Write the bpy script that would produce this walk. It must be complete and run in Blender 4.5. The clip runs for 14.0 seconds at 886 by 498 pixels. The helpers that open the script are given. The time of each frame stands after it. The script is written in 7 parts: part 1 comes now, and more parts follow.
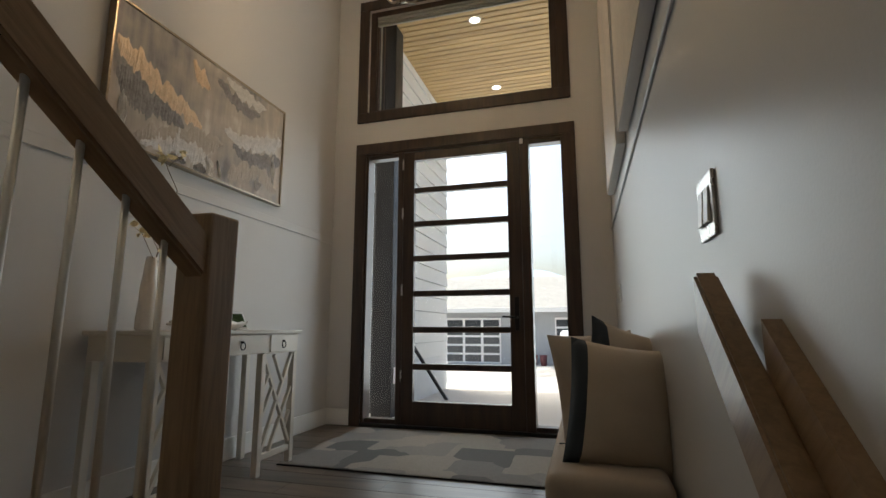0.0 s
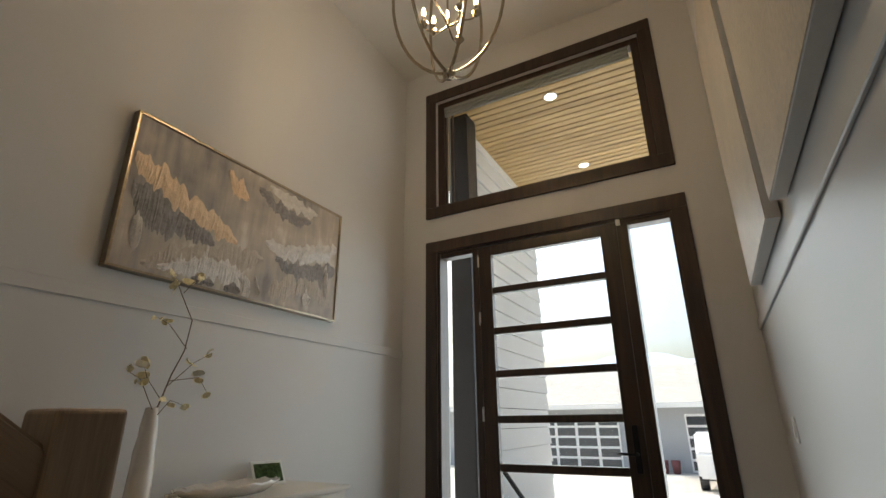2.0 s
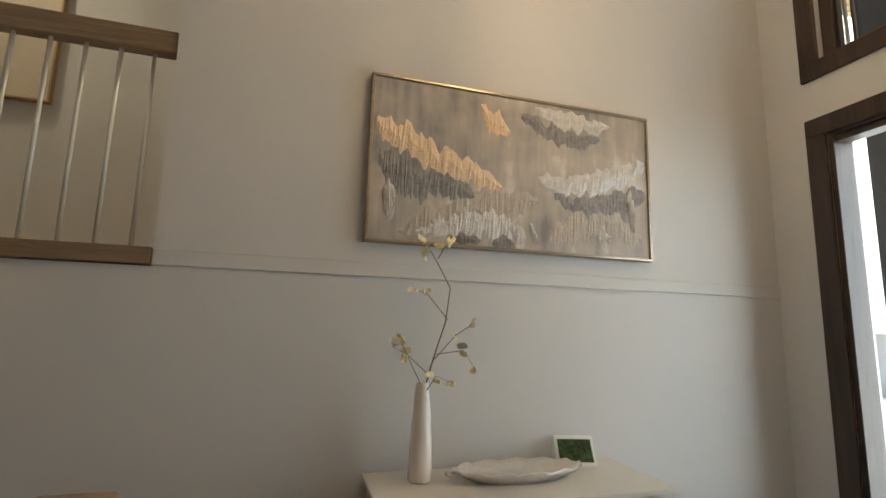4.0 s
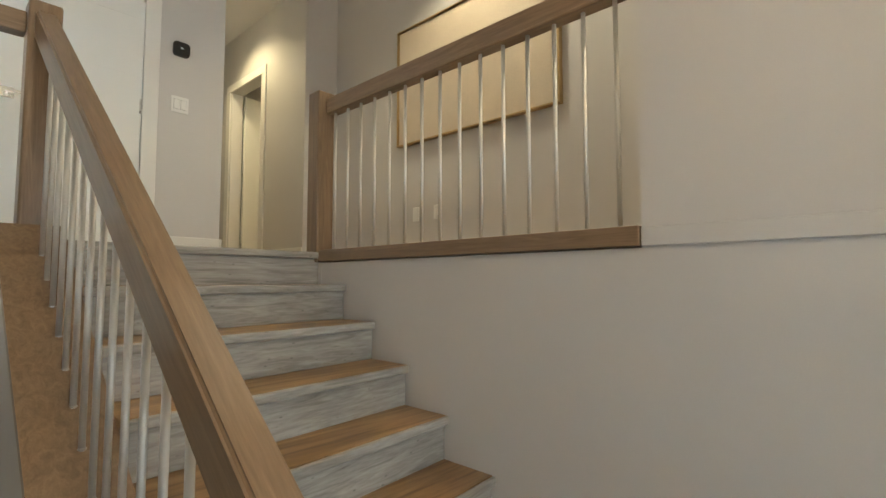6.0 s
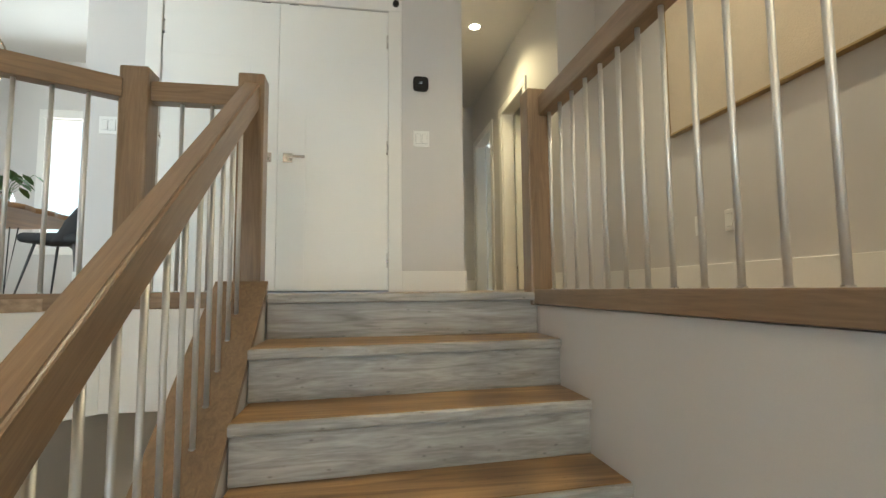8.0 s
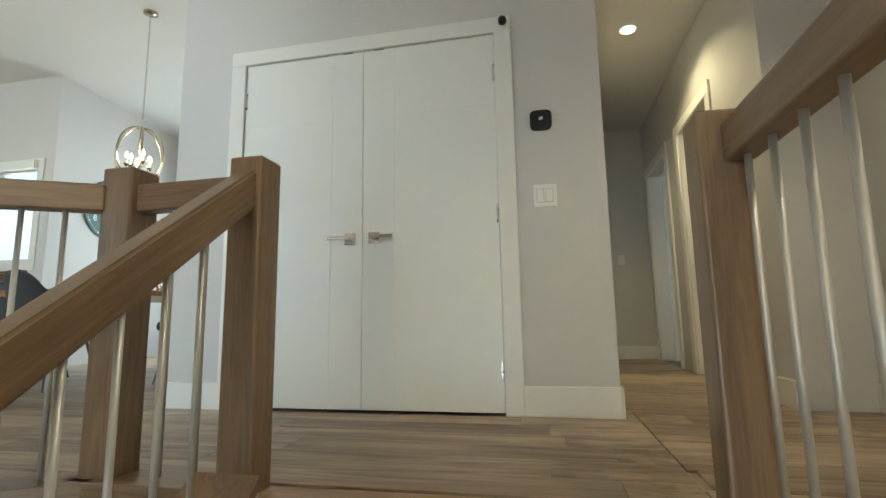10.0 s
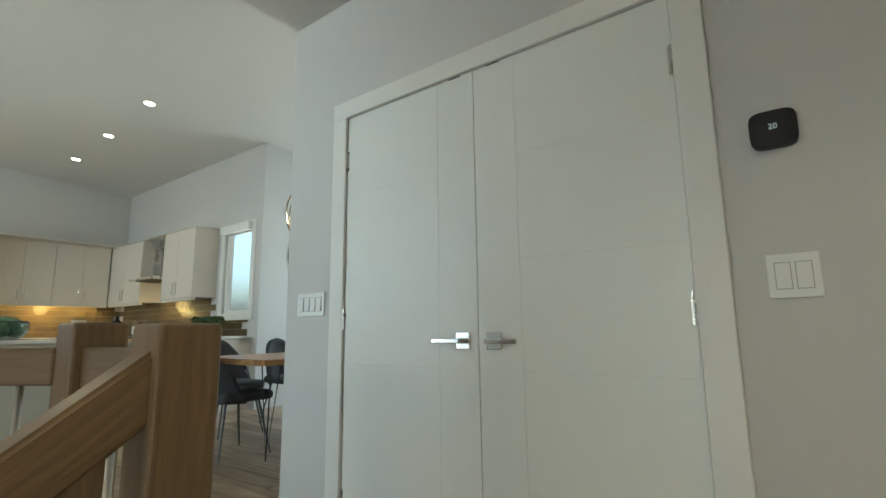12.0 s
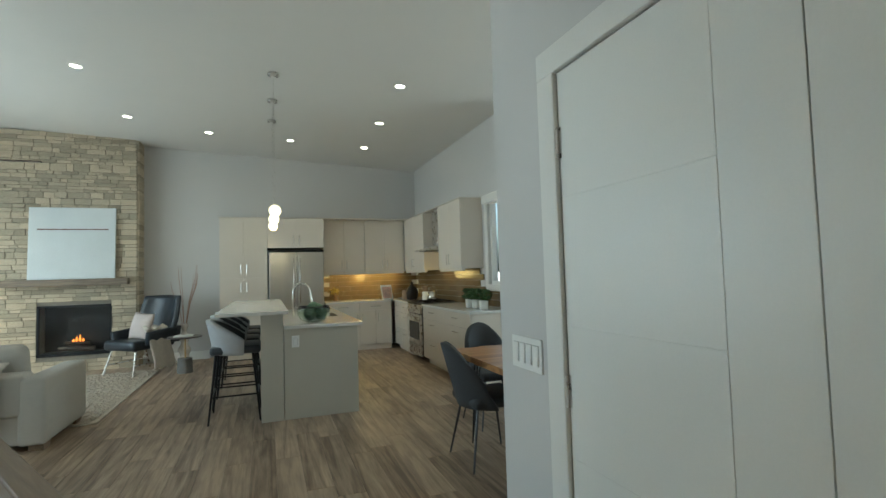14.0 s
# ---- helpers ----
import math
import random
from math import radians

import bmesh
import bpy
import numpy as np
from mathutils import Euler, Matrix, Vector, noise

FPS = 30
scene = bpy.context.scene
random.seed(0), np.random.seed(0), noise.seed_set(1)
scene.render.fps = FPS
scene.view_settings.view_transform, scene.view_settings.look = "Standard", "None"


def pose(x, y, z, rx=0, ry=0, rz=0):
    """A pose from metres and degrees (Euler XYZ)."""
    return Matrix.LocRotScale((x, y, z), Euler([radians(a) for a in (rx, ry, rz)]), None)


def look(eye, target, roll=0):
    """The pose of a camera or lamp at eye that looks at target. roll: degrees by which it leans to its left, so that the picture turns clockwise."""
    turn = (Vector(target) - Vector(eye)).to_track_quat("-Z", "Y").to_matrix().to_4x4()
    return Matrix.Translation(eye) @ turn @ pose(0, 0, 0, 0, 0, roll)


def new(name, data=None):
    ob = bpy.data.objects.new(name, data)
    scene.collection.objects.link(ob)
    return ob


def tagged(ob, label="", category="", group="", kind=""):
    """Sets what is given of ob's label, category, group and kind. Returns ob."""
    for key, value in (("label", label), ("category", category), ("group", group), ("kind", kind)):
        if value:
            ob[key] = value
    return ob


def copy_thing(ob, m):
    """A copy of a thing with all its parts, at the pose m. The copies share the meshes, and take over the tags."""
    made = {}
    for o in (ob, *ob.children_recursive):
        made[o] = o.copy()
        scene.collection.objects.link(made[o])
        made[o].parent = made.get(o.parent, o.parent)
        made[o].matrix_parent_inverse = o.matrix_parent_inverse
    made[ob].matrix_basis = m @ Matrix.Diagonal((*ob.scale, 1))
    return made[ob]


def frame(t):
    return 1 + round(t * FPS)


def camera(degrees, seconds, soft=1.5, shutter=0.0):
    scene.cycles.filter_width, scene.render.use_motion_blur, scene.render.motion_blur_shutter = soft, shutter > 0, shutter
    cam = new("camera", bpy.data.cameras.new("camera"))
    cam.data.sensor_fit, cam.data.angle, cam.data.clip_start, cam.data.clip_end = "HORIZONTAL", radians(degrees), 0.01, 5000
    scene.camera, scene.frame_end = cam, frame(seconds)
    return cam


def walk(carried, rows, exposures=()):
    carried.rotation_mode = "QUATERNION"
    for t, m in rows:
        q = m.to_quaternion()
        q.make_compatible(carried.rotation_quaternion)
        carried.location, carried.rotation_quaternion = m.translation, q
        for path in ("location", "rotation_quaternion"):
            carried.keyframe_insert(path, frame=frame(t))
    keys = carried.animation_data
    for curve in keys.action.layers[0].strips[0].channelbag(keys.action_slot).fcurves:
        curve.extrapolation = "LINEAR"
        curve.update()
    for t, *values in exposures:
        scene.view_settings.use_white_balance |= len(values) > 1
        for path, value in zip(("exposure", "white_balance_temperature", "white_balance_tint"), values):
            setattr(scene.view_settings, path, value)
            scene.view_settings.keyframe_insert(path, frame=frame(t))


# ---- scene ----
cam = camera(84.8, 14.0)
PATH = [
    (0, (2.286, -4.08, -0.842), (1.736, -2.185, -0.519), -0.0),
    (0.5, (2.319, -3.929, -0.776), (1.718, -2.068, -0.361), -0.1),
    (1, (2.292, -3.778, -0.684), (1.625, -1.968, -0.158), -0.5),
    (1.5, (2.273, -3.612, -0.595), (1.505, -1.867, 0.01), -0.6),
    (2, (2.234, -3.418, -0.547), (1.341, -1.758, 0.123), -0.6),
    (2.2, (2.232, -3.35, -0.505), (1.265, -1.737, 0.175), -0.7),
    (4.3, (2.016, -2.53, -0.252), (0.052, -2.264, 0.013), 0.9),
    (4.5, (1.941, -2.482, -0.256), (-0.042, -2.433, 0.001), 0.6),
    (5, (1.822, -2.503, -0.216), (-0.118, -2.936, 0.0), -0.1),
    (5.5, (1.733, -2.545, -0.207), (-0.017, -3.493, -0.01), 0.1),
    (6, (1.583, -2.58, -0.167), (0.126, -3.945, -0.036), -0.0),
    (6.5, (1.37, -2.581, -0.089), (0.278, -4.255, -0.047), -0.8),
    (7, (1.188, -2.624, -0.054), (0.404, -4.464, -0.033), -0.8),
    (7.5, (0.995, -2.743, -0.027), (0.458, -4.668, 0.056), -0.6),
    (8, (0.799, -2.905, 0.014), (0.472, -4.872, 0.181), -0.5),
    (10.5, (0.351, -4.065, 0.629), (0.943, -5.951, 0.936), -1.0),
    (11, (0.306, -4.305, 0.778), (1.101, -6.114, 1.089), -1.0),
    (11.5, (0.307, -4.518, 0.88), (1.301, -6.223, 1.202), -1.0),
    (12, (0.36, -4.723, 0.965), (1.544, -6.3, 1.294), -0.7),
    (12.5, (0.41, -4.892, 1.061), (1.784, -6.315, 1.355), -1.1),
    (13, (0.514, -5.064, 1.156), (2.079, -6.292, 1.36), -1.5),
    (13.5, (0.644, -5.236, 1.252), (2.382, -6.215, 1.4), -1.6),
    (14, (0.824, -5.417, 1.398), (2.701, -6.101, 1.497), -1.7),
]
EXPOSURES = [(0.0, -0.05, 6400, 2), (2.2, 0.05, 6400, 1), (4.5, 0.92, 6370, 0), (6.0, 1.38, 6300, -1), (7.0, 1.58, 6230, -2), (8.0, 1.52, 6100, -3), (10.5, 1.03, 5900, -8), (12.0, 0.74, 5780, -11), (14.0, 0.46, 5640, -12)]
walk(cam, [(t, look(eye, target, roll)) for t, eye, target, roll in PATH], EXPOSURES)

# ---- world and large lights ----
FOYER, LOWER, RISE, RUN = -1.6875, -3.0, 0.1875, 0.2525
CEIL = 2.70
world = bpy.data.worlds.new("world")
scene.world = world
world.use_nodes = True
sky = world.node_tree.nodes.new("ShaderNodeTexSky")
sky.sky_type, sky.sun_disc = "NISHITA", False
sky.sun_elevation, sky.sun_rotation = radians(48), radians(300)
sky.dust_density = 7.0
world.node_tree.links.new(sky.outputs[0], world.node_tree.nodes["Background"].inputs[0])
world.node_tree.nodes["Background"].inputs[1].default_value = 0.32


def sun_light():
    d = bpy.data.lights.new("sun", "SUN")
    d.energy, d.angle, d.color = 3.8, radians(0.6), (1.0, 0.95, 0.88)
    ob = new("sun", d)
    ob.matrix_world = look((0, 0, 0), (-0.55, -0.1, -0.75))


def window_light(eye, target, w, h, watts, colour):
    d = bpy.data.lights.new("window_light", "AREA")
    d.shape, d.size, d.size_y, d.energy, d.color = "RECTANGLE", w, h, watts, colour
    ob = new("window_light", d)
    ob.matrix_world = look(eye, target)


def bulb_light(place, watts, colour, size=0.04, spot=0.0):
    d = bpy.data.lights.new("bulb_light", "SPOT" if spot else "POINT")
    d.energy, d.color, d.shadow_soft_size = watts, colour, size
    if spot:
        d.spot_size, d.spot_blend = radians(spot), 0.6
    ob = new("bulb_light", d)
    ob.location = place


DAY = (0.88, 0.94, 1.0)
WARM = (1.0, 0.78, 0.54)
sun_light()
window_light((1.25, 0.35, -0.3), (1.25, -5, -0.9), 1.8, 2.2, 29, (0.90, 0.95, 1.0))
window_light((6.4, 0.02, 1.65), (5.6, -6, 1.2), 5.6, 2.5, 78, DAY)
window_light((4.6, -10.42, 1.62), (4.4, -5, 1.0), 1.3, 1.8, 28, DAY)
window_light((-2.2, -12.48, 1.6), (-2.0, -8, 1.0), 1.0, 1.2, 22, DAY)
bulb_light((1.3, -1.6, 1.55), 24, (1.0, 0.68, 0.40), 0.06)
bulb_light((4.1, -7.45, 2.05), 6, WARM, 0.05)

# ---- materials ----


def shader(name, colour, rough=0.5, metal=0.0, var=0.06, scale=6.0, fine=90.0, bump=0.0, stretch=(1, 1, 1), coat=0.0, per_piece=0.0):
    m = bpy.data.materials.new(name)
    m.use_nodes = True
    n, l = m.node_tree.nodes, m.node_tree.links
    b = n["Principled BSDF"]
    b.inputs["Roughness"].default_value, b.inputs["Metallic"].default_value = rough, metal
    b.inputs["Coat Weight"].default_value = coat
    geo = n.new("ShaderNodeTexCoord")
    mp = n.new("ShaderNodeMapping")
    mp.inputs["Scale"].default_value = stretch
    l.new(geo.outputs["Object"], mp.inputs["Vector"])
    big, small = n.new("ShaderNodeTexNoise"), n.new("ShaderNodeTexNoise")
    big.inputs["Scale"].default_value, small.inputs["Scale"].default_value = scale, fine
    big.inputs["Detail"].default_value = 4
    for t in (big, small):
        l.new(mp.outputs[0], t.inputs["Vector"])
    add = n.new("ShaderNodeMath")
    add.operation = "ADD"
    l.new(big.outputs[0], add.inputs[0]), l.new(small.outputs[0], add.inputs[1])
    src = add.outputs[0]
    if per_piece:
        info, mul, ad2 = n.new("ShaderNodeObjectInfo"), n.new("ShaderNodeMath"), n.new("ShaderNodeMath")
        mul.operation, ad2.operation = "MULTIPLY_ADD", "ADD"
        mul.inputs[1].default_value, mul.inputs[2].default_value = per_piece, -per_piece / 2
        l.new(info.outputs["Random"], mul.inputs[0])
        l.new(src, ad2.inputs[0]), l.new(mul.outputs[0], ad2.inputs[1])
        src = ad2.outputs[0]
    ramp = n.new("ShaderNodeMapRange")
    ramp.inputs["From Min"].default_value, ramp.inputs["From Max"].default_value = 0.6, 1.4
    ramp.inputs["To Min"].default_value, ramp.inputs["To Max"].default_value = 1 - var, 1 + var
    l.new(src, ramp.inputs["Value"])
    mix = n.new("ShaderNodeVectorMath")
    mix.operation = "SCALE"
    mix.inputs[0].default_value = colour
    l.new(ramp.outputs[0], mix.inputs["Scale"])
    l.new(mix.outputs[0], b.inputs["Base Color"])
    rr = n.new("ShaderNodeMapRange")
    rr.inputs["To Min"].default_value, rr.inputs["To Max"].default_value = max(0.02, rough - 0.06), min(1, rough + 0.06)
    l.new(big.outputs[0], rr.inputs["Value"])
    l.new(rr.outputs[0], b.inputs["Roughness"])
    if bump:
        bp = n.new("ShaderNodeBump")
        bp.inputs["Strength"].default_value, bp.inputs["Distance"].default_value = bump, 0.004
        l.new(small.outputs[0], bp.inputs["Height"]), l.new(bp.outputs[0], b.inputs["Normal"])
    return m


def wood(name, dark, light, axis=0, rough=0.4, rings=14.0, per_piece=0.0, bump=0.12, grain=1.0, knots=0.0):
    """Wood with long grain along one axis of the object's own space."""
    m = bpy.data.materials.new(name)
    m.use_nodes = True
    n, l = m.node_tree.nodes, m.node_tree.links
    b = n["Principled BSDF"]
    tc, mp = n.new("ShaderNodeTexCoord"), n.new("ShaderNodeMapping")
    s = [rings] * 3
    s[axis] = rings * 0.07
    mp.inputs["Scale"].default_value = s
    info = n.new("ShaderNodeObjectInfo")
    off = n.new("ShaderNodeVectorMath")
    off.operation = "SCALE"
    off.inputs[0].default_value = (37, 53, 71)
    l.new(info.outputs["Random"], off.inputs["Scale"])
    add = n.new("ShaderNodeVectorMath")
    l.new(tc.outputs["Object"], mp.inputs["Vector"])
    l.new(mp.outputs[0], add.inputs[0]), l.new(off.outputs[0], add.inputs[1])
    n1, n2 = n.new("ShaderNodeTexNoise"), n.new("ShaderNodeTexNoise")
    n1.inputs["Scale"].default_value, n1.inputs["Detail"].default_value, n1.inputs["Distortion"].default_value = 1.0, 6, 1.4
    n2.inputs["Scale"].default_value, n2.inputs["Detail"].default_value = 6.0, 3
    for t in (n1, n2):
        l.new(add.outputs[0], t.inputs["Vector"])
    mx = n.new("ShaderNodeMath")
    mx.operation = "MULTIPLY_ADD"
    mx.inputs[1].default_value = 0.35
    l.new(n2.outputs[0], mx.inputs[0]), l.new(n1.outputs[0], mx.inputs[2])
    pp = n.new("ShaderNodeMath")
    pp.operation = "MULTIPLY_ADD"
    pp.inputs[1].default_value = per_piece
    l.new(info.outputs["Random"], pp.inputs[0]), l.new(mx.outputs[0], pp.inputs[2])
    ramp = n.new("ShaderNodeValToRGB")
    e = ramp.color_ramp.elements
    mid = 0.68 + per_piece / 2
    e[0].position, e[1].position = mid - 0.2 / grain, min(1.0, mid + 0.2 / grain)
    e[0].color, e[1].color = (*dark, 1), (*light, 1)
    l.new(pp.outputs[0], ramp.inputs[0])
    colour_out = ramp.outputs[0]
    if knots:
        # sparse dark knots and slow cloudy wear over the grain
        km, ko, kv, kr = n.new("ShaderNodeMapping"), n.new("ShaderNodeVectorMath"), n.new("ShaderNodeTexVoronoi"), n.new("ShaderNodeMapRange")
        ks = [5.5] * 3
        ks[axis] = 2.6
        km.inputs["Scale"].default_value = ks
        l.new(tc.outputs["Object"], km.inputs["Vector"]), l.new(km.outputs[0], ko.inputs[0]), l.new(off.outputs[0], ko.inputs[1])
        l.new(ko.outputs[0], kv.inputs["Vector"])
        kr.inputs["From Min"].default_value, kr.inputs["From Max"].default_value = 0.02, 0.13
        kr.inputs["To Min"].default_value, kr.inputs["To Max"].default_value = 1 - 0.6 * knots, 1.0
        l.new(kv.outputs["Distance"], kr.inputs["Value"])
        cl, cr, cm = n.new("ShaderNodeTexNoise"), n.new("ShaderNodeMapRange"), n.new("ShaderNodeMath")
        cl.inputs["Scale"].default_value, cl.inputs["Detail"].default_value = 0.9, 3
        l.new(ko.outputs[0], cl.inputs["Vector"])
        cr.inputs["From Min"].default_value, cr.inputs["From Max"].default_value = 0.3, 0.7
        cr.inputs["To Min"].default_value, cr.inputs["To Max"].default_value = 0.82, 1.16
        l.new(cl.outputs[0], cr.inputs["Value"])
        cm.operation = "MULTIPLY"
        l.new(kr.outputs[0], cm.inputs[0]), l.new(cr.outputs[0], cm.inputs[1])
        sc_ = n.new("ShaderNodeVectorMath")
        sc_.operation = "SCALE"
        l.new(ramp.outputs[0], sc_.inputs[0]), l.new(cm.outputs[0], sc_.inputs["Scale"])
        colour_out = sc_.outputs[0]
    l.new(colour_out, b.inputs["Base Color"])
    b.inputs["Roughness"].default_value = rough
    bp = n.new("ShaderNodeBump")
    bp.inputs["Strength"].default_value, bp.inputs["Distance"].default_value = bump, 0.002
    l.new(n2.outputs[0], bp.inputs["Height"]), l.new(bp.outputs[0], b.inputs["Normal"])
    return m


def glow(name, colour, strength):
    m = bpy.data.materials.new(name)
    m.use_nodes = True
    b = m.node_tree.nodes["Principled BSDF"]
    b.inputs["Base Color"].default_value = (*colour, 1)
    b.inputs["Emission Color"].default_value, b.inputs["Emission Strength"].default_value = (*colour, 1), strength
    return m


def glass(name, tint=(1, 1, 1), rough=0.0):
    m = bpy.data.materials.new(name)
    m.use_nodes = True
    b = m.node_tree.nodes["Principled BSDF"]
    b.inputs["Base Color"].default_value = (*tint, 1)
    b.inputs["Transmission Weight"].default_value, b.inputs["Roughness"].default_value, b.inputs["IOR"].default_value = 1.0, rough, 1.45
    return m


def pane_glass(name):
    """A thin pane: clear, with a mirror gloss that grows at grazing angles."""
    m = bpy.data.materials.new(name)
    m.use_nodes = True
    n, l = m.node_tree.nodes, m.node_tree.links
    n.remove(n["Principled BSDF"])
    t, g, f, mx = n.new("ShaderNodeBsdfTransparent"), n.new("ShaderNodeBsdfGlossy"), n.new("ShaderNodeLayerWeight"), n.new("ShaderNodeMixShader")
    g.inputs["Roughness"].default_value = 0.02
    f.inputs["Blend"].default_value = 0.5
    pw, ml = n.new("ShaderNodeMath"), n.new("ShaderNodeMath")
    pw.operation, ml.operation = "POWER", "MULTIPLY_ADD"
    pw.inputs[1].default_value, ml.inputs[1].default_value, ml.inputs[2].default_value = 5.0, 0.6, 0.025
    l.new(f.outputs["Facing"], pw.inputs[0]), l.new(pw.outputs[0], ml.inputs[0])
    l.new(ml.outputs[0], mx.inputs[0]), l.new(t.outputs[0], mx.inputs[1]), l.new(g.outputs[0], mx.inputs[2])
    l.new(mx.outputs[0], n["Material Output"].inputs[0])
    return m


PAINT = shader("wall_paint", (0.60, 0.585, 0.572), 0.62, var=0.025, scale=1.2, fine=240, bump=0.06)
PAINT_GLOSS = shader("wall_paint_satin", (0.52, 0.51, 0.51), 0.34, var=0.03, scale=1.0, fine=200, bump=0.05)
CEILING = shader("ceiling_paint", (0.65, 0.635, 0.615), 0.8, var=0.02, scale=2, fine=160, bump=0.08)
WHITE = shader("white_trim_paint", (0.78, 0.77, 0.74), 0.38, var=0.02, scale=3, fine=120)
DOOR_WHITE = shader("white_door_paint", (0.80, 0.80, 0.77), 0.36, var=0.02, scale=2, fine=150)
DARK_WOOD = wood("dark_stained_frame", (0.022, 0.012, 0.008), (0.055, 0.03, 0.018), 2, 0.42, 16)
OAK_X = wood("stained_oak_x", (0.175, 0.113, 0.066), (0.295, 0.202, 0.122), 0, 0.30, 38, grain=0.8)
OAK_Y = wood("stained_oak_y", (0.175, 0.113, 0.066), (0.295, 0.202, 0.122), 1, 0.30, 38, grain=0.8)
OAK_Z = wood("stained_oak_z", (0.175, 0.113, 0.066), (0.295, 0.202, 0.122), 2, 0.30, 38, grain=0.8)
PLANK = wood("plank_floor", (0.125, 0.083, 0.054), (0.43, 0.325, 0.225), 0, 0.40, 12, per_piece=0.30, grain=0.75, knots=0.35)
PLANK_Y = wood("plank_floor_y", (0.125, 0.083, 0.054), (0.43, 0.325, 0.225), 1, 0.40, 12, per_piece=0.30, grain=0.75, knots=0.35)
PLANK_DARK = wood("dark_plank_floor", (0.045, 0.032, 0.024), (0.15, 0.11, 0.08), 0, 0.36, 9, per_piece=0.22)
TREAD = wood("stair_tread_wood", (0.17, 0.092, 0.036), (0.46, 0.285, 0.125), 0, 0.36, 13, per_piece=0.10, knots=0.7)
RISER = wood("stair_riser_wood", (0.20, 0.185, 0.162), (0.43, 0.41, 0.375), 0, 0.48, 34, per_piece=0.10, grain=0.75, knots=0.8)
STEEL = shader("brushed_steel", (0.62, 0.60, 0.57), 0.28, 1.0, var=0.05, scale=20, fine=300)
SATIN = shader("satin_aluminium", (0.66, 0.65, 0.62), 0.48, 0.65, var=0.02)
FRIDGE = shader("fridge_steel", (0.50, 0.48, 0.45), 0.36, 1.0, var=0.06, scale=2, fine=60, stretch=(8, 8, 0.15))
CHROME = shader("satin_nickel", (0.70, 0.68, 0.65), 0.16, 1.0, var=0.03)
BLACK = shader("black_metal", (0.018, 0.018, 0.02), 0.4, 0.6, var=0.1)
BLACK_PLASTIC = shader("black_plastic", (0.012, 0.012, 0.014), 0.25, var=0.1)
PLATE = shader("white_plastic", (0.80, 0.80, 0.78), 0.3, var=0.01)
GOLD = shader("gilded_wood", (0.46, 0.33, 0.16), 0.36, 0.75, var=0.2, scale=30, fine=200, bump=0.2)
PANE = pane_glass("window_pane")
QUARTZ = shader("white_quartz", (0.72, 0.71, 0.68), 0.12, var=0.04, scale=14, fine=120)
CABINET = shader("cream_cabinet_gloss", (0.70, 0.64, 0.565), 0.22, var=0.015, scale=2)
BULB = glow("lamp_glow", (1.0, 0.74, 0.42), 14)
SPOT_GLOW = glow("spot_glow", (1.0, 0.86, 0.66), 9)

# ---- building helpers ----


def part(name, bm, mat, parent=None, label="", smooth=False):
    me = bpy.data.meshes.new(name)
    bm.normal_update()
    bm.to_mesh(me)
    bm.free()
    if mat:
        me.materials.append(mat)
    if smooth:
        for p in me.polygons:
            p.use_smooth = True
    ob = new(name, me)
    ob.parent = parent
    if label:
        ob["label"] = label
    return ob


def box(bm, x0, x1, y0, y1, z0, z1, bevel=0.0, seg=1):
    r = bmesh.ops.create_cube(bm, size=1.0)
    vs = r["verts"]
    bmesh.ops.scale(bm, vec=(abs(x1 - x0), abs(y1 - y0), abs(z1 - z0)), verts=vs)
    bmesh.ops.translate(bm, vec=((x0 + x1) / 2, (y0 + y1) / 2, (z0 + z1) / 2), verts=vs)
    if bevel:
        es = list({e for v in vs for e in v.link_edges})
        bmesh.ops.bevel(bm, geom=es, offset=bevel, segments=seg, affect="EDGES", profile=0.5)
    return bm


def block(name, x0, x1, y0, y1, z0, z1, mat, parent=None, label="", bevel=0.003, seg=1):
    return part(name, box(bmesh.new(), x0, x1, y0, y1, z0, z1, bevel, seg), mat, parent, label)


def prism(bm, pts, axis, a, b):
    """A polygon, given in the two other axes, swept along an axis from a to b."""
    def at(p, v):
        q = list(p)
        q.insert(axis, v)
        return q
    lo = [bm.verts.new(at(p, a)) for p in pts]
    hi = [bm.verts.new(at(p, b)) for p in pts]
    bm.faces.new(lo), bm.faces.new(hi)
    for i in range(len(pts)):
        j = (i + 1) % len(pts)
        bm.faces.new((lo[i], lo[j], hi[j], hi[i]))
    bmesh.ops.recalc_face_normals(bm, faces=bm.faces)
    return bm


def rod(bm, p, q, r, r2=None, seg=14):
    p, q = Vector(p), Vector(q)
    m = Matrix.Translation((p + q) / 2) @ (q - p).to_track_quat("Z", "Y").to_matrix().to_4x4()
    bmesh.ops.create_cone(bm, cap_ends=True, segments=seg, radius1=r, radius2=r if r2 is None else r2, depth=(q - p).length, matrix=m)
    return bm


def lathe(bm, profile, seg=24, centre=(0, 0, 0), wob=0.0):
    rings = []
    for r, z in profile:
        ring = []
        for i in range(seg):
            a = 2 * math.pi * i / seg
            rr = r * (1 + wob * math.sin(3 * a + z * 40) + wob * math.sin(5 * a - z * 63))
            ring.append(bm.verts.new((centre[0] + rr * math.cos(a), centre[1] + rr * math.sin(a), centre[2] + z)))
        rings.append(ring)
    for a, b in zip(rings, rings[1:]):
        for i in range(seg):
            bm.faces.new((a[i], a[(i + 1) % seg], b[(i + 1) % seg], b[i]))
    bm.faces.new(rings[0][::-1]), bm.faces.new(rings[-1])
    return bm


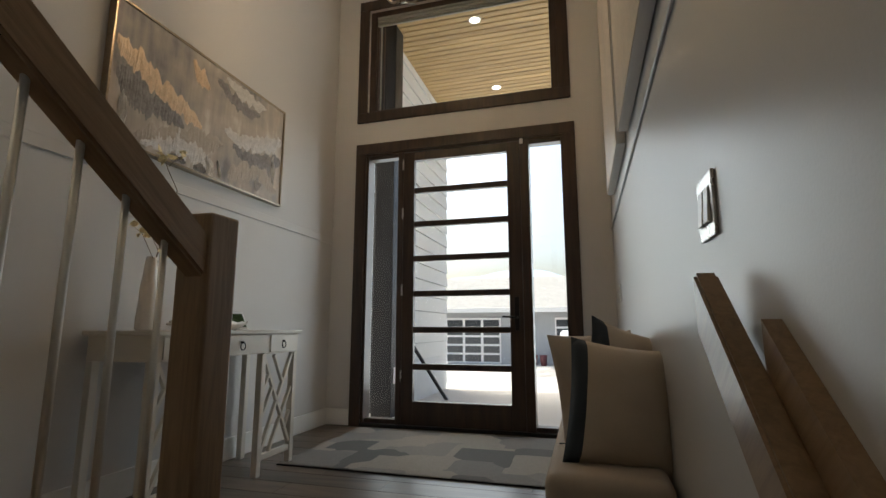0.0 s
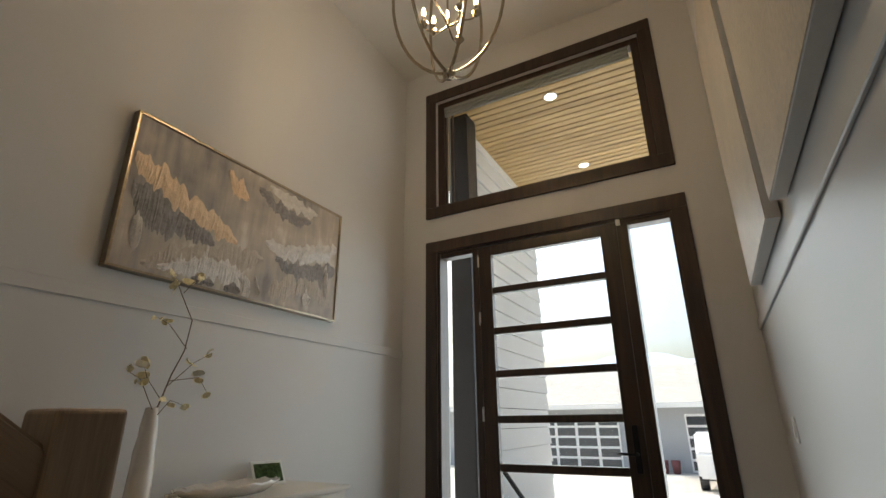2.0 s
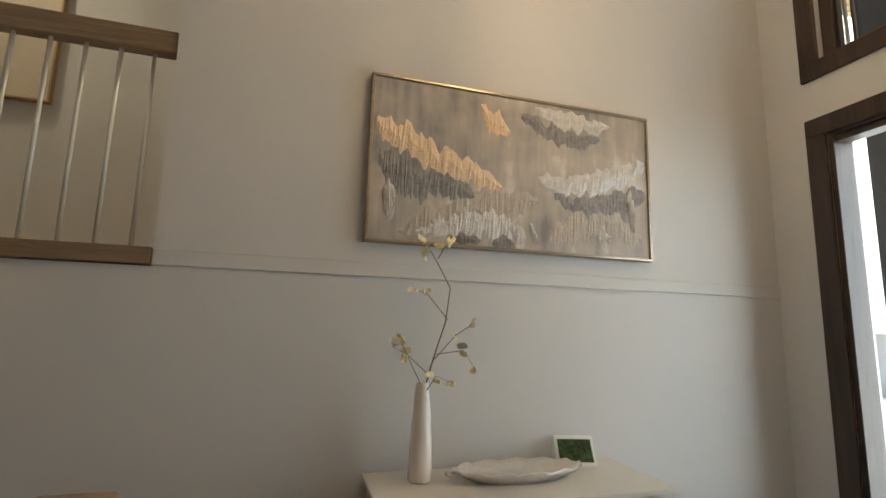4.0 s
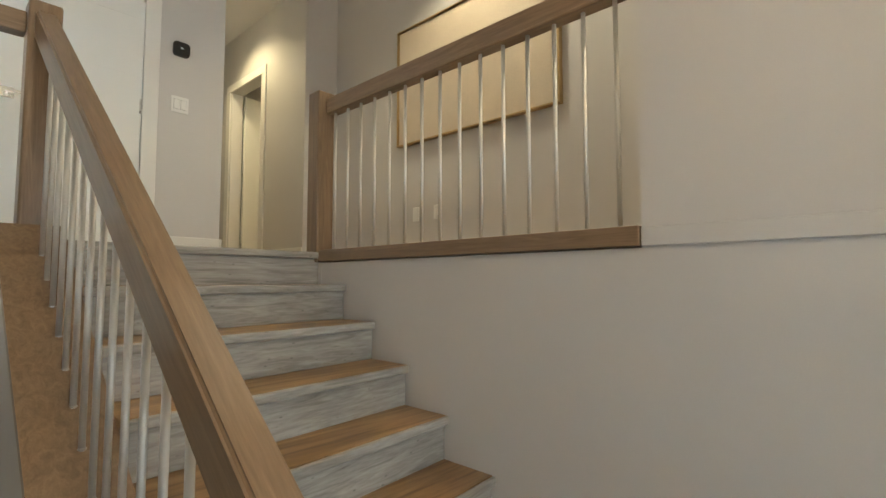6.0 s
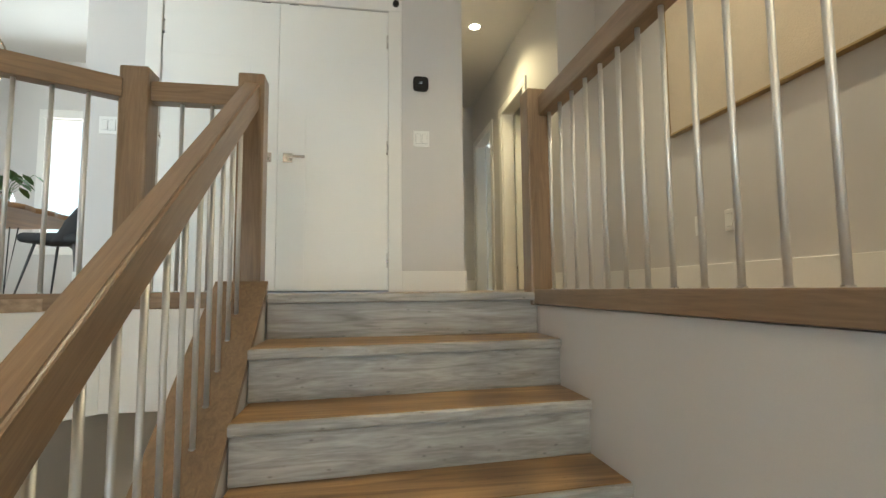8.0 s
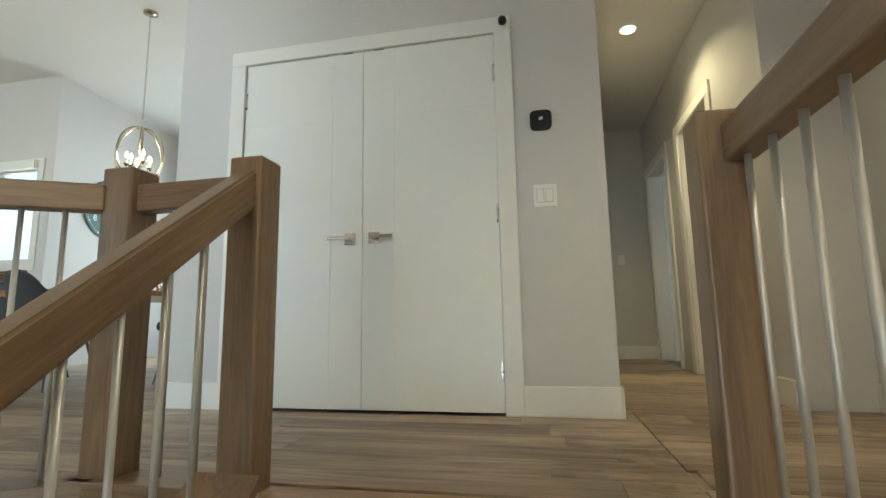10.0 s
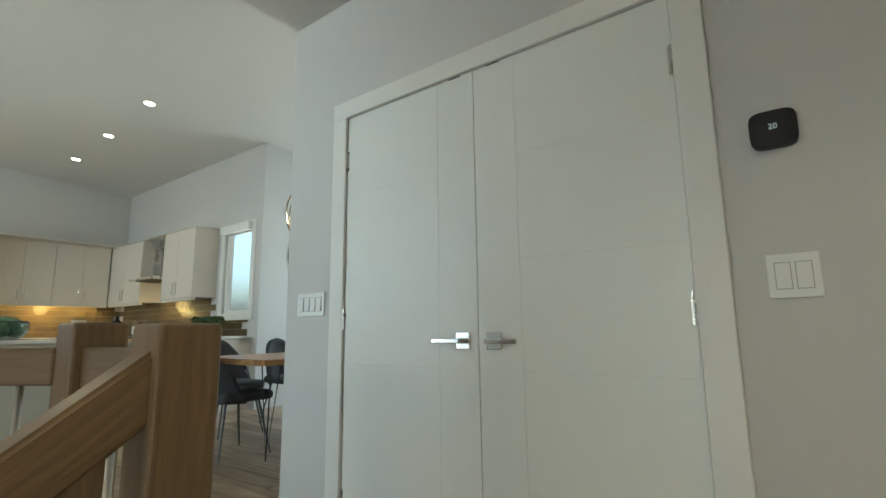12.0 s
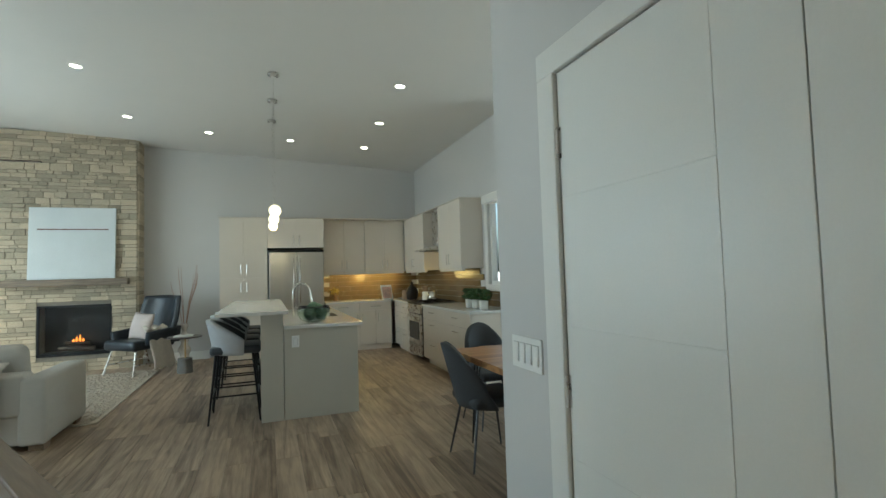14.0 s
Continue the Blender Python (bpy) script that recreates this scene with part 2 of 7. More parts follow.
def tube(bm, pts, r, seg=10, closed=False):
    """A round tube along points."""
    pts = [Vector(p) for p in pts]
    n, rings, up = len(pts), [], None
    for i, p in enumerate(pts):
        a = pts[(i - 1) % n] if closed or i else p
        b = pts[(i + 1) % n] if closed or i < n - 1 else p
        d = (b - a).normalized()
        if up is None:
            up = d.orthogonal()
        side = d.cross(up).normalized()
        up = side.cross(d).normalized()
        rad = r[i] if isinstance(r, (list, tuple)) else r
        rings.append([bm.verts.new(p + rad * (math.cos(2 * math.pi * k / seg) * side + math.sin(2 * math.pi * k / seg) * up)) for k in range(seg)])
    pairs = list(zip(rings, rings[1:])) + ([(rings[-1], rings[0])] if closed else [])
    for a, b in pairs:
        for k in range(seg):
            bm.faces.new((a[k], a[(k + 1) % seg], b[(k + 1) % seg], b[k]))
    if not closed:
        bm.faces.new(rings[0][::-1]), bm.faces.new(rings[-1])
    return bm


def thing(name, label, category, group="", place=(0, 0, 0)):
    ob = new(name)
    ob.location = place
    ob.empty_display_size = 0.1
    return tagged(ob, label, category, group)


def structure(ob, label="", category=""):
    return tagged(ob, label, category, kind="structure")


def wall(name, boxes, mat, label):
    bm = bmesh.new()
    for b in boxes:
        box(bm, *b)
    return structure(part(name, bm, mat), label, "wall")


# ---- foyer and stair shell ----
wall("wall_foyer_left", [(-0.13, 0, -3.18, 0, FOYER, CEIL)], PAINT, "warm grey painted foyer wall with a thin trim band")
wall("wall_stair_left", [(-0.13, 0, -5.03, -3.18, LOWER, -0.06)], PAINT, "warm grey painted half wall beside the stairs")
wall("wall_entry", [(-0.13, 0.335, 0, 0.2, FOYER, CEIL), (2.175, 2.66, 0, 0.2, FOYER, CEIL), (0.335, 2.175, 0, 0.2, 0.81, 1.225), (0.335, 2.175, 0, 0.2, 2.335, CEIL)], PAINT, "painted entry wall around door and transom window")
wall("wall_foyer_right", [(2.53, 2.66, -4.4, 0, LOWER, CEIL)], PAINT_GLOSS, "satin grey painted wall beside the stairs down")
wall("wall_lower_right", [(2.53, 2.66, -9.0, -4.4, LOWER, -0.456)], PAINT, "painted wall of the lower hall")
wall("wall_lower_end", [(0.0, 2.53, -9.13, -9.0, LOWER, -0.456)], PAINT, "painted end wall of the lower hall")
wall("wall_lower_left", [(-0.13, 0, -9.0, -5.03, LOWER, -0.456)], PAINT, "painted side wall of the lower hall")
structure(block("floor_foyer", -0.13, 2.66, -3.0, 0.2, FOYER - 0.25, FOYER - 0.008, PLANK, bevel=0), "dark wooden plank floor of the foyer", "floor")
structure(block("floor_lower", -0.13, 2.66, -9.13, -2.9, LOWER - 0.15, LOWER, PLANK_Y, bevel=0), "wooden floor of the lower hall", "floor")
structure(block("ceiling_flat", -1.28, 2.587, -10.3, 0.2, CEIL, CEIL + 0.2, CEILING, bevel=0), "flat white painted ceiling", "ceiling")

# ---- upper storey shell ----
wall("wall_closet", [(0.08, 0.618, -6.43, -6.30, 0, CEIL), (2.138, 2.59, -6.43, -6.30, 0, CEIL), (0.618, 2.138, -6.43, -6.30, 2.03, CEIL)], PAINT, "pale grey painted wall around the closet doors")
wall("wall_hall_left", [(0.08, 0.21, -9.74, -6.43, 0, CEIL)], PAINT, "painted corridor wall")
wall("wall_closet_side", [(2.46, 2.59, -10.66, -6.43, 0, 3.95)], PAINT, "painted side wall towards the dining nook")
wall("wall_closet_back", [(0.21, 2.46, -7.2, -7.1, 0, CEIL)], PAINT, "closet back wall")
wall("wall_gallery", [(-1.28, -1.15, -6.6, 0.2, 0, CEIL)], PAINT, "warm painted wall of the upper hall")
wall("wall_gallery_end", [(-1.15, -0.13, 0.07, 0.2, 0, CEIL)], PAINT, "painted end wall of the upper hall")
EDGE = [(0.0, -10.8), (10.75, -10.8), (10.75, 0.3), (2.66, 0.3), (2.66, -4.29), (2.53, -4.42), (1.85, -5.10), (1.2, -5.10), (1.2, -5.102), (0.0, -5.102)]
bm = bmesh.new()
prism(bm, EDGE, 2, -0.4, -0.008)
structure(part("floor_upper", bm, PLANK), "grey brown wooden plank floor of the upper storey", "floor")
bm = bmesh.new()
prism(bm, EDGE, 2, -0.455, -0.402)
structure(part("ceiling_lower", bm, CEILING), "white painted ceiling of the lower hall", "ceiling")
structure(block("floor_gallery", -1.28, -0.13, -10.2, 0.2, -0.45, -0.008, PLANK_Y, bevel=0), "wooden plank floor of the upper hall", "floor")
structure(block("floor_hall", -0.13, 0.0, -10.2, -5.095, -0.45, -0.008, PLANK_Y, bevel=0), "wooden plank floor strip", "floor")

# corridor
wall("wall_hall_right", [(-0.93, -0.80, -7.46, -6.6, 0, CEIL), (-1.15, -0.93, -6.73, -6.6, 0, CEIL), (-0.93, -0.80, -8.72, -8.24, 0, CEIL), (-0.93, -0.80, -9.74, -9.56, 0, CEIL), (-0.93, -0.80, -8.24, -7.46, 2.045, CEIL), (-0.93, -0.80, -9.56, -8.72, 2.045, CEIL)], PAINT, "painted corridor wall with two doorways")
wall("wall_hall_end", [(-0.93, 0.21, -9.87, -9.74, 0, CEIL)], PAINT, "painted end wall of the corridor")
wall("wall_side_rooms", [(-3.3, -3.17, -12.5, -6.6, 0, CEIL), (-3.3, -2.75, -12.63, -12.5, 0, CEIL), (-1.576, -0.93, -12.63, -12.5, 0, CEIL), (-2.75, -1.576, -12.63, -12.5, 0, 0.96), (-2.75, -1.576, -12.63, -12.5, 2.2, CEIL), (-3.17, -0.93, -8.53, -8.43, 0, CEIL), (-3.17, -1.28, -6.73, -6.6, 0, CEIL), (-1.06, -0.93, -12.5, -9.87, 0, CEIL)], PAINT, "painted walls of the rooms off the corridor")
structure(block("floor_side_rooms", -3.3, -0.93, -12.63, -6.6, -0.3, -0.002, PLANK_Y, bevel=0), "wooden floor of the side rooms", "floor")
structure(block("ceiling_side_rooms", -3.3, -0.93, -12.63, -6.6, CEIL - 0.004, CEIL + 0.15, CEILING, bevel=0), "white ceiling of the side rooms", "ceiling")
# great room
GREAT = Vector((0.06, -0.16, 0))


def settle(before):
    """Move what was built since `before` to the great room's true place."""
    for ob in scene.objects:
        if ob.parent is None and ob not in before:
            ob.location += GREAT


built = set(scene.objects)
wall("wall_kitchen", [(6.05, 6.27, -8.33, -8.2, 0, 4.0), (6.27, 6.96, -8.33, -8.2, 0, 1.22), (6.27, 6.96, -8.33, -8.2, 2.4, 4.0), (6.96, 10.63, -8.33, -8.2, 0, 4.0)], PAINT, "pale grey kitchen wall with a window")
wall("wall_great_end", [(10.5, 10.63, -8.2, 0.3, 0, 4.3)], PAINT, "pale grey end wall of the great room")
wall("wall_nook_side", [(6.05, 6.18, -10.6, -8.33, 0, 4.0)], PAINT, "warm painted wall of the dining nook")
wall("wall_nook_end", [(2.48, 3.9, -10.63, -10.5, 0, 4.0), (5.3, 6.05, -10.63, -10.5, 0, 4.0), (3.9, 5.3, -10.63, -10.5, 0, 0.65), (3.9, 5.3, -10.63, -10.5, 2.6, 4.0)], PAINT, "painted nook wall with a window")
wall("wall_great_north", [(2.66, 3.4, 0.1, 0.3, 0, 4.3), (9.4, 10.5, 0.1, 0.3, 0, 4.3), (3.4, 9.4, 0.1, 0.3, 0, 0.3), (3.4, 9.4, 0.1, 0.3, 3.0, 4.3)], PAINT, "painted great room wall with wide windows")
bm = bmesh.new()
prism(bm, [(-10.7, 3.42), (0.6, 3.985), (0.6, 4.18), (-10.7, 3.62)], 0, 2.35, 10.7)
structure(part("ceiling_great", bm, CEILING), "gently sloping white ceiling of the great room", "ceiling")
settle(built)
wall("wall_great_west", [(2.53, 2.66, -4.4, 0.1, CEIL, 4.3)], PAINT, "painted upper wall of the great room")
wall("bulkhead_great", [(2.447, 2.59, -6.428, -4.4, CEIL + 0.004, 4.2)], CEILING, "white drop between hall and great room ceilings")

# ---- stairs ----
TOP_Y = -5.04


FLARE = -0.016


def flare(y):
    """How far the open side of the stairs draws in towards the foyer."""
    return FLARE * (y + 5.1)


def splay(bm):
    for v in bm.verts:
        v.co.x += flare(v.co.y)
    return bm


def staircase(name, x0, x1, top_y, top_z, count, direction, label, skew=0.0):
    """Treads with thick rounded nosings over boarded risers; skew pulls the open end of a step forward."""
    st = thing(name, label, "stairs")
    for k in range(1, count + 1):
        zt, y = top_z - RISE * (k - 1), top_y + RUN * (k - 1) * direction
        d = direction
        xa, xb = (x0, x1 + flare(y)) if d > 0 else (x0 + flare(y), x1)
        sk = skew if k > 1 else 0.0

        def slab(f0, f1, z0, z1, bevel, seg):
            b = box(bmesh.new(), xa, xb, min(y + f0 * d, y + f1 * d), max(y + f0 * d, y + f1 * d), z0, z1, bevel, seg)
            for v in b.verts:
                v.co.y += sk * (v.co.x - xa) / (xb - xa)
            return b
        part("riser", slab(-0.04, -0.02, zt - RISE, zt - 0.038, 0.002, 1), RISER, st, "whitewashed grey riser board")
        part("tread", slab(-0.44 if k > 1 else -0.14, -0.014, zt - 0.036, zt, 0.002, 1), TREAD, st)
        part("nosing", slab(-0.0138, 0.006, zt - 0.038, zt, 0.008, 3), RISER, st, "thick pale worn nosing of the tread")
    return st


staircase("upper_stairs", 0.003, 1.197, TOP_Y, 0.0, 9, 1, "wooden stairs with brown treads and pale grey risers", 0.09)
staircase("lower_stairs", 1.412, 2.525, -3.0, FOYER, 7, -1, "wooden stairs down from the foyer")

# pony wall between the two flights, with its oak cap
SLOPE = RISE / RUN
lo_y, hi_y = -3.0, -5.09


def nose(y):
    return (TOP_Y - y) * SLOPE


bm = bmesh.new()
prism(bm, [(hi_y, LOWER), (lo_y, FOYER - 0.25), (lo_y, nose(lo_y) - 0.02), (hi_y, nose(hi_y) - 0.015)], 0, 1.203, 1.407)
splay(bm)
structure(part("wall_between_stairs", bm, PAINT), "white painted sloping wall between the two flights", "wall")
bm = bmesh.new()
prism(bm, [(hi_y, nose(hi_y) - 0.015), (lo_y, nose(lo_y) - 0.02), (lo_y, nose(lo_y) + 0.015), (hi_y, nose(hi_y) + 0.02)], 0, 1.199, 1.412)
splay(bm)
structure(part("stringer_cap", bm, OAK_Y), "stained oak board capping the stair wall", "trim")

# ---- balustrades ----


def along_slope(ob):
    """Turn a sloping piece's own axes so that its grain runs down the slope."""
    r = Matrix.Rotation(-math.atan(SLOPE), 4, "X")
    ob.data.transform(r.inverted())
    ob.matrix_local = r
    return ob


def newel(name, x, y, z0, z1, half, mat=None, turn=0):
    n = thing(name, "square stained oak newel post with eased top", "newel post", "newel posts", (x, y, z0))
    n.rotation_euler = (0, 0, radians(turn))
    bm = box(bmesh.new(), -half, half, -half, half, 0, z1 - z0, 0.009, 3)
    part("post", bm, mat or OAK_Z, n)
    return n


def baluster(bm_unused, x, y, z0, z1, parent):
    b = rod(bmesh.new(), (x, y, z0), (x, y, z1), 0.0085, seg=12)
    part("baluster", b, SATIN, parent, "round brushed steel baluster", smooth=True)
    s = rod(bmesh.new(), (x, y, z0 - 0.001), (x, y, z0 + 0.006), 0.012, seg=12)
    part("shoe", s, STEEL, parent)


newel("newel_post", 1.245, -2.935, FOYER, -0.52, 0.057)
newel("newel_post", 1.29, -5.151, -0.06, 0.982, 0.056)
newel("newel_post", 1.775, -5.172, -0.06, 0.992, 0.059)
newel("newel_post", -0.022, -5.096, -0.06, 0.968, 0.056)

sr = thing("stair_railing", "stained oak stair handrail on steel balusters", "railing")
bm = bmesh.new()
y0, y1 = -2.99, -5.096
h0, h1 = nose(y0) + 0.945, nose(y1) + 0.895
prism(bm, [(y0, h0), (y0, h0 - 0.125), (y1, h1 - 0.125), (y1, h1)], 0, 1.253, 1.323)
bmesh.ops.bevel(bm, geom=[e for e in bm.edges if abs(e.verts[0].co.x - e.verts[1].co.x) < 1e-4 and abs(e.verts[0].co.y - e.verts[1].co.y) > 1], offset=0.008, segments=3, affect="EDGES")
along_slope(part("handrail", splay(bm), OAK_Y, sr))
for k in range(16):
    y = -3.10 - k * 0.1215
    f = (y - y0) / (y1 - y0)
    zr = h0 + (h1 - h0) * f - 0.12
    zc = nose(y) + 0.01
    baluster(None, 1.288 + flare(y), y, zc, zr, sr)

gr = thing("gallery_railing", "level oak guard rail with steel balusters along the upper hall", "railing")
part("handrail", box(bmesh.new(), -0.09, -0.02, -5.04, -3.182, 0.833, 0.928, 0.006, 2), OAK_Y, gr)
part("curb", box(bmesh.new(), -0.15, 0.022, -5.15, -3.182, -0.055, 0.012, 0.004, 2), OAK_Y, gr, "oak curb under the balusters")
for k in range(15):
    baluster(None, -0.055, -3.274 - k * 0.1228, 0.01, 0.84, gr)

lr = thing("landing_railing", "short oak guard rail on the landing", "railing")
part("handrail", box(bmesh.new(), 1.346, 1.716, -5.205, -5.135, 0.845, 0.935, 0.006, 2), OAK_X, lr)
part("curb", box(bmesh.new(), 1.346, 1.85, -5.23, -5.085, -0.055, 0.012, 0.004, 2), OAK_X, lr)
for x in (1.47, 1.595):
    baluster(None, x, -5.17, 0.01, 0.85, lr)

dr = thing("diagonal_railing", "oak guard rail set diagonally over the stairwell", "railing", place=(1.775, -5.172, 0))
dr.rotation_euler = (0, 0, radians(31))
part("handrail", box(bmesh.new(), 0.066, 1.15, -0.035, 0.035, 0.845, 0.935, 0.006, 2), OAK_X, dr)
part("curb", box(bmesh.new(), 0.03, 1.15, -0.075, 0.07, -0.055, 0.012, 0.004, 2), OAK_X, dr)
for k in range(8):
    baluster(None, 0.18 + k * 0.118, 0, 0.01, 0.85, dr)

structure(block("fascia_landing", 1.412, 1.85, -5.105, -5.085, -0.47, -0.056, WHITE), "white board below the landing edge", "trim")
f = block("fascia_diagonal", 0, 1.04, -0.012, 0.008, -0.47, -0.056, WHITE)
f.location, f.rotation_euler = (1.84, -5.085, 0), (0, 0, radians(45))
structure(f, "white board below the diagonal edge", "trim")

structure(block("wall_gallery_end", -0.12, 0.0018, -5.2, -5.03, -0.45, -0.056, PAINT), "painted end of the low wall under the gallery curb", "wall")

# wall handrail of the lower flight
wr = thing("wall_handrail", "polished oak handrail fixed to the satin wall", "railing")
bm = bmesh.new()
prism(bm, [(-3.155, -0.745), (-5.1, -0.745 - 1.945 * SLOPE), (-5.1, -0.85 - 1.945 * SLOPE), (-3.155, -0.85)], 0, 2.468, 2.506)
bmesh.ops.bevel(bm, geom=bm.edges[:], offset=0.005, segments=2, affect="EDGES")
along_slope(part("rail", bm, OAK_Y, wr))
bm = bmesh.new()
prism(bm, [(-3.35, -0.83), (-5.1, -0.83 - 1.75 * SLOPE), (-5.1, -0.935 - 1.75 * SLOPE), (-3.35, -0.935)], 0, 2.506, 2.53)
along_slope(part("backing_board", bm, OAK_Y, wr))

# ---- trim of the foyer ----
structure(block("trim_band_left", 0.0, 0.012, -3.18, 0.0, -0.056, 0.006, PAINT, bevel=0.003), "painted trim band at upper floor height", "trim")
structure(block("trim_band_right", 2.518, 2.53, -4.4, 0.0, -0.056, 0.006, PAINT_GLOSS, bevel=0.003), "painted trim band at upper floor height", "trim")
structure(block("baseboard", 0.0, 0.014, -3.0, 0.0, FOYER, FOYER + 0.14, WHITE), "painted white baseboard", "baseboard")
structure(block("baseboard", 2.516, 2.53, -3.0, 0.0, FOYER, FOYER + 0.14, WHITE), "painted white baseboard", "baseboard")
structure(block("baseboard", 0.014, 0.23, -0.014, 0.0, FOYER, FOYER + 0.14, WHITE), "painted white baseboard", "baseboard")
structure(block("baseboard", 2.28, 2.516, -0.014, 0.0, FOYER, FOYER + 0.14, WHITE), "painted white baseboard", "baseboard")


def casing(name, x0, x1, z0, z1, w, label, sill):
    c = structure(new(name), label, "trim")
    for (a, b, lo, hi) in ((x0, x0 + w, z0, z1 - w), (x1 - w, x1, z0, z1 - w), (x0, x1, z1 - w, z1)):
        part("casing", box(bmesh.new(), a, b, -0.022, 0.0, lo, hi, 0.003), DARK_WOOD, c)
    if sill:
        part("casing", box(bmesh.new(), x0, x1, -0.022, 0.0, z0 - w, z0, 0.003), DARK_WOOD, c)
    return c


casing("trim_entry_door", 0.237, 2.27, FOYER, 0.905, 0.1, "dark stained casing around the entry door", False)
casing("trim_transom", 0.237, 2.25, 1.228, 2.424, 0.1, "dark stained casing around the transom window", True)

# entry door unit
ed = structure(new("door_entry"), "dark stained entry door with seven stacked glass panes", "door")
ZB, ZT = FOYER + 0.03, 0.80
for x0, x1 in ((0.335, 0.365), (0.665, 0.715), (1.80, 1.875), (2.15, 2.177)):
    part("jamb", box(bmesh.new(), x0, x1, 0.0, 0.14, FOYER, 0.79, 0.003), DARK_WOOD, ed)
part("head", box(bmesh.new(), 0.335, 2.177, 0.0, 0.14, 0.79, 0.81, 0.002), DARK_WOOD, ed)
part("threshold", box(bmesh.new(), 0.335, 2.177, -0.02, 0.2, FOYER, FOYER + 0.028, 0.004), BLACK, ed)
part("stile", box(bmesh.new(), 0.718, 0.825, 0.005, 0.055, ZB, ZT - 0.015, 0.003), DARK_WOOD, ed)
part("stile", box(bmesh.new(), 1.683, 1.797, 0.005, 0.055, ZB, ZT - 0.015, 0.003), DARK_WOOD, ed)
P0, P1 = -1.462, 0.703
BAR = 0.052
PH = (P1 - P0 - 6 * BAR) / 7
part("bottom_rail", box(bmesh.new(), 0.825, 1.683, 0.005, 0.055, ZB, P0, 0.003), DARK_WOOD, ed)
part("top_rail", box(bmesh.new(), 0.825, 1.683, 0.005, 0.055, P1, ZT - 0.015, 0.003), DARK_WOOD, ed)
for k in range(7):
    z = P0 + k * (PH + BAR)
    g = part("pane", box(bmesh.new(), 0.825, 1.683, 0.027, 0.033, z, z + PH), PANE, ed, "clear glass pane")
    g.visible_shadow = False
    if k < 6:
        part("bar", box(bmesh.new(), 0.825, 1.683, 0.005, 0.055, z + PH, z + PH + BAR, 0.006, 2), DARK_WOOD, ed)
for x0, x1 in ((0.365, 0.665), (1.875, 2.15)):
    g = part("sidelight_pane", box(bmesh.new(), x0, x1, 0.06, 0.066, FOYER + 0.06, 0.77), PANE, ed)
    g.visible_shadow = False
    part("sidelight_rail", box(bmesh.new(), x0, x1, 0.02, 0.11, FOYER + 0.028, FOYER + 0.065, 0.002), DARK_WOOD, ed)
    part("sidelight_rail", box(bmesh.new(), x0, x1, 0.02, 0.11, 0.755, 0.79, 0.002), DARK_WOOD, ed)
hd = part("handle_plate", box(bmesh.new(), 1.726, 1.764, -0.012, 0.005, -0.86, -0.58, 0.004, 2), BLACK, ed, "dark bronze handle plate")
lv = bmesh.new()
rod(lv, (1.745, -0.012, -0.75), (1.745, -0.06, -0.75), 0.011)
rod(lv, (1.745, -0.055, -0.75), (1.63, -0.055, -0.745), 0.009)
part("lever", lv, BLACK, hd)
for z in (-1.3, -0.55, 0.15, 0.62):
    part("hinge", rod(bmesh.new(), (0.716, 0.0, z), (0.716, 0.0, z + 0.1), 0.008), STEEL, ed)
part("closer", box(bmesh.new(), 1.80, 1.83, -0.016, 0.0, 0.755, 0.80, 0.003), PLATE, ed, "small white alarm contact")

# transom window
BLIND_GREY = shader("grey_blind_edge", (0.26, 0.27, 0.25), 0.55, var=0.05, scale=5)
tw = structure(new("window_transom"), "wide transom window with dark frame", "window")
for x0, x1, z0, z1 in ((0.337, 0.40, 1.228, 2.324), (2.09, 2.148, 1.228, 2.324), (0.40, 2.09, 1.228, 1.262), (0.40, 2.09, 2.27, 2.324)):
    part("window_frame", box(bmesh.new(), x0, x1, 0.03, 0.12, z0, z1, 0.004), DARK_WOOD, tw)
for k in range(3):
    part("blind_slat", box(bmesh.new(), 0.42, 2.07, 0.0 + k * 0.004, 0.026 + k * 0.004, 2.215 - k * 0.034, 2.243 - k * 0.034, 0.006, 2), BLIND_GREY, tw, "raised roller blind cassette edge")
    part("side_channel", box(bmesh.new(), 0.402 + k * 0.02, 0.416 + k * 0.02, 0.05 + k * 0.03, 0.072 + k * 0.03, 1.262, 2.27, 0.003), BLIND_GREY if k == 1 else DARK_WOOD, tw)
g = part("pane", box(bmesh.new(), 0.40, 2.09, 0.13, 0.136, 1.262, 2.27), PANE, tw)
g.visible_shadow = False

# ---- abstract painting ----


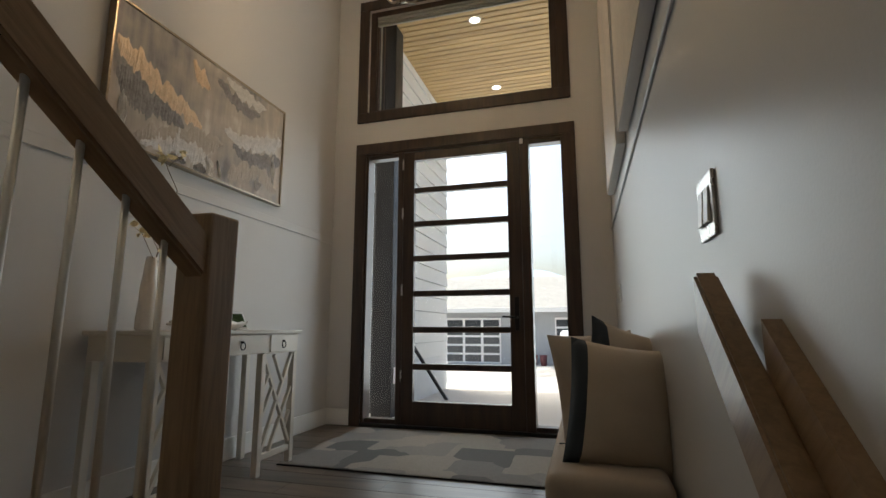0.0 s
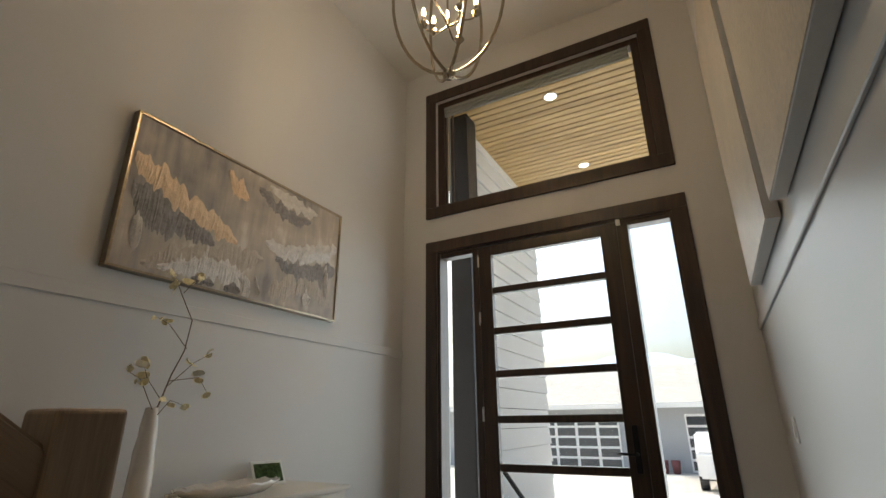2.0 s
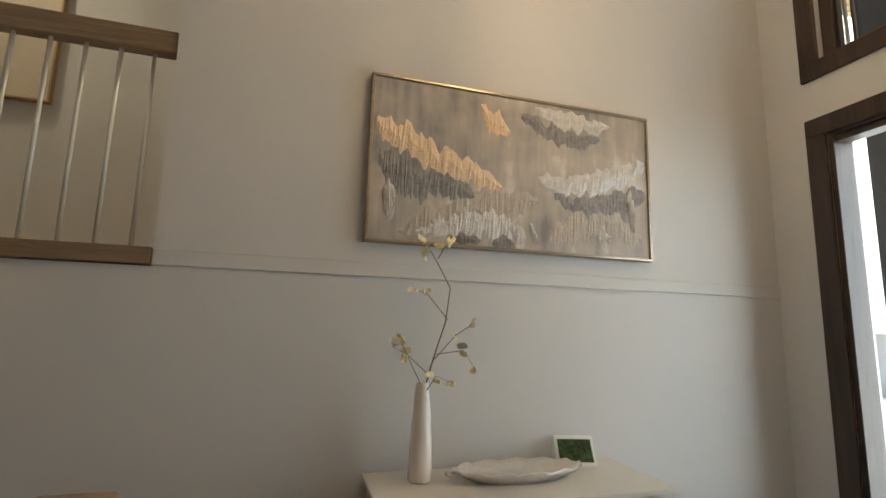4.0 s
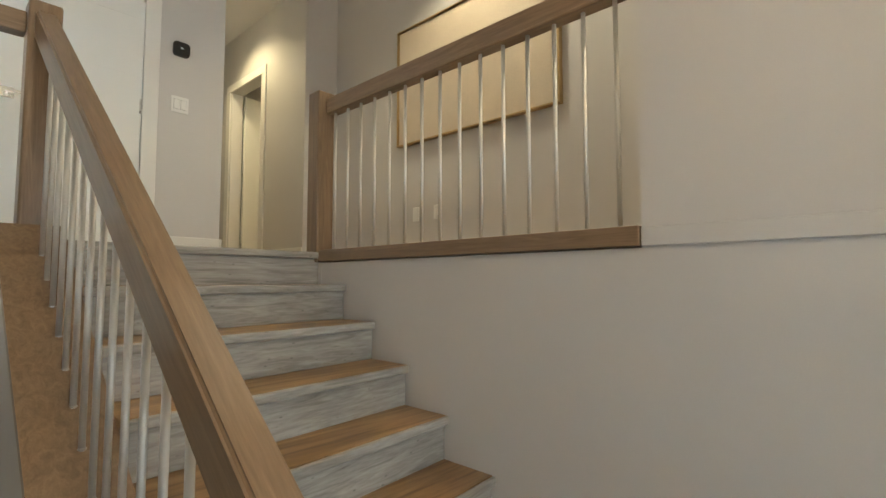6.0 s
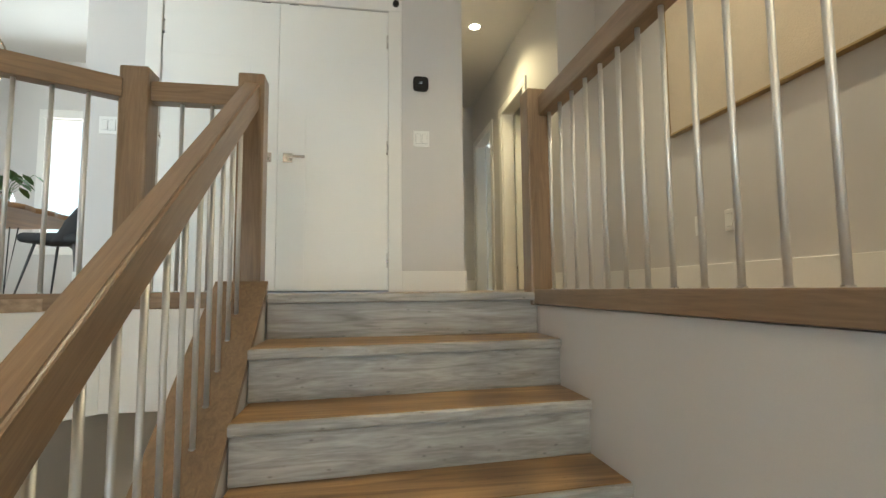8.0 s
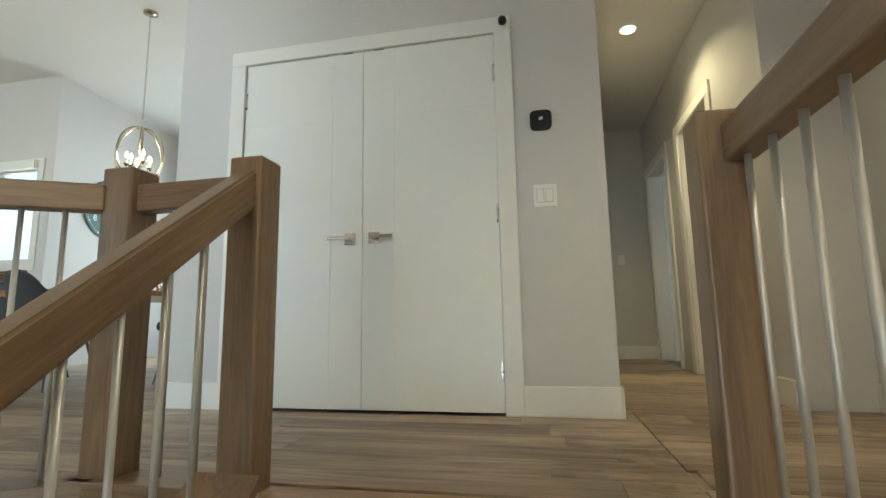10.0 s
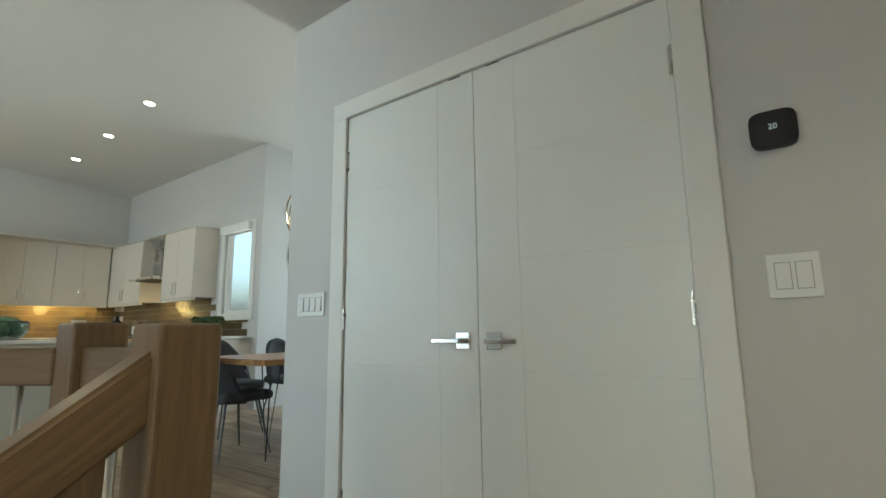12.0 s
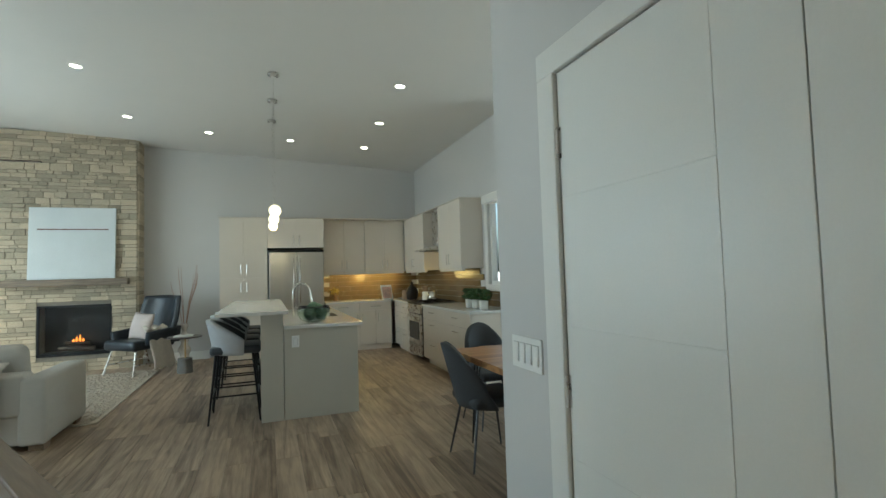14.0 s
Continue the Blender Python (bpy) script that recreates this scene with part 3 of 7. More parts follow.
def canvas_paint():
    m = bpy.data.materials.new("abstract_canvas")
    m.use_nodes = True
    n, l = m.node_tree.nodes, m.node_tree.links
    b = n["Principled BSDF"]
    tc, mp, mp2 = n.new("ShaderNodeTexCoord"), n.new("ShaderNodeMapping"), n.new("ShaderNodeMapping")
    mp.inputs["Scale"].default_value, mp2.inputs["Scale"].default_value = (1, 2.2, 3.2), (1, 13, 2.2)
    t1, t2 = n.new("ShaderNodeTexNoise"), n.new("ShaderNodeTexNoise")
    t1.inputs["Scale"].default_value, t2.inputs["Scale"].default_value = 1.1, 1.3
    t1.inputs["Detail"].default_value = t2.inputs["Detail"].default_value = 5
    l.new(tc.outputs["Object"], mp.inputs[0]), l.new(tc.outputs["Object"], mp2.inputs[0])
    l.new(mp.outputs[0], t1.inputs["Vector"]), l.new(mp2.outputs[0], t2.inputs["Vector"])
    ad = n.new("ShaderNodeMath")
    ad.operation = "MULTIPLY_ADD"
    ad.inputs[1].default_value = 0.6
    l.new(t2.outputs[0], ad.inputs[0]), l.new(t1.outputs[0], ad.inputs[2])
    r = n.new("ShaderNodeValToRGB")
    els = r.color_ramp.elements
    els[0].position, els[0].color = 0.58, (0.23, 0.215, 0.205, 1)
    els[1].position, els[1].color = 0.98, (0.62, 0.58, 0.52, 1)
    for p, c in ((0.69, (0.34, 0.31, 0.29, 1)), (0.78, (0.41, 0.36, 0.31, 1)), (0.88, (0.48, 0.42, 0.36, 1))):
        els.new(p).color = c
    l.new(ad.outputs[0], r.inputs[0]), l.new(r.outputs[0], b.inputs["Base Color"])
    b.inputs["Roughness"].default_value = 0.55
    return m


LEAF_GOLD = shader("gold_leaf_paint", (0.72, 0.55, 0.38), 0.38, 0.2, var=0.2, scale=25, fine=160, bump=0.5)
LEAF_WHITE = shader("silver_white_leaf", (0.62, 0.59, 0.56), 0.32, 0.2, var=0.25, scale=25, fine=160, bump=0.5)
SMOKE = shader("charcoal_wash", (0.25, 0.235, 0.228), 0.6, var=0.35, scale=8, fine=60)


def dab(name, parent, mat, path, seed, lift=0.004, drip=0.25, label=""):
    """A ragged patch of thick paint: path of (y, z, half height)."""
    rnd = random.Random(seed)
    bm = bmesh.new()
    n = 70
    top, bot = [], []
    for i in range(n + 1):
        f = i / n * (len(path) - 1)
        k = min(int(f), len(path) - 2)
        f -= k
        y, z, h = (path[k][j] * (1 - f) + path[k + 1][j] * f for j in range(3))
        edge = min(1.0, 7 * i / n + 0.45, 7 * (n - i) / n + 0.45)
        top.append((y, z + h * edge * (0.75 + 0.8 * noise.noise((y * 20, seed, 0)) + 0.3 * noise.noise((y * 70, seed, 1)))))
        bot.append((y, z - h * edge * (0.75 + 0.7 * noise.noise((y * 26, seed + 9, 0)) + drip * rnd.random() * (i % 3 != 0))))
    vt = [bm.verts.new((lift, *p)) for p in top]
    vb = [bm.verts.new((lift, *p)) for p in bot]
    vm = [bm.verts.new((lift + 0.003 + 0.003 * rnd.random(), (a[0] + b[0]) / 2, (a[1] + b[1]) / 2)) for a, b in zip(top, bot)]
    for i in range(n):
        bm.faces.new((vb[i], vb[i + 1], vm[i + 1], vm[i])), bm.faces.new((vm[i], vm[i + 1], vt[i + 1], vt[i]))
    bmesh.ops.recalc_face_normals(bm, faces=bm.faces)
    return part(name, bm, mat, parent, label)


PW, PHT = 1.48, 0.776
pt = thing("abstract_painting", "large abstract canvas in grey and gold leaf, slim gilt frame", "painting", place=(0.0, -2.38, 0.094))
part("canvas", box(bmesh.new(), 0.002, 0.036, 0.012, PW - 0.012, 0.012, PHT - 0.012, 0.002), canvas_paint(), pt)
for a in ((0.0, PW, 0.0, 0.014), (0.0, PW, PHT - 0.014, PHT), (0.0, 0.014, 0.014, PHT - 0.014), (PW - 0.014, PW, 0.014, PHT - 0.014)):
    part("frame", box(bmesh.new(), 0.0, 0.047, *a, 0.002), shader("gilt_bronze", (0.36, 0.30, 0.22), 0.32, 0.85, var=0.2, scale=40), pt)


def uv(u, v, h):
    return (u * PW, (1 - v) * PHT, h)


WASH = shader("beige_wash", (0.45, 0.39, 0.33), 0.55, var=0.15, scale=14, fine=90, bump=0.3)
for mat, pts, sd, lift in (
        (WASH, [uv(0.1, 0.93, 0.03), uv(0.2, 0.86, 0.08), uv(0.33, 0.76, 0.11), uv(0.45, 0.72, 0.10), uv(0.56, 0.66, 0.03)], 41, 0.0366),
        (WASH, [uv(0.6, 0.9, 0.05), uv(0.7, 0.8, 0.10), uv(0.82, 0.74, 0.08), uv(0.96, 0.86, 0.07)], 43, 0.0362),
        (SMOKE, [uv(0.27, 0.95, 0.015), uv(0.31, 0.94, 0.035), uv(0.36, 0.95, 0.015)], 47, 0.0395),
        (SMOKE, [uv(0.4, 0.96, 0.02), uv(0.44, 0.93, 0.045), uv(0.47, 0.95, 0.02)], 53, 0.0395),
        (LEAF_WHITE, [uv(0.455, 0.86, 0.02), uv(0.485, 0.9, 0.08), uv(0.515, 0.92, 0.05)], 59, 0.0398),
        (LEAF_WHITE, [uv(0.53, 0.83, 0.02), uv(0.545, 0.88, 0.05), uv(0.56, 0.92, 0.02)], 61, 0.0398),
        (SMOKE, [uv(0.03, 0.5, 0.10), uv(0.12, 0.6, 0.12), uv(0.25, 0.62, 0.08), uv(0.34, 0.68, 0.04)], 3, 0.0365),
        (SMOKE, [uv(0.5, 0.12, 0.03), uv(0.6, 0.2, 0.06), uv(0.72, 0.24, 0.05), uv(0.8, 0.2, 0.02)], 5, 0.0365),
        (SMOKE, [uv(0.62, 0.62, 0.04), uv(0.75, 0.68, 0.07), uv(0.9, 0.6, 0.08), uv(0.98, 0.55, 0.05)], 8, 0.0365),
        (LEAF_GOLD, [uv(0.02, 0.3, 0.06), uv(0.1, 0.37, 0.085), uv(0.22, 0.47, 0.085), uv(0.34, 0.54, 0.07), uv(0.43, 0.61, 0.03)], 11, 0.038),
        (LEAF_GOLD, [uv(0.355, 0.1, 0.03), uv(0.39, 0.18, 0.075), uv(0.43, 0.22, 0.06), uv(0.46, 0.24, 0.02)], 13, 0.038),
        (LEAF_WHITE, [uv(0.15, 0.93, 0.02), uv(0.25, 0.86, 0.07), uv(0.35, 0.8, 0.1), uv(0.43, 0.84, 0.1), uv(0.5, 0.93, 0.02)], 17, 0.038),
        (LEAF_WHITE, [uv(0.56, 0.52, 0.03), uv(0.66, 0.55, 0.06), uv(0.78, 0.5, 0.08), uv(0.9, 0.42, 0.075), uv(0.98, 0.34, 0.05)], 19, 0.038),
        (LEAF_WHITE, [uv(0.55, 0.06, 0.02), uv(0.65, 0.1, 0.06), uv(0.78, 0.12, 0.05), uv(0.84, 0.1, 0.02)], 23, 0.038),
        (LEAF_WHITE, [uv(0.785, 0.88, 0.02), uv(0.81, 0.87, 0.075), uv(0.835, 0.86, 0.02)], 29, 0.039),
        (LEAF_WHITE, [uv(0.905, 0.62, 0.06), uv(0.92, 0.65, 0.12), uv(0.935, 0.7, 0.1)], 31, 0.039),
        (LEAF_WHITE, [uv(0.05, 0.72, 0.06), uv(0.065, 0.74, 0.11), uv(0.085, 0.78, 0.08)], 37, 0.039)):
    dab("paint_patch", pt, mat, pts, sd, lift)

# ---- console table ----
CREAM = shader("cream_lacquer", (0.66, 0.62, 0.55), 0.35, var=0.02, scale=4)
ct = thing("console_table", "cream lacquered console table with fretwork ends and ring pulls", "console table", place=(0.02, -2.34, FOYER))
CL, CD, CH = 1.17, 0.44, 0.835
part("tabletop", box(bmesh.new(), 0, CD, 0, CL, CH - 0.022, CH, 0.005, 2), CREAM, ct)
for y0 in (0.02, CL - 0.37):
    part("apron", box(bmesh.new(), 0.02, CD - 0.02, y0, y0 + 0.35, CH - 0.14, CH - 0.022, 0.002), CREAM, ct)
mid = part("drawer", box(bmesh.new(), 0.03, CD - 0.016, 0.37, CL - 0.37, CH - 0.135, CH - 0.024, 0.003), CREAM, ct)
for y0 in (0.16, CL - 0.2):
    dr_ = part("drawer", box(bmesh.new(), CD - 0.02, CD - 0.012, max(0.06, y0 - 0.12), min(CL - 0.06, y0 + 0.16), CH - 0.132, CH - 0.03, 0.002), CREAM, ct)
for y0 in (0.2, CL / 2, CL - 0.2):
    rg = bmesh.new()
    tube(rg, [(CD - 0.002, y0 + 0.02 * math.sin(a), CH - 0.088 + 0.02 * math.cos(a)) for a in [i * math.pi / 8 for i in range(16)]], 0.0028, 6, True)
    rod(rg, (CD - 0.02, y0, CH - 0.066), (CD + 0.002, y0, CH - 0.066), 0.006)
    part("ring_pull", rg, BLACK, ct, "dark metal ring pull", smooth=True)
LEGS = [0.02, 0.345, CL - 0.385, CL - 0.06]
for y0 in LEGS:
    for x0 in (0.02, CD - 0.06):
        part("leg", box(bmesh.new(), x0, x0 + 0.04, y0, y0 + 0.04, 0, CH - 0.14, 0.003), CREAM, ct)


def slat(p, q, w, parent, x):
    p, q = Vector((x, *p)), Vector((x, *q))
    d = q - p
    b = box(bmesh.new(), -0.011, 0.011, -w / 2, w / 2, 0, d.length, 0.002)
    o = part("fret_bar", b, CREAM, parent)
    o.matrix_local = Matrix.Translation(p) @ Matrix.Rotation(-math.atan2(d.y, d.z), 4, "X")


for y0, y1 in ((LEGS[0] + 0.04, LEGS[1]), (LEGS[2] + 0.04, LEGS[3])):
    w, za, zb = y1 - y0, 0.12, CH - 0.14
    part("stretcher", box(bmesh.new(), CD - 0.05, CD - 0.025, y0, y1, za - 0.035, za, 0.002), CREAM, ct)
    x = CD - 0.038
    H_ = zb - za
    slat((y0, za), (y1, zb), 0.02, ct, x)
    slat((y1, za + 0.02), (y0, za + H_ * 0.96), 0.02, ct, x)
    for (a, b, c, d) in ((0.0, 0.35, 0.36, 0.68), (0.0, 0.62, 0.2, 0.8), (0.34, 0.98, 0.66, 0.7), (0.64, 0.3, 1.0, 0.62), (0.3, 0.0, 0.62, 0.3), (0.8, 0.18, 1.0, 0.36)):
        slat((y0 + a * w, za + b * H_), (y0 + c * w, za + d * H_), 0.018, ct, x)

PORCELAIN = shader("glazed_porcelain", (0.74, 0.68, 0.62), 0.15, var=0.04, scale=10, coat=0.5)
CT = FOYER + CH
vs = thing("flower_vase", "tall tapered white glazed vase with dimpled sides", "vase", place=(0.17, -2.135, CT))
bm = bmesh.new()
lathe(bm, [(0.04, 0.0), (0.046, 0.01), (0.046, 0.06), (0.044, 0.12), (0.042, 0.16), (0.039, 0.2), (0.035, 0.26), (0.031, 0.31), (0.026, 0.355), (0.023, 0.37), (0.02, 0.372), (0.02, 0.35)], 30, wob=0.035)
part("body", bm, PORCELAIN, vs, smooth=True)
TWIG = shader("twig_bark", (0.20, 0.15, 0.11), 0.7, var=0.3)
PETAL = shader("dried_yellow_petal", (0.86, 0.75, 0.46), 0.6, var=0.2, scale=40)
PETAL_W = shader("pale_petal", (0.72, 0.68, 0.56), 0.5, var=0.1, scale=40)
br = thing("dried_branch", "thin dried branch with pale yellow petals standing in the vase", "branch", place=(0.17, -2.135, CT - 0.05))
rnd = random.Random(4)
stem = [(0, 0, 0.02), (0.005, 0.0, 0.36), (0.02, 0.02, 0.46), (0.01, 0.05, 0.55), (0.03, 0.08, 0.66), (0.02, 0.10, 0.80), (0.0, 0.05, 0.90), (0.0, 0.0, 0.98)]
part("stem", tube(bmesh.new(), stem, [0.004, 0.0035, 0.0035, 0.003, 0.0027, 0.0023, 0.002, 0.0012], 7), TWIG, br)
TIPS_DROP = 0.07
tips = [((0.02, 0.03, 0.52), (0.06, -0.07, 0.60), (0.08, -0.11, 0.66)), ((0.01, 0.05, 0.6), (0.06, 0.16, 0.62), (0.08, 0.2, 0.55)), ((0.03, 0.10, 0.74), (0.0, 0.02, 0.84), (0.0, -0.04, 0.86)),
        ((0.015, 0.05, 0.58), (0.05, 0.13, 0.68), (0.07, 0.2, 0.73)), ((0.02, 0.0, 0.48), (0.0, -0.06, 0.6), (0.0, -0.12, 0.63)), ((0.0, 0.06, 0.99), (0.03, 0.08, 1.04), (0.04, 0.11, 1.06)), ((0.005, 0, 0.42), (0.05, 0.05, 0.52), (0.07, 0.1, 0.5))]
for a, b, c in [[(p[0], p[1] - 0.01, p[2] - TIPS_DROP) for p in q] for q in tips]:
    part("twig", tube(bmesh.new(), [a, b, c], [0.002, 0.0016, 0.0009], 6), TWIG, br)
    for p in (b, c):
        for q in range(2):
            bm = bmesh.new()
            s = 0.016 + 0.015 * rnd.random()
            vsx = [bm.verts.new((s * 0.55 * math.sin(t), s * math.cos(t), 0.006 * math.cos(2 * t))) for t in [k * math.pi / 4 for k in range(8)]]
            bm.faces.new(vsx)
            o = part("petal", bm, PETAL if rnd.random() < 0.7 else PETAL_W, br)
            o.matrix_local = Matrix.Translation(Vector(p) + Vector([rnd.uniform(-0.02, 0.02) for _ in range(3)])) @ Euler([rnd.uniform(0, 6) for _ in range(3)]).to_matrix().to_4x4()
for q in range(5):
    bm = bmesh.new()
    vsx = [bm.verts.new((0.014 * math.sin(t), 0.03 * math.cos(t), 0.006 * math.cos(2 * t))) for t in [k * math.pi / 4 for k in range(8)]]
    bm.faces.new(vsx)
    o = part("petal", bm, PETAL, br)
    o.matrix_local = Matrix.Translation((rnd.uniform(-0.02, 0.03), 0.02 + rnd.uniform(-0.05, 0.05), 0.92 + 0.02 * q)) @ Euler([rnd.uniform(0, 6) for _ in range(3)]).to_matrix().to_4x4()

PEARL = shader("pearl_glaze", (0.68, 0.63, 0.57), 0.16, 0.2, var=0.1, scale=18, coat=0.6)
tr = thing("serving_tray", "long oval ceramic tray with a wavy pearly rim", "tray", place=(0.22, -1.74, CT))
bm = bmesh.new()
rings = []
for (r, z) in ((0.0, 0.012), (0.7, 0.014), (0.9, 0.026), (1.0, 0.05), (1.03, 0.046), (0.94, 0.03), (0.7, 0.0), (0.0, 0.0)):
    rings.append([bm.verts.new((0.105 * max(r, 0.001) * math.cos(a) * (1 + 0.04 * math.sin(7 * a)), 0.275 * max(r, 0.001) * math.sin(a), z + (0.006 * math.sin(13 * a) if r > 0.95 else 0))) for a in [k * math.pi / 20 for k in range(40)]])
for a, b in zip(rings, rings[1:]):
    for k in range(40):
        bm.faces.new((a[k], a[(k + 1) % 40], b[(k + 1) % 40], b[k]))
part("dish", bm, PEARL, tr, smooth=True)
part("handle", box(bmesh.new(), -0.018, 0.018, -0.305, -0.262, 0.026, 0.04, 0.006, 2), PEARL, tr)

tb = thing("smart_display", "small white smart display leaning back on the console", "display", place=(0.075, -1.40, CT))
tb.rotation_euler = (0, 0, radians(-14))
part("body", prism(bmesh.new(), [(-0.03, 0.0), (0.055, 0.0), (0.06, 0.008), (-0.012, 0.118), (-0.02, 0.118)], 1, -0.088, 0.088), PLATE, tb)
SCREEN = shader("display_picture", (0.045, 0.075, 0.03), 0.12, var=0.9, scale=22, fine=60)
sc = part("screen", box(bmesh.new(), -0.0015, 0.0015, -0.075, 0.075, 0.0, 0.1), SCREEN, tb, "dark screen with a green picture")
sc.matrix_local = Matrix.Translation((0.0545, 0, 0.021)) @ Matrix.Rotation(math.atan2(-0.072, 0.110), 4, "Y")

# ---- rug, bench, cushions ----


def rug_mat():
    m = bpy.data.materials.new("patchwork_rug")
    m.use_nodes = True
    n, l = m.node_tree.nodes, m.node_tree.links
    b = n["Principled BSDF"]
    tc = n.new("ShaderNodeTexCoord")
    v = n.new("ShaderNodeTexVoronoi")
    v.distance = "CHEBYCHEV"
    v.inputs["Scale"].default_value = 3.0
    ns = n.new("ShaderNodeTexNoise")
    ns.inputs["Scale"].default_value, ns.inputs["Detail"].default_value = 130, 3
    l.new(tc.outputs["Object"], v.inputs["Vector"]), l.new(tc.outputs["Object"], ns.inputs["Vector"])
    r = n.new("ShaderNodeValToRGB")
    r.color_ramp.interpolation = "CONSTANT"
    e = r.color_ramp.elements
    e[0].color, e[1].position, e[1].color = (0.10, 0.098, 0.095, 1), 0.75, (0.17, 0.16, 0.155, 1)
    for p, c in ((0.25, (0.26, 0.235, 0.205, 1)), (0.5, (0.20, 0.185, 0.175, 1))):
        e.new(p).color = c
    sp = n.new("ShaderNodeSeparateColor")
    l.new(v.outputs["Color"], sp.inputs[0]), l.new(sp.outputs[0], r.inputs[0])
    mr = n.new("ShaderNodeMapRange")
    mr.inputs["To Min"].default_value, mr.inputs["To Max"].default_value = 0.6, 1.4
    l.new(ns.outputs[0], mr.inputs[0])
    vm = n.new("ShaderNodeVectorMath")
    vm.operation = "SCALE"
    l.new(r.outputs[0], vm.inputs[0]), l.new(mr.outputs[0], vm.inputs["Scale"]), l.new(vm.outputs[0], b.inputs["Base Color"])
    b.inputs["Roughness"].default_value = 0.95
    bp = n.new("ShaderNodeBump")
    bp.inputs["Strength"].default_value, bp.inputs["Distance"].default_value = 0.6, 0.004
    l.new(ns.outputs[0], bp.inputs["Height"]), l.new(bp.outputs[0], b.inputs["Normal"])
    return m


rg = thing("entry_rug", "grey and taupe patterned low pile rug before the door", "rug", place=(1.25, -0.69, FOYER))
part("woven_field", box(bmesh.new(), -0.86, 1.05, -0.585, 0.585, 0.0, 0.012, 0.004, 2), rug_mat(), rg)
part("binding", box(bmesh.new(), -0.865, 1.055, -0.59, -0.585, 0.0, 0.009, 0.002), BLACK, rg)

LINEN = shader("beige_linen", (0.50, 0.43, 0.35), 0.9, var=0.08, scale=12, fine=420, bump=0.5)
NAVY = shader("navy_velvet", (0.012, 0.022, 0.035), 0.75, var=0.15, scale=12, fine=300, bump=0.3)
TAUPE = shader("taupe_upholstery", (0.42, 0.36, 0.30), 0.85, var=0.06, scale=10, fine=380, bump=0.4)
bn = thing("entry_bench", "long taupe upholstered bench with tufted seat against the wall", "bench", place=(2.33, -1.75, FOYER))
bm = box(bmesh.new(), -0.185, 0.185, -0.76, 0.76, 0.15, 0.415, 0.04, 4)
part("seat", bm, TAUPE, bn, smooth=True)
for y in (-0.35, 0, 0.35):
    part("seam", box(bmesh.new(), -0.16, 0.16, y - 0.004, y + 0.004, 0.4135, 0.418, 0.001), NAVY, bn)
part("base", box(bmesh.new(), -0.14, 0.16, -0.7, 0.7, 0.0, 0.15, 0.004), BLACK, bn)
for x in (-0.11, 0.13):
    for y in (-0.54, 0.54):
        part("foot", rod(bmesh.new(), (x, y, 0), (x, y, 0.04), 0.022), BLACK, bn)


def cushion(name, label, place, rot, w, h, t, mat, mat2=None):
    c = thing(name, label, "cushion", "cushions", place)
    c.rotation_euler = [radians(a) for a in rot]
    bm = bmesh.new()
    n = 14
    for side in (1, -1):
        g = {}
        for i in range(n + 1):
            for j in range(n + 1):
                u, v = 2 * i / n - 1, 2 * j / n - 1
                p = max(0, (1 - u * u) * (1 - v * v)) ** 0.45
                pin = 1 - 0.07 * (1 - v * v) * abs(u) ** 3
                pinv = 1 - 0.07 * (1 - u * u) * abs(v) ** 3
                wr_ = 0.012 * noise.noise((u * 2.5, v * 2.5, side + place[1] * 7))
                g[i, j] = bm.verts.new((u * w / 2 * pin, side * (t / 2 * p + wr_ * p), h / 2 + v * h / 2 * pinv))
        for i in range(n):
            for j in range(n):
                f = (g[i, j], g[i + 1, j], g[i + 1, j + 1], g[i, j + 1])
                bm.faces.new(f if side < 0 else f[::-1])
    bmesh.ops.remove_doubles(bm, verts=bm.verts[:], dist=0.0005)
    o = part("cover", bm, mat, c, smooth=True)
    if mat2:
        o.data.materials.append(mat2)
        for p in o.data.polygons:
            if p.center.x < -w * 0.33:
                p.material_index = 1
    return c


SEAT = FOYER + 0.415
cushion("cushion", "beige linen cushion with a navy velvet edge leaning on the wall", (2.368, -2.33, SEAT - 0.03), (-12, 8, 10), 0.36, 0.42, 0.2, LINEN, NAVY)
cushion("cushion", "navy and beige cushion behind another one", (2.405, -2.15, SEAT - 0.01), (-12, 16, 36), 0.36, 0.47, 0.14, LINEN, NAVY)
cushion("cushion", "grey beige linen cushion at the back of the bench", (2.36, -1.99, SEAT - 0.015), (-12, -3, 26), 0.38, 0.44, 0.15, TAUPE)

# pictures on the right wall
CANVAS_E = shader("textured_canvas", (0.52, 0.45, 0.36), 0.45, var=0.16, scale=5, fine=70, bump=0.9)
EDGEW = shader("canvas_edge", (0.62, 0.60, 0.57), 0.6, var=0.03)
for y0, y1, d in ((-1.56, -0.55, 0.05), (-3.3, -1.72, 0.05)):
    p = thing("wall_canvas", "large textured cream and gold canvas with pale edges", "painting", "canvases on the stair wall", (2.53, y0, 0.09))
    part("edge", box(bmesh.new(), -d, -0.006, 0, y1 - y0, 0, 1.45, 0.002), EDGEW, p)
    part("picture", box(bmesh.new(), -d - 0.003, -d, 0.002, y1 - y0 - 0.002, 0.002, 1.448), CANVAS_E, p)

# ---- switches and plates ----


GAP = shader("switch_gap", (0.35, 0.35, 0.34), 0.6)


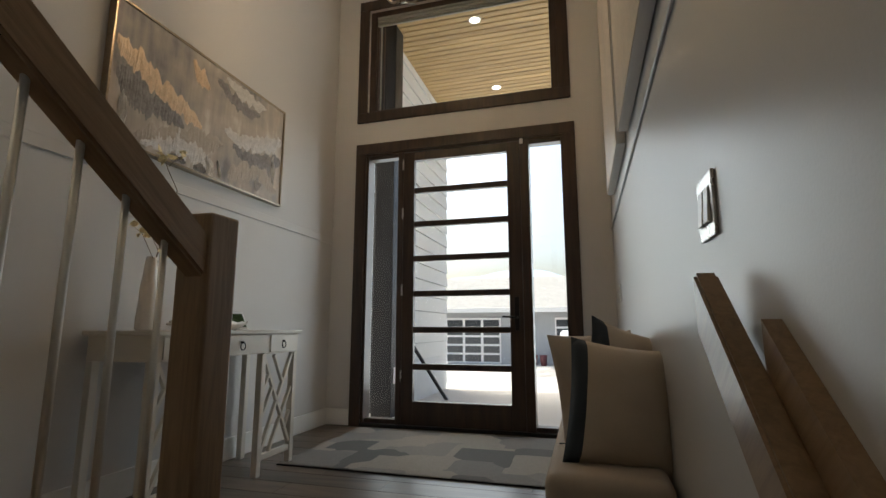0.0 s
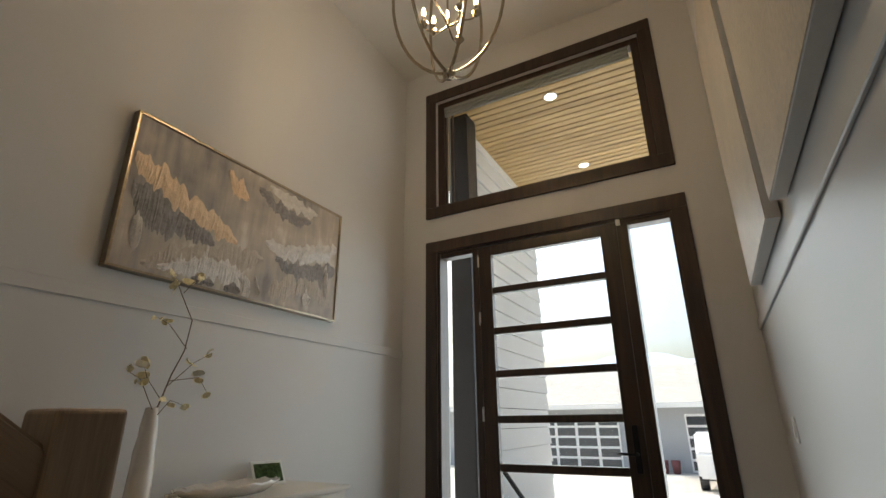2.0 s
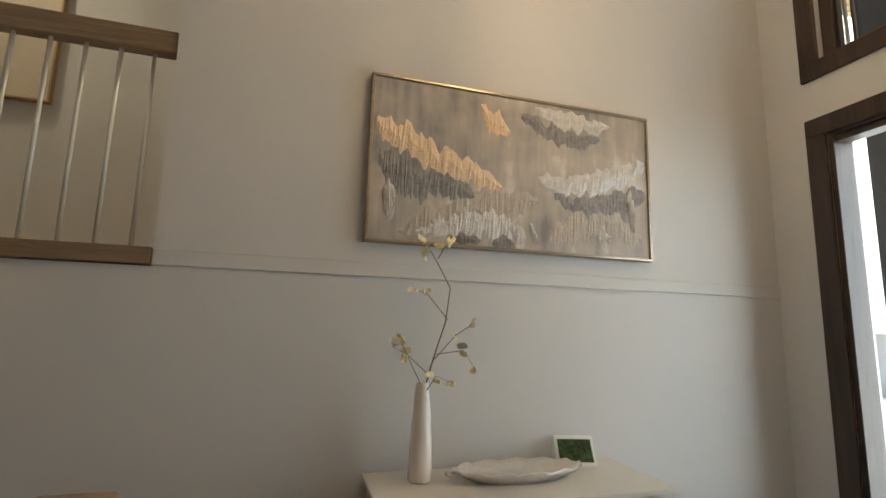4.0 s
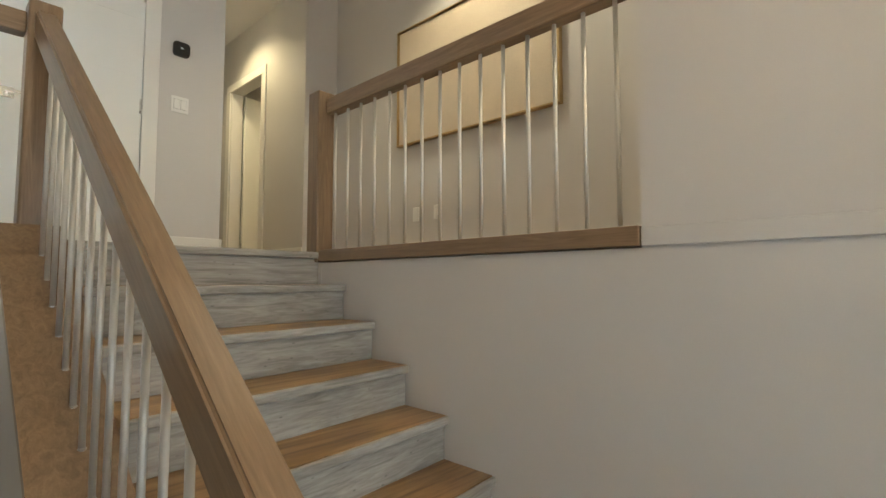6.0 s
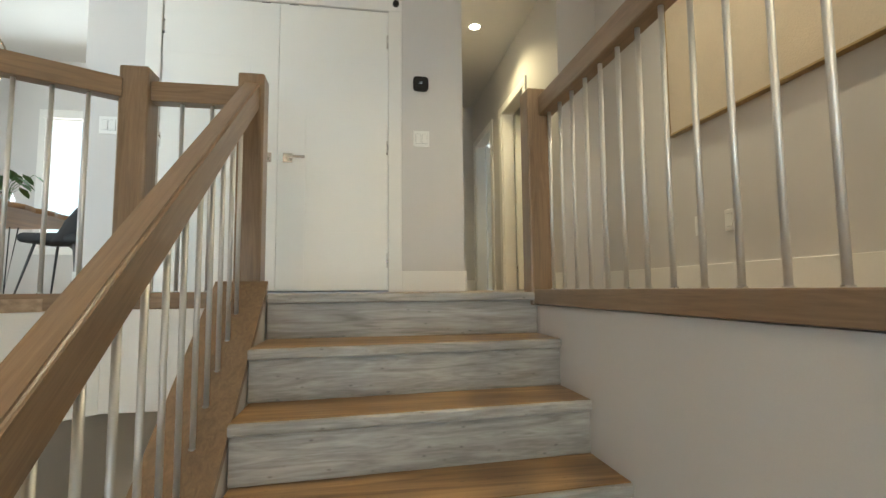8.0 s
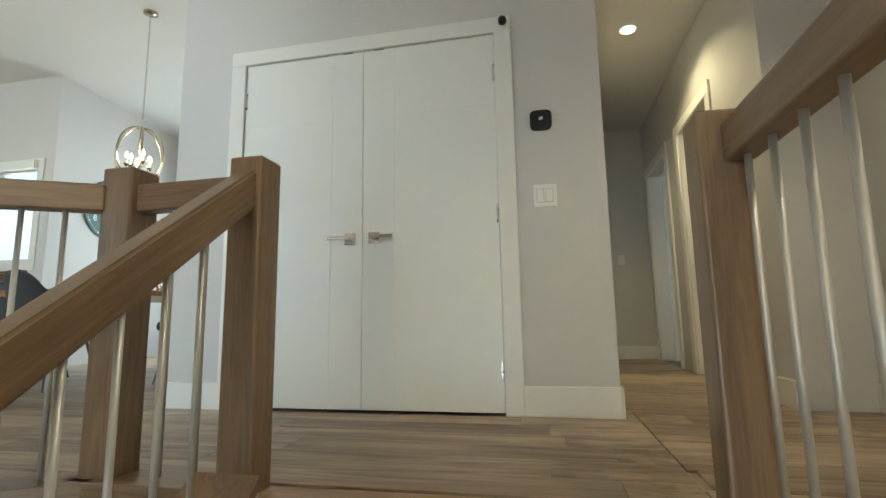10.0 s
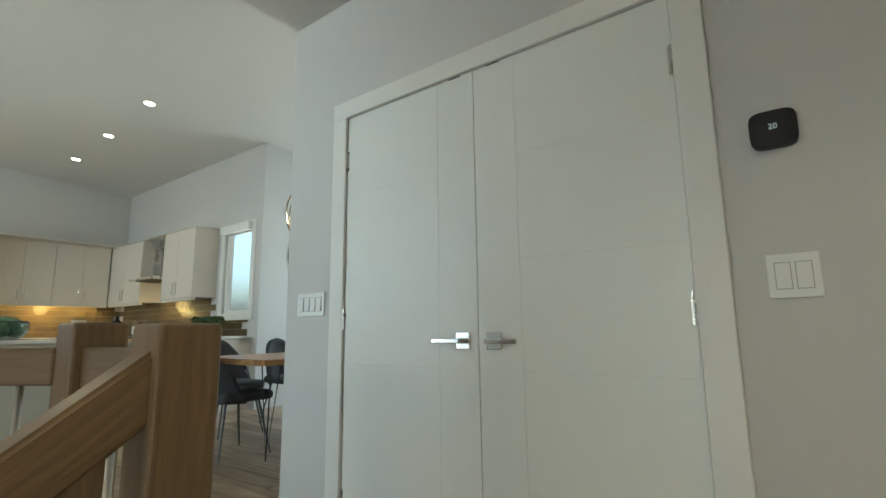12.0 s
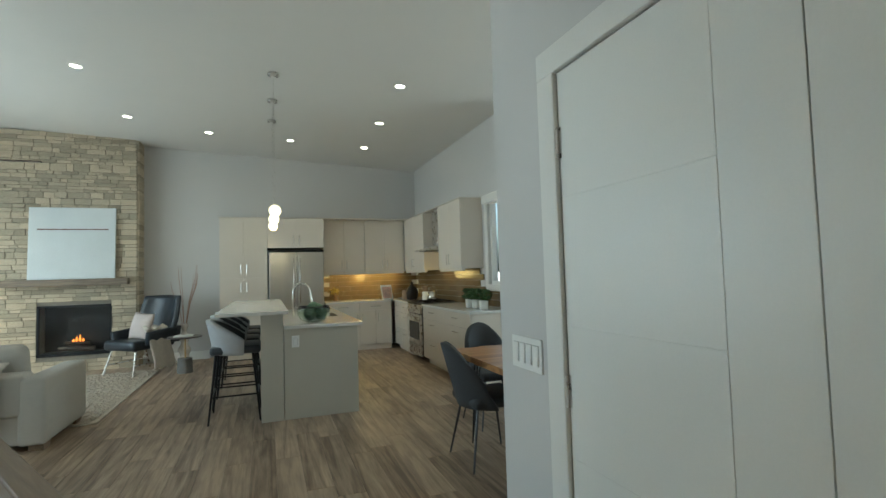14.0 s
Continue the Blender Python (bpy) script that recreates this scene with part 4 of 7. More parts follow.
def plate(name, label, place, w, h, face, keys, mat=None):
    """A wall plate; face is the direction it looks: '+x', '-x' or '+y'."""
    s = thing(name, label, "switch", place=place)
    s.rotation_euler = (0, 0, {"+y": math.pi, "+x": math.pi / 2, "-x": -math.pi / 2}[face])
    part("plate", box(bmesh.new(), -w / 2, w / 2, -0.007, 0, -h / 2, h / 2, 0.0025, 2), mat or PLATE, s)
    for k in range(keys):
        x = (k - (keys - 1) / 2) * 0.046
        part("rocker_gap", box(bmesh.new(), x - 0.0185, x + 0.0185, -0.0078, -0.007, -0.036, 0.036), GAP, s)
        part("rocker", prism(bmesh.new(), [(-0.0075, -0.034), (-0.014, -0.034), (-0.0095, 0.034), (-0.0075, 0.034)], 0, x - 0.0165, x + 0.0165), PLATE, s)
    return s


plate("light_switch", "white double rocker switch on the stair wall", (2.53, -3.04, -0.607), 0.12, 0.125, "-x", 2, STEEL)
plate("light_switch", "white wall plate beside the entry door", (2.53, -0.53, -0.6), 0.075, 0.115, "-x", 1)
plate("light_switch", "white double rocker switch under the thermostat", (0.386, -6.30, 1.096), 0.117, 0.117, "+y", 2)
plate("light_switch", "white four gang rocker switch beside the closet", (2.385, -6.30, 1.1), 0.21, 0.117, "+y", 4)
plate("outlet", "white wall outlet on the painted wall", (-1.15, -5.20, 0.375), 0.072, 0.115, "+x", 1)
plate("outlet", "blank white wall plate", (-1.15, -5.44, 0.375), 0.072, 0.115, "+x", 0)
plate("light_switch", "white switch at the corridor end", (-0.48, -9.74, 1.13), 0.072, 0.115, "+y", 1)

# ---- foyer chandelier ----
NICKEL = shader("aged_nickel", (0.42, 0.36, 0.27), 0.16, 1.0, var=0.12, scale=20)
CLEAR = glass("lamp_glass")


def chandelier(label, place, drop, R, metal, arms, tall):
    c = thing("chandelier", label, "chandelier", place=place)
    part("canopy", lathe(bmesh.new(), [(0.0, 0.0), (0.065, -0.004), (0.065, -0.018), (0.02, -0.03), (0.0, -0.03)][::-1], 24), metal, c, smooth=True)
    top = -drop
    n = int((drop - 0.03) / 0.034)
    ch = bmesh.new()
    for k in range(n):
        z = -0.03 - k * 0.034
        a = (k % 2) * math.pi / 2
        tube(ch, [(0.008 * math.cos(t) * math.cos(a), 0.008 * math.cos(t) * math.sin(a), z - 0.02 + 0.021 * math.sin(t)) for t in [i * math.pi / 5 for i in range(10)]], 0.0018, 5, True)
    part("chain", ch, metal, c)
    cz = top - R * tall
    for k in range(3):
        a = k * math.pi / 3 + 0.3
        hb = bmesh.new()
        pts = [(R * math.sin(t) * math.cos(a), R * math.sin(t) * math.sin(a), cz + R * tall * math.cos(t)) for t in [i * math.pi / 20 for i in range(40)]]
        tube(hb, pts, 0.009, 8, True)
        part("hoop", hb, metal, c, smooth=True)
    part("finial", lathe(bmesh.new(), [(0.0, cz - R * tall - 0.03), (0.03, cz - R * tall - 0.022), (0.034, cz - R * tall), (0.02, cz - R * tall + 0.016), (0.0, cz - R * tall + 0.018)], 20), metal, c, smooth=True)
    part("stem", rod(bmesh.new(), (0, 0, top), (0, 0, cz - 0.45 * R * tall), 0.006), metal, c)
    lights = []
    for k in range(arms):
        a = 2 * math.pi * k / arms + 0.5
        r = R * (0.5 if k % 2 == 0 else 0.42)
        zb = cz - R * tall * (0.28 if k % 2 == 0 else 0.42)
        x, y = r * math.cos(a), r * math.sin(a)
        ab = bmesh.new()
        tube(ab, [(0, 0, cz - 0.45 * R * tall), (x * 0.4, y * 0.4, zb - 0.06), (x * 0.85, y * 0.85, zb - 0.045), (x, y, zb - 0.01)], 0.005, 7)
        part("arm", ab, metal, c, smooth=True)
        part("cup", lathe(bmesh.new(), [(0.006, zb - 0.03), (0.02, zb - 0.012), (0.028, zb), (0.026, zb + 0.004), (0.0, zb + 0.004)], 16, (x, y, 0)), metal, c, smooth=True)
        part("candle", rod(bmesh.new(), (x, y, zb + 0.004), (x, y, zb + 0.05), 0.009), metal, c)
        part("bulb", lathe(bmesh.new(), [(0.004, zb + 0.05), (0.012, zb + 0.066), (0.013, zb + 0.078), (0.008, zb + 0.1), (0.001, zb + 0.115)], 12, (x, y, 0)), BULB, c, "glowing candle bulb", smooth=True)
        lights.append((x + place[0], y + place[1], place[2] + zb + 0.2))
    return cz + place[2]


chandelier("open hoop chandelier in aged nickel with candle bulbs", (1.3, -1.6, CEIL), 0.45, 0.31, NICKEL, 6, 1.8)

# ---- upper hall: closet, corridor, picture ----
for x0, x1 in ((0.08, 0.528), (2.228, 2.59)):
    structure(block("baseboard", x0, x1, -6.30, -6.285, 0, 0.145, WHITE), "tall white baseboard", "baseboard")
structure(block("baseboard", 0.065, 0.08, -9.74, -6.285, 0, 0.145, WHITE), "tall white baseboard", "baseboard")
structure(block("baseboard", -1.15, -1.135, -6.6, 0.07, 0, 0.145, WHITE), "tall white baseboard", "baseboard")
structure(block("baseboard", -0.80, 0.065, -9.74, -9.725, 0, 0.145, WHITE), "tall white baseboard", "baseboard")
structure(block("baseboard", -0.80, -0.785, -7.37, -6.6, 0, 0.145, WHITE), "tall white baseboard", "baseboard")
structure(block("baseboard", 2.59, 2.605, -10.5, -6.30, 0, 0.145, WHITE), "tall white baseboard", "baseboard")
structure(block("baseboard", 10.485, 10.5, -4.45, -3.3, 0, 0.145, WHITE), "tall white baseboard", "baseboard")
structure(block("baseboard", 10.485, 10.5, -1.35, 0.1, 0, 0.145, WHITE), "tall white baseboard", "baseboard")

cc = structure(new("trim_closet"), "flat white casing around the closet doors", "trim")
for a in ((0.528, 0.623, 0.0, 2.03), (2.133, 2.228, 0.0, 2.03), (0.528, 2.228, 2.03, 2.12)):
    part("casing", box(bmesh.new(), a[0], a[1], -6.30, -6.282, a[2], a[3], 0.003), WHITE, cc)

for side in (0, 1):
    x0, x1 = (0.6255, 1.3765) if side == 0 else (1.3795, 2.1305)
    d = structure(new("door_closet"), "white closet door leaf with fine grooves and a square lever set", "door")
    d.location = (0, -6.298, 0)
    part("slab", box(bmesh.new(), x0, x1, -0.04, -0.0018, 0.014, 2.027, 0.001), DOOR_WHITE, d)
    m0, m1 = (x1 - 0.185, x1) if side == 0 else (x0, x0 + 0.185)
    g = 0.0011
    part("stile", box(bmesh.new(), m0 + (g if side == 0 else 0), m1 - (0 if side == 0 else g), -0.0018, 0, 0.014, 2.027, 0.0008), DOOR_WHITE, d)
    p0, p1 = (x0, m0 - g) if side == 0 else (m1 + g, x1)
    for k in range(5):
        part("panel", box(bmesh.new(), p0, p1, -0.0018, 0, 0.014 + k * 0.4026 + (g if k else 0), 0.014 + (k + 1) * 0.4026 - g, 0.0008), DOOR_WHITE, d)
    hx = x1 - 0.068 if side == 0 else x0 + 0.068
    sgn = -1 if side == 0 else 1
    hp = part("rose", box(bmesh.new(), hx - 0.032, hx + 0.032, 0, 0.009, 0.891, 0.955, 0.002, 2), CHROME, d, "square satin nickel rose")
    lv = rod(bmesh.new(), (hx, 0.008, 0.923), (hx, 0.05, 0.923), 0.011)
    box(lv, min(hx - 0.012 * sgn, hx + 0.118 * sgn), max(hx - 0.012 * sgn, hx + 0.118 * sgn), 0.042, 0.056, 0.914, 0.932, 0.003, 2)
    part("lever", lv, CHROME, hp)
    ex = x0 - 0.002 if side == 0 else x1 + 0.002
    for z in (0.22, 1.02, 1.80):
        hb = rod(bmesh.new(), (ex, 0.004, z - 0.05), (ex, 0.004, z + 0.05), 0.007)
        box(hb, ex - 0.014, ex + 0.014, -0.001, 0.0015, z - 0.05, z + 0.05)
        part("hinge", hb, STEEL, d)
    part("catch", box(bmesh.new(), (m0 + m1) / 2 - 0.03, (m0 + m1) / 2 + 0.03, -0.02, 0.001, 2.0235, 2.0285), BLACK, d)

th = thing("thermostat", "black rounded square thermostat with a small lit readout", "thermostat", place=(0.39, -6.30, 1.5))
bm = prism(bmesh.new(), [(0.056 * math.copysign(abs(math.cos(t)) ** 0.45, math.cos(t)), 0.053 * math.copysign(abs(math.sin(t)) ** 0.45, math.sin(t))) for t in [k * math.pi / 20 for k in range(40)]], 1, 0, 0.022)
part("body", bm, BLACK_PLASTIC, th)
READ = glow("readout", (0.5, 0.6, 0.62), 0.2)


def lettering(text, size, mat, parent, m, name="digits"):
    c = bpy.data.curves.new(name, "FONT")
    c.body, c.size, c.extrude, c.align_x, c.align_y = text, size, 0.0004, "CENTER", "CENTER"
    c.materials.append(mat)
    o = new(name, c)
    o.parent = parent
    o.matrix_local = m
    return o


lettering("20", 0.022, READ, th, Matrix.Translation((0, 0.0228, 0.006)) @ Euler((math.pi / 2, 0, math.pi)).to_matrix().to_4x4())
cam_ = thing("door_sensor", "small round black sensor above the closet casing", "sensor", place=(0.57, -6.282, 2.085))
part("body", lathe(bmesh.new(), [(0.0, 0.0), (0.024, 0.0), (0.022, 0.022), (0.01, 0.03), (0.0, 0.03)], 20), BLACK_PLASTIC, cam_, smooth=True)
cam_.rotation_euler = (-math.pi / 2, 0, 0)

gp = thing("framed_picture", "large pale cream canvas in a thin gold floating frame", "picture", place=(-1.15, -5.64, 0.962))
GW, GH = 1.55, 1.0
CREAMC = shader("cream_canvas", (0.62, 0.54, 0.42), 0.6, var=0.05, scale=7, fine=120, bump=0.6)
part("canvas", box(bmesh.new(), 0.0, 0.03, 0.015, GW - 0.015, 0.015, GH - 0.015, 0.002), CREAMC, gp)
for a in ((0.0, GW, 0.0, 0.012), (0.0, GW, GH - 0.012, GH), (0.0, 0.012, 0.012, GH - 0.012), (GW - 0.012, GW, 0.012, GH - 0.012)):
    part("frame", box(bmesh.new(), 0.0, 0.045, *a, 0.0015), GOLD, gp)

# corridor doorways
for y0, y1 in ((-8.24, -7.46), (-9.56, -8.72)):
    t_ = structure(new("trim_doorway"), "flat white doorway casing", "trim")
    for a in ((y0 - 0.09, y0, 0, 2.045), (y1, y1 + 0.09, 0, 2.045), (y0 - 0.09, y1 + 0.09, 2.045, 2.135)):
        part("casing", box(bmesh.new(), -0.80, -0.782, *a, 0.003), WHITE, t_)
    for a in ((y0, y0 + 0.018), (y1 - 0.018, y1)):
        part("jamb", box(bmesh.new(), -0.93, -0.80, *a, 0, 2.045), WHITE, t_)
d1 = structure(new("door_hall"), "white interior door standing open into the room", "door")
d1.location, d1.rotation_euler = (-0.925, -8.2, 0), (0, 0, radians(8))
part("slab", box(bmesh.new(), -0.70, -0.02, -0.018, 0.018, 0.01, 2.03, 0.002), DOOR_WHITE, d1)
for z in (0.25, 1.05, 1.8):
    part("hinge", rod(bmesh.new(), (0.0, 0.02, z - 0.05), (0.0, 0.02, z + 0.05), 0.009), STEEL, d1)
d2 = structure(new("door_hall"), "white interior door standing open", "door")
d2.location, d2.rotation_euler = (-0.92, -9.51, 0), (0, 0, radians(-3))
part("slab", box(bmesh.new(), -0.7, -0.02, -0.018, 0.018, 0.01, 2.03, 0.002), DOOR_WHITE, d2)
part("knob", lathe(bmesh.new(), [(0, 0), (0.02, 0.0), (0.022, 0.02), (0.0, 0.03)], 14, (-0.64, 0.018, 0.98)), BLACK, d2, smooth=True)


def simple_window(name, label, axis, a0, a1, z0, z1, plane, inward, wide=0.09):
    """A white window in a wall: axis 0 lies along x, 1 along y."""
    w = structure(new(name), label, "window")

    def bar(nm, s0, s1, lo, hi, d0, d1, mat):
        lo_, hi_ = sorted((plane + inward * d0, plane + inward * d1))
        b = box(bmesh.new(), s0, s1, lo_, hi_, lo, hi, 0.003) if axis == 0 else box(bmesh.new(), lo_, hi_, s0, s1, lo, hi, 0.003)
        return part(nm, b, mat, w)
    for s0, s1, lo, hi in ((a0 - wide, a0, z0, z1), (a1, a1 + wide, z0, z1), (a0 - wide, a1 + wide, z1, z1 + wide), (a0 - wide, a1 + wide, z0 - wide, z0)):
        bar("casing", s0, s1, lo, hi, 0.0, 0.018, WHITE)
    for s0, s1, lo, hi in ((a0, a0 + 0.05, z0, z1), (a1 - 0.05, a1, z0, z1), (a0 + 0.05, a1 - 0.05, z0, z0 + 0.05), (a0 + 0.05, a1 - 0.05, z1 - 0.05, z1)):
        bar("window_frame", s0, s1, lo, hi, -0.09, -0.03, WHITE)
    p = bar("pane", a0 + 0.05, a1 - 0.05, z0 + 0.05, z1 - 0.05, -0.065, -0.059, PANE)
    p.visible_shadow = False
    bar("blind_cassette", a0 - 0.02, a1 + 0.02, z1 - 0.05, z1 + 0.06, 0.018, 0.085, WHITE)
    return w


built = set(scene.objects)
simple_window("window_kitchen", "white framed kitchen window with a raised roller blind", 0, 6.27, 6.96, 1.22, 2.4, -8.2, 1)
simple_window("window_nook", "tall white framed window of the dining nook", 0, 3.9, 5.3, 0.65, 2.6, -10.5, 1)
simple_window("window_great", "wide white framed living room window", 0, 3.4, 6.35, 0.3, 3.0, 0.1, -1)
simple_window("window_great", "wide white framed living room window", 0, 6.45, 9.4, 0.3, 3.0, 0.1, -1)
structure(block("window_mullion", 6.35, 6.45, 0.1, 0.3, 0.3, 3.0, WHITE), "white post between the windows", "trim")
settle(built)
simple_window("window_side_room", "white framed window of a side room", 0, -2.75, -1.576, 0.96, 2.2, -12.5, 1)

# ---- recessed spots ----


def spot(x, y, z, tilt=0.0, watts=3.0, colour=(1.0, 0.80, 0.56)):
    s = thing("recessed_light", "round white recessed ceiling light, lit", "ceiling light", "recessed ceiling lights", (x, y, z))
    s.rotation_euler = (tilt, 0, 0)
    rim = bmesh.new()
    tube(rim, [(0.062 * math.cos(a), 0.062 * math.sin(a), -0.002) for a in [k * math.pi / 14 for k in range(28)]], 0.008, 6, True)
    part("rim", rim, PLATE, s, smooth=True)
    part("lamp", lathe(bmesh.new(), [(0.0, -0.003), (0.056, -0.003), (0.056, 0.0), (0.0, 0.0)], 24), SPOT_GLOW, s)
    if watts:
        bulb_light((x, y, z - 0.03), watts, colour, 0.05, 130)


def ceil_z(y):
    return 3.55 + 0.05 * (y + 8.1)


built = set(scene.objects)
for x, y in ((7.03, -3.31), (8.77, -3.39), (9.15, -4.42), (9.09, -5.65), (9.04, -6.87), (6.21, -6.76), (7.64, -6.83)):
    spot(x, y, ceil_z(y) + 0.002, 0.05)
settle(built)
spot(-0.32, -7.55, CEIL, watts=25, colour=(1.0, 0.76, 0.44))
spot(-2.1, -7.8, CEIL, watts=38, colour=(1.0, 0.76, 0.44))
# two unseen spots over the gallery, added to brighten stairs and upper hall
spot(-0.6, -4.6, CEIL, watts=36)
spot(-0.6, -2.2, CEIL, watts=28)

# ---- kitchen ----
built = set(scene.objects)


def pull(parent, p, length, axis):
    """A bar pull on two posts; p is its centre on the front, axis its direction, front faces -x or +y."""
    b = bmesh.new()
    c, d, f = Vector(p[:3]), Vector(axis), Vector(p[3])
    rod(b, c + f * 0.028 - d * length / 2, c + f * 0.028 + d * length / 2, 0.006, seg=8)
    for s in (-0.38, 0.38):
        rod(b, c + d * length * s, c + f * 0.028 + d * length * s, 0.004, seg=6)
    part("handle", b, CHROME, parent, "brushed bar handle")


NX, PY = (-1, 0, 0), (0, 1, 0)


def cabinet_far(label, y0, y1, z0, z1, front, doors, depth, rows=1, hz="low", splits=()):
    """A cabinet on the far wall, front facing -x."""
    c = thing("cabinet", label, "cabinet", "kitchen cabinets")
    part("body", box(bmesh.new(), front + 0.02, front + depth, y0, y1, z0, z1, 0.002), CABINET, c)
    zs = [z0, *splits, z1]
    for a, b in zip(zs, zs[1:]):
        w = (y1 - y0) / doors
        for k in range(doors):
            ya, yb = y0 + k * w + 0.0015, y0 + (k + 1) * w - 0.0015
            d = part("door", box(bmesh.new(), front, front + 0.019, ya, yb, a + 0.002, b - 0.002, 0.0015), CABINET, c)
            hy = yb - 0.045 if (k % 2 == 0) else ya + 0.045
            lowh = b < 1.6 and len(zs) > 2
            hz_ = (b - 0.17) if lowh or z1 < 1.0 else (a + 0.14)
            pull(d, (front, hy, hz_, NX), 0.17, (0, 0, 1))
    return c


cabinet_far("tall cream pantry cabinet with four doors", -5.27, -4.5, 0.1, 2.46, 9.85, 2, 0.65, splits=(1.42,))
cabinet_far("cream bridge cabinet above the refrigerator", -6.25, -5.275, 1.93, 2.46, 9.85, 2, 0.65)
cabinet_far("cream upper cabinets above the counter", -7.05, -6.26, 1.46, 2.46, 10.15, 2, 0.35)
cabinet_far("cream upper cabinets above the counter", -7.84, -7.055, 1.46, 2.46, 10.15, 2, 0.35)
structure(block("trim_light_rail", 10.15, 10.19, -7.84, -6.26, 1.42, 1.46, CABINET), "cream light rail below the cabinets", "trim")
bc = thing("base_cabinet", "white base cabinets with drawers below the counter", "cabinet", "kitchen cabinets")
part("body", box(bmesh.new(), 9.90, 10.5, -7.5, -6.27, 0.1, 0.885, 0.002), CABINET, bc)
part("toe_kick", box(bmesh.new(), 9.95, 10.5, -7.5, -6.27, 0.0, 0.1), CABINET, bc)
for k, (ya, yb) in enumerate(((-6.88, -6.275), (-7.49, -6.885))):
    d = part("drawer", box(bmesh.new(), 9.882, 9.9, ya, yb, 0.74, 0.882, 0.0015), CABINET, bc)
    pull(d, (9.882, (ya + yb) / 2, 0.81, NX), 0.2, (0, 1, 0))
    for a, b in (((ya + (yb - ya) / 2 + 0.0015, yb)), ((ya, ya + (yb - ya) / 2 - 0.0015))):
        d = part("door", box(bmesh.new(), 9.882, 9.9, a, b, 0.105, 0.737, 0.0015), CABINET, bc)
        pull(d, (9.882, b - 0.04 if k else a + 0.04, 0.6, NX), 0.15, (0, 0, 1))
part("toe_kick", box(bmesh.new(), 9.85, 10.5, -5.27, -4.5, 0.0, 0.1), CABINET, bc)


def base_right(label, x0, x1, cols):
    c = thing("base_cabinet", label, "cabinet", "kitchen cabinets")
    part("body", box(bmesh.new(), x0, x1, -8.2, -7.58, 0.1, 0.885, 0.002), CABINET, c)
    part("toe_kick", box(bmesh.new(), x0 + 0.01, x1, -8.2, -7.65, 0, 0.1), CABINET, c)
    w = (x1 - x0) / cols
    for k in range(cols):
        a, b = x0 + k * w + 0.0015, x0 + (k + 1) * w - 0.0015
        for lo, hi in ((0.105, 0.40), (0.403, 0.70), (0.703, 0.882)):
            d = part("drawer", box(bmesh.new(), a, b, -7.58, -7.562, lo, hi, 0.0015), CABINET, c)
            pull(d, ((a + b) / 2, -7.562, hi - 0.07, PY), 0.2 if w > 0.5 else 0.12, (1, 0, 0))
    return c


base_right("cream drawer cabinet at the end of the counter", 6.2, 8.1, 2)
base_right("narrow white drawer cabinet beside the range", 8.88, 9.88, 2)
for x0, x1 in ((6.17, 8.1), (8.88, 10.5)):
    c = thing("countertop", "white polished quartz countertop", "countertop")
    part("slab", box(bmesh.new(), x0, x1, -8.2, -7.54, 0.887, 0.92, 0.004, 2), QUARTZ, c)
c = thing("countertop", "white polished quartz countertop", "countertop")
part("slab", box(bmesh.new(), 9.86, 10.5, -7.54, -6.26, 0.887, 0.92, 0.004, 2), QUARTZ, c)
TILE = shader("bronze_glass_tile", (0.17, 0.125, 0.07), 0.14, var=0.25, scale=3, fine=40, per_piece=0.5)
bs = structure(new("wall_backsplash"), "bronze glass tile backsplash", "wall")
tm = None
for r in range(6):
    for k in range(7):
        y = -6.27 - 0.28 * k - (0.14 if r % 2 else 0)
        if y < -8.0:
            continue
        o = part("tile", box(bmesh.new(), 10.488, 10.499, y - 0.277, y, 0.922 + r * 0.0895, 0.922 + (r + 1) * 0.0895 - 0.003), TILE, bs)
    for k in range(15):
        x = 10.48 - 0.28 * k - (0.14 if r % 2 else 0)
        if x - 0.28 < 6.2 or (r > 2 and 6.1 < x - 0.28 < 7.0):
            continue
        part("tile", box(bmesh.new(), x - 0.277, x, -8.199, -8.188, 0.922 + r * 0.0895, 0.922 + (r + 1) * 0.0895 - 0.003), TILE, bs)
# under-cabinet strips are lit
strip = thing("cabinet_light", "lit warm strip under the upper cabinets", "light")
part("diffuser", box(bmesh.new(), 10.3, 10.33, -7.8, -6.3, 1.44, 1.452), glow("strip_glow", (1.0, 0.66, 0.22), 14), strip)
bulb_light((10.3, -7.05, 1.40), 3.0, (1.0, 0.62, 0.2), 0.1)
bulb_light((8.5, -8.0, 1.40), 1.2, (1.0, 0.62, 0.2), 0.1)


def upper_right(label, x0, x1, doors):
    c = thing("cabinet", label, "cabinet", "kitchen cabinets")
    part("body", box(bmesh.new(), x0, x1, -8.2, -7.87, 1.46, 2.46, 0.002), CABINET, c)
    part("light_rail", box(bmesh.new(), x0, x1, -7.91, -7.87, 1.42, 1.46), CABINET, c)
    w = (x1 - x0) / doors
    for k in range(doors):
        d = part("door", box(bmesh.new(), x0 + k * w + 0.0015, x0 + (k + 1) * w - 0.0015, -7.87, -7.851, 1.462, 2.458, 0.0015), CABINET, c)
        pull(d, (x0 + (k + 1) * w - 0.05 if k % 2 == 0 else x0 + k * w + 0.05, -7.851, 1.6, PY), 0.17, (0, 0, 1))


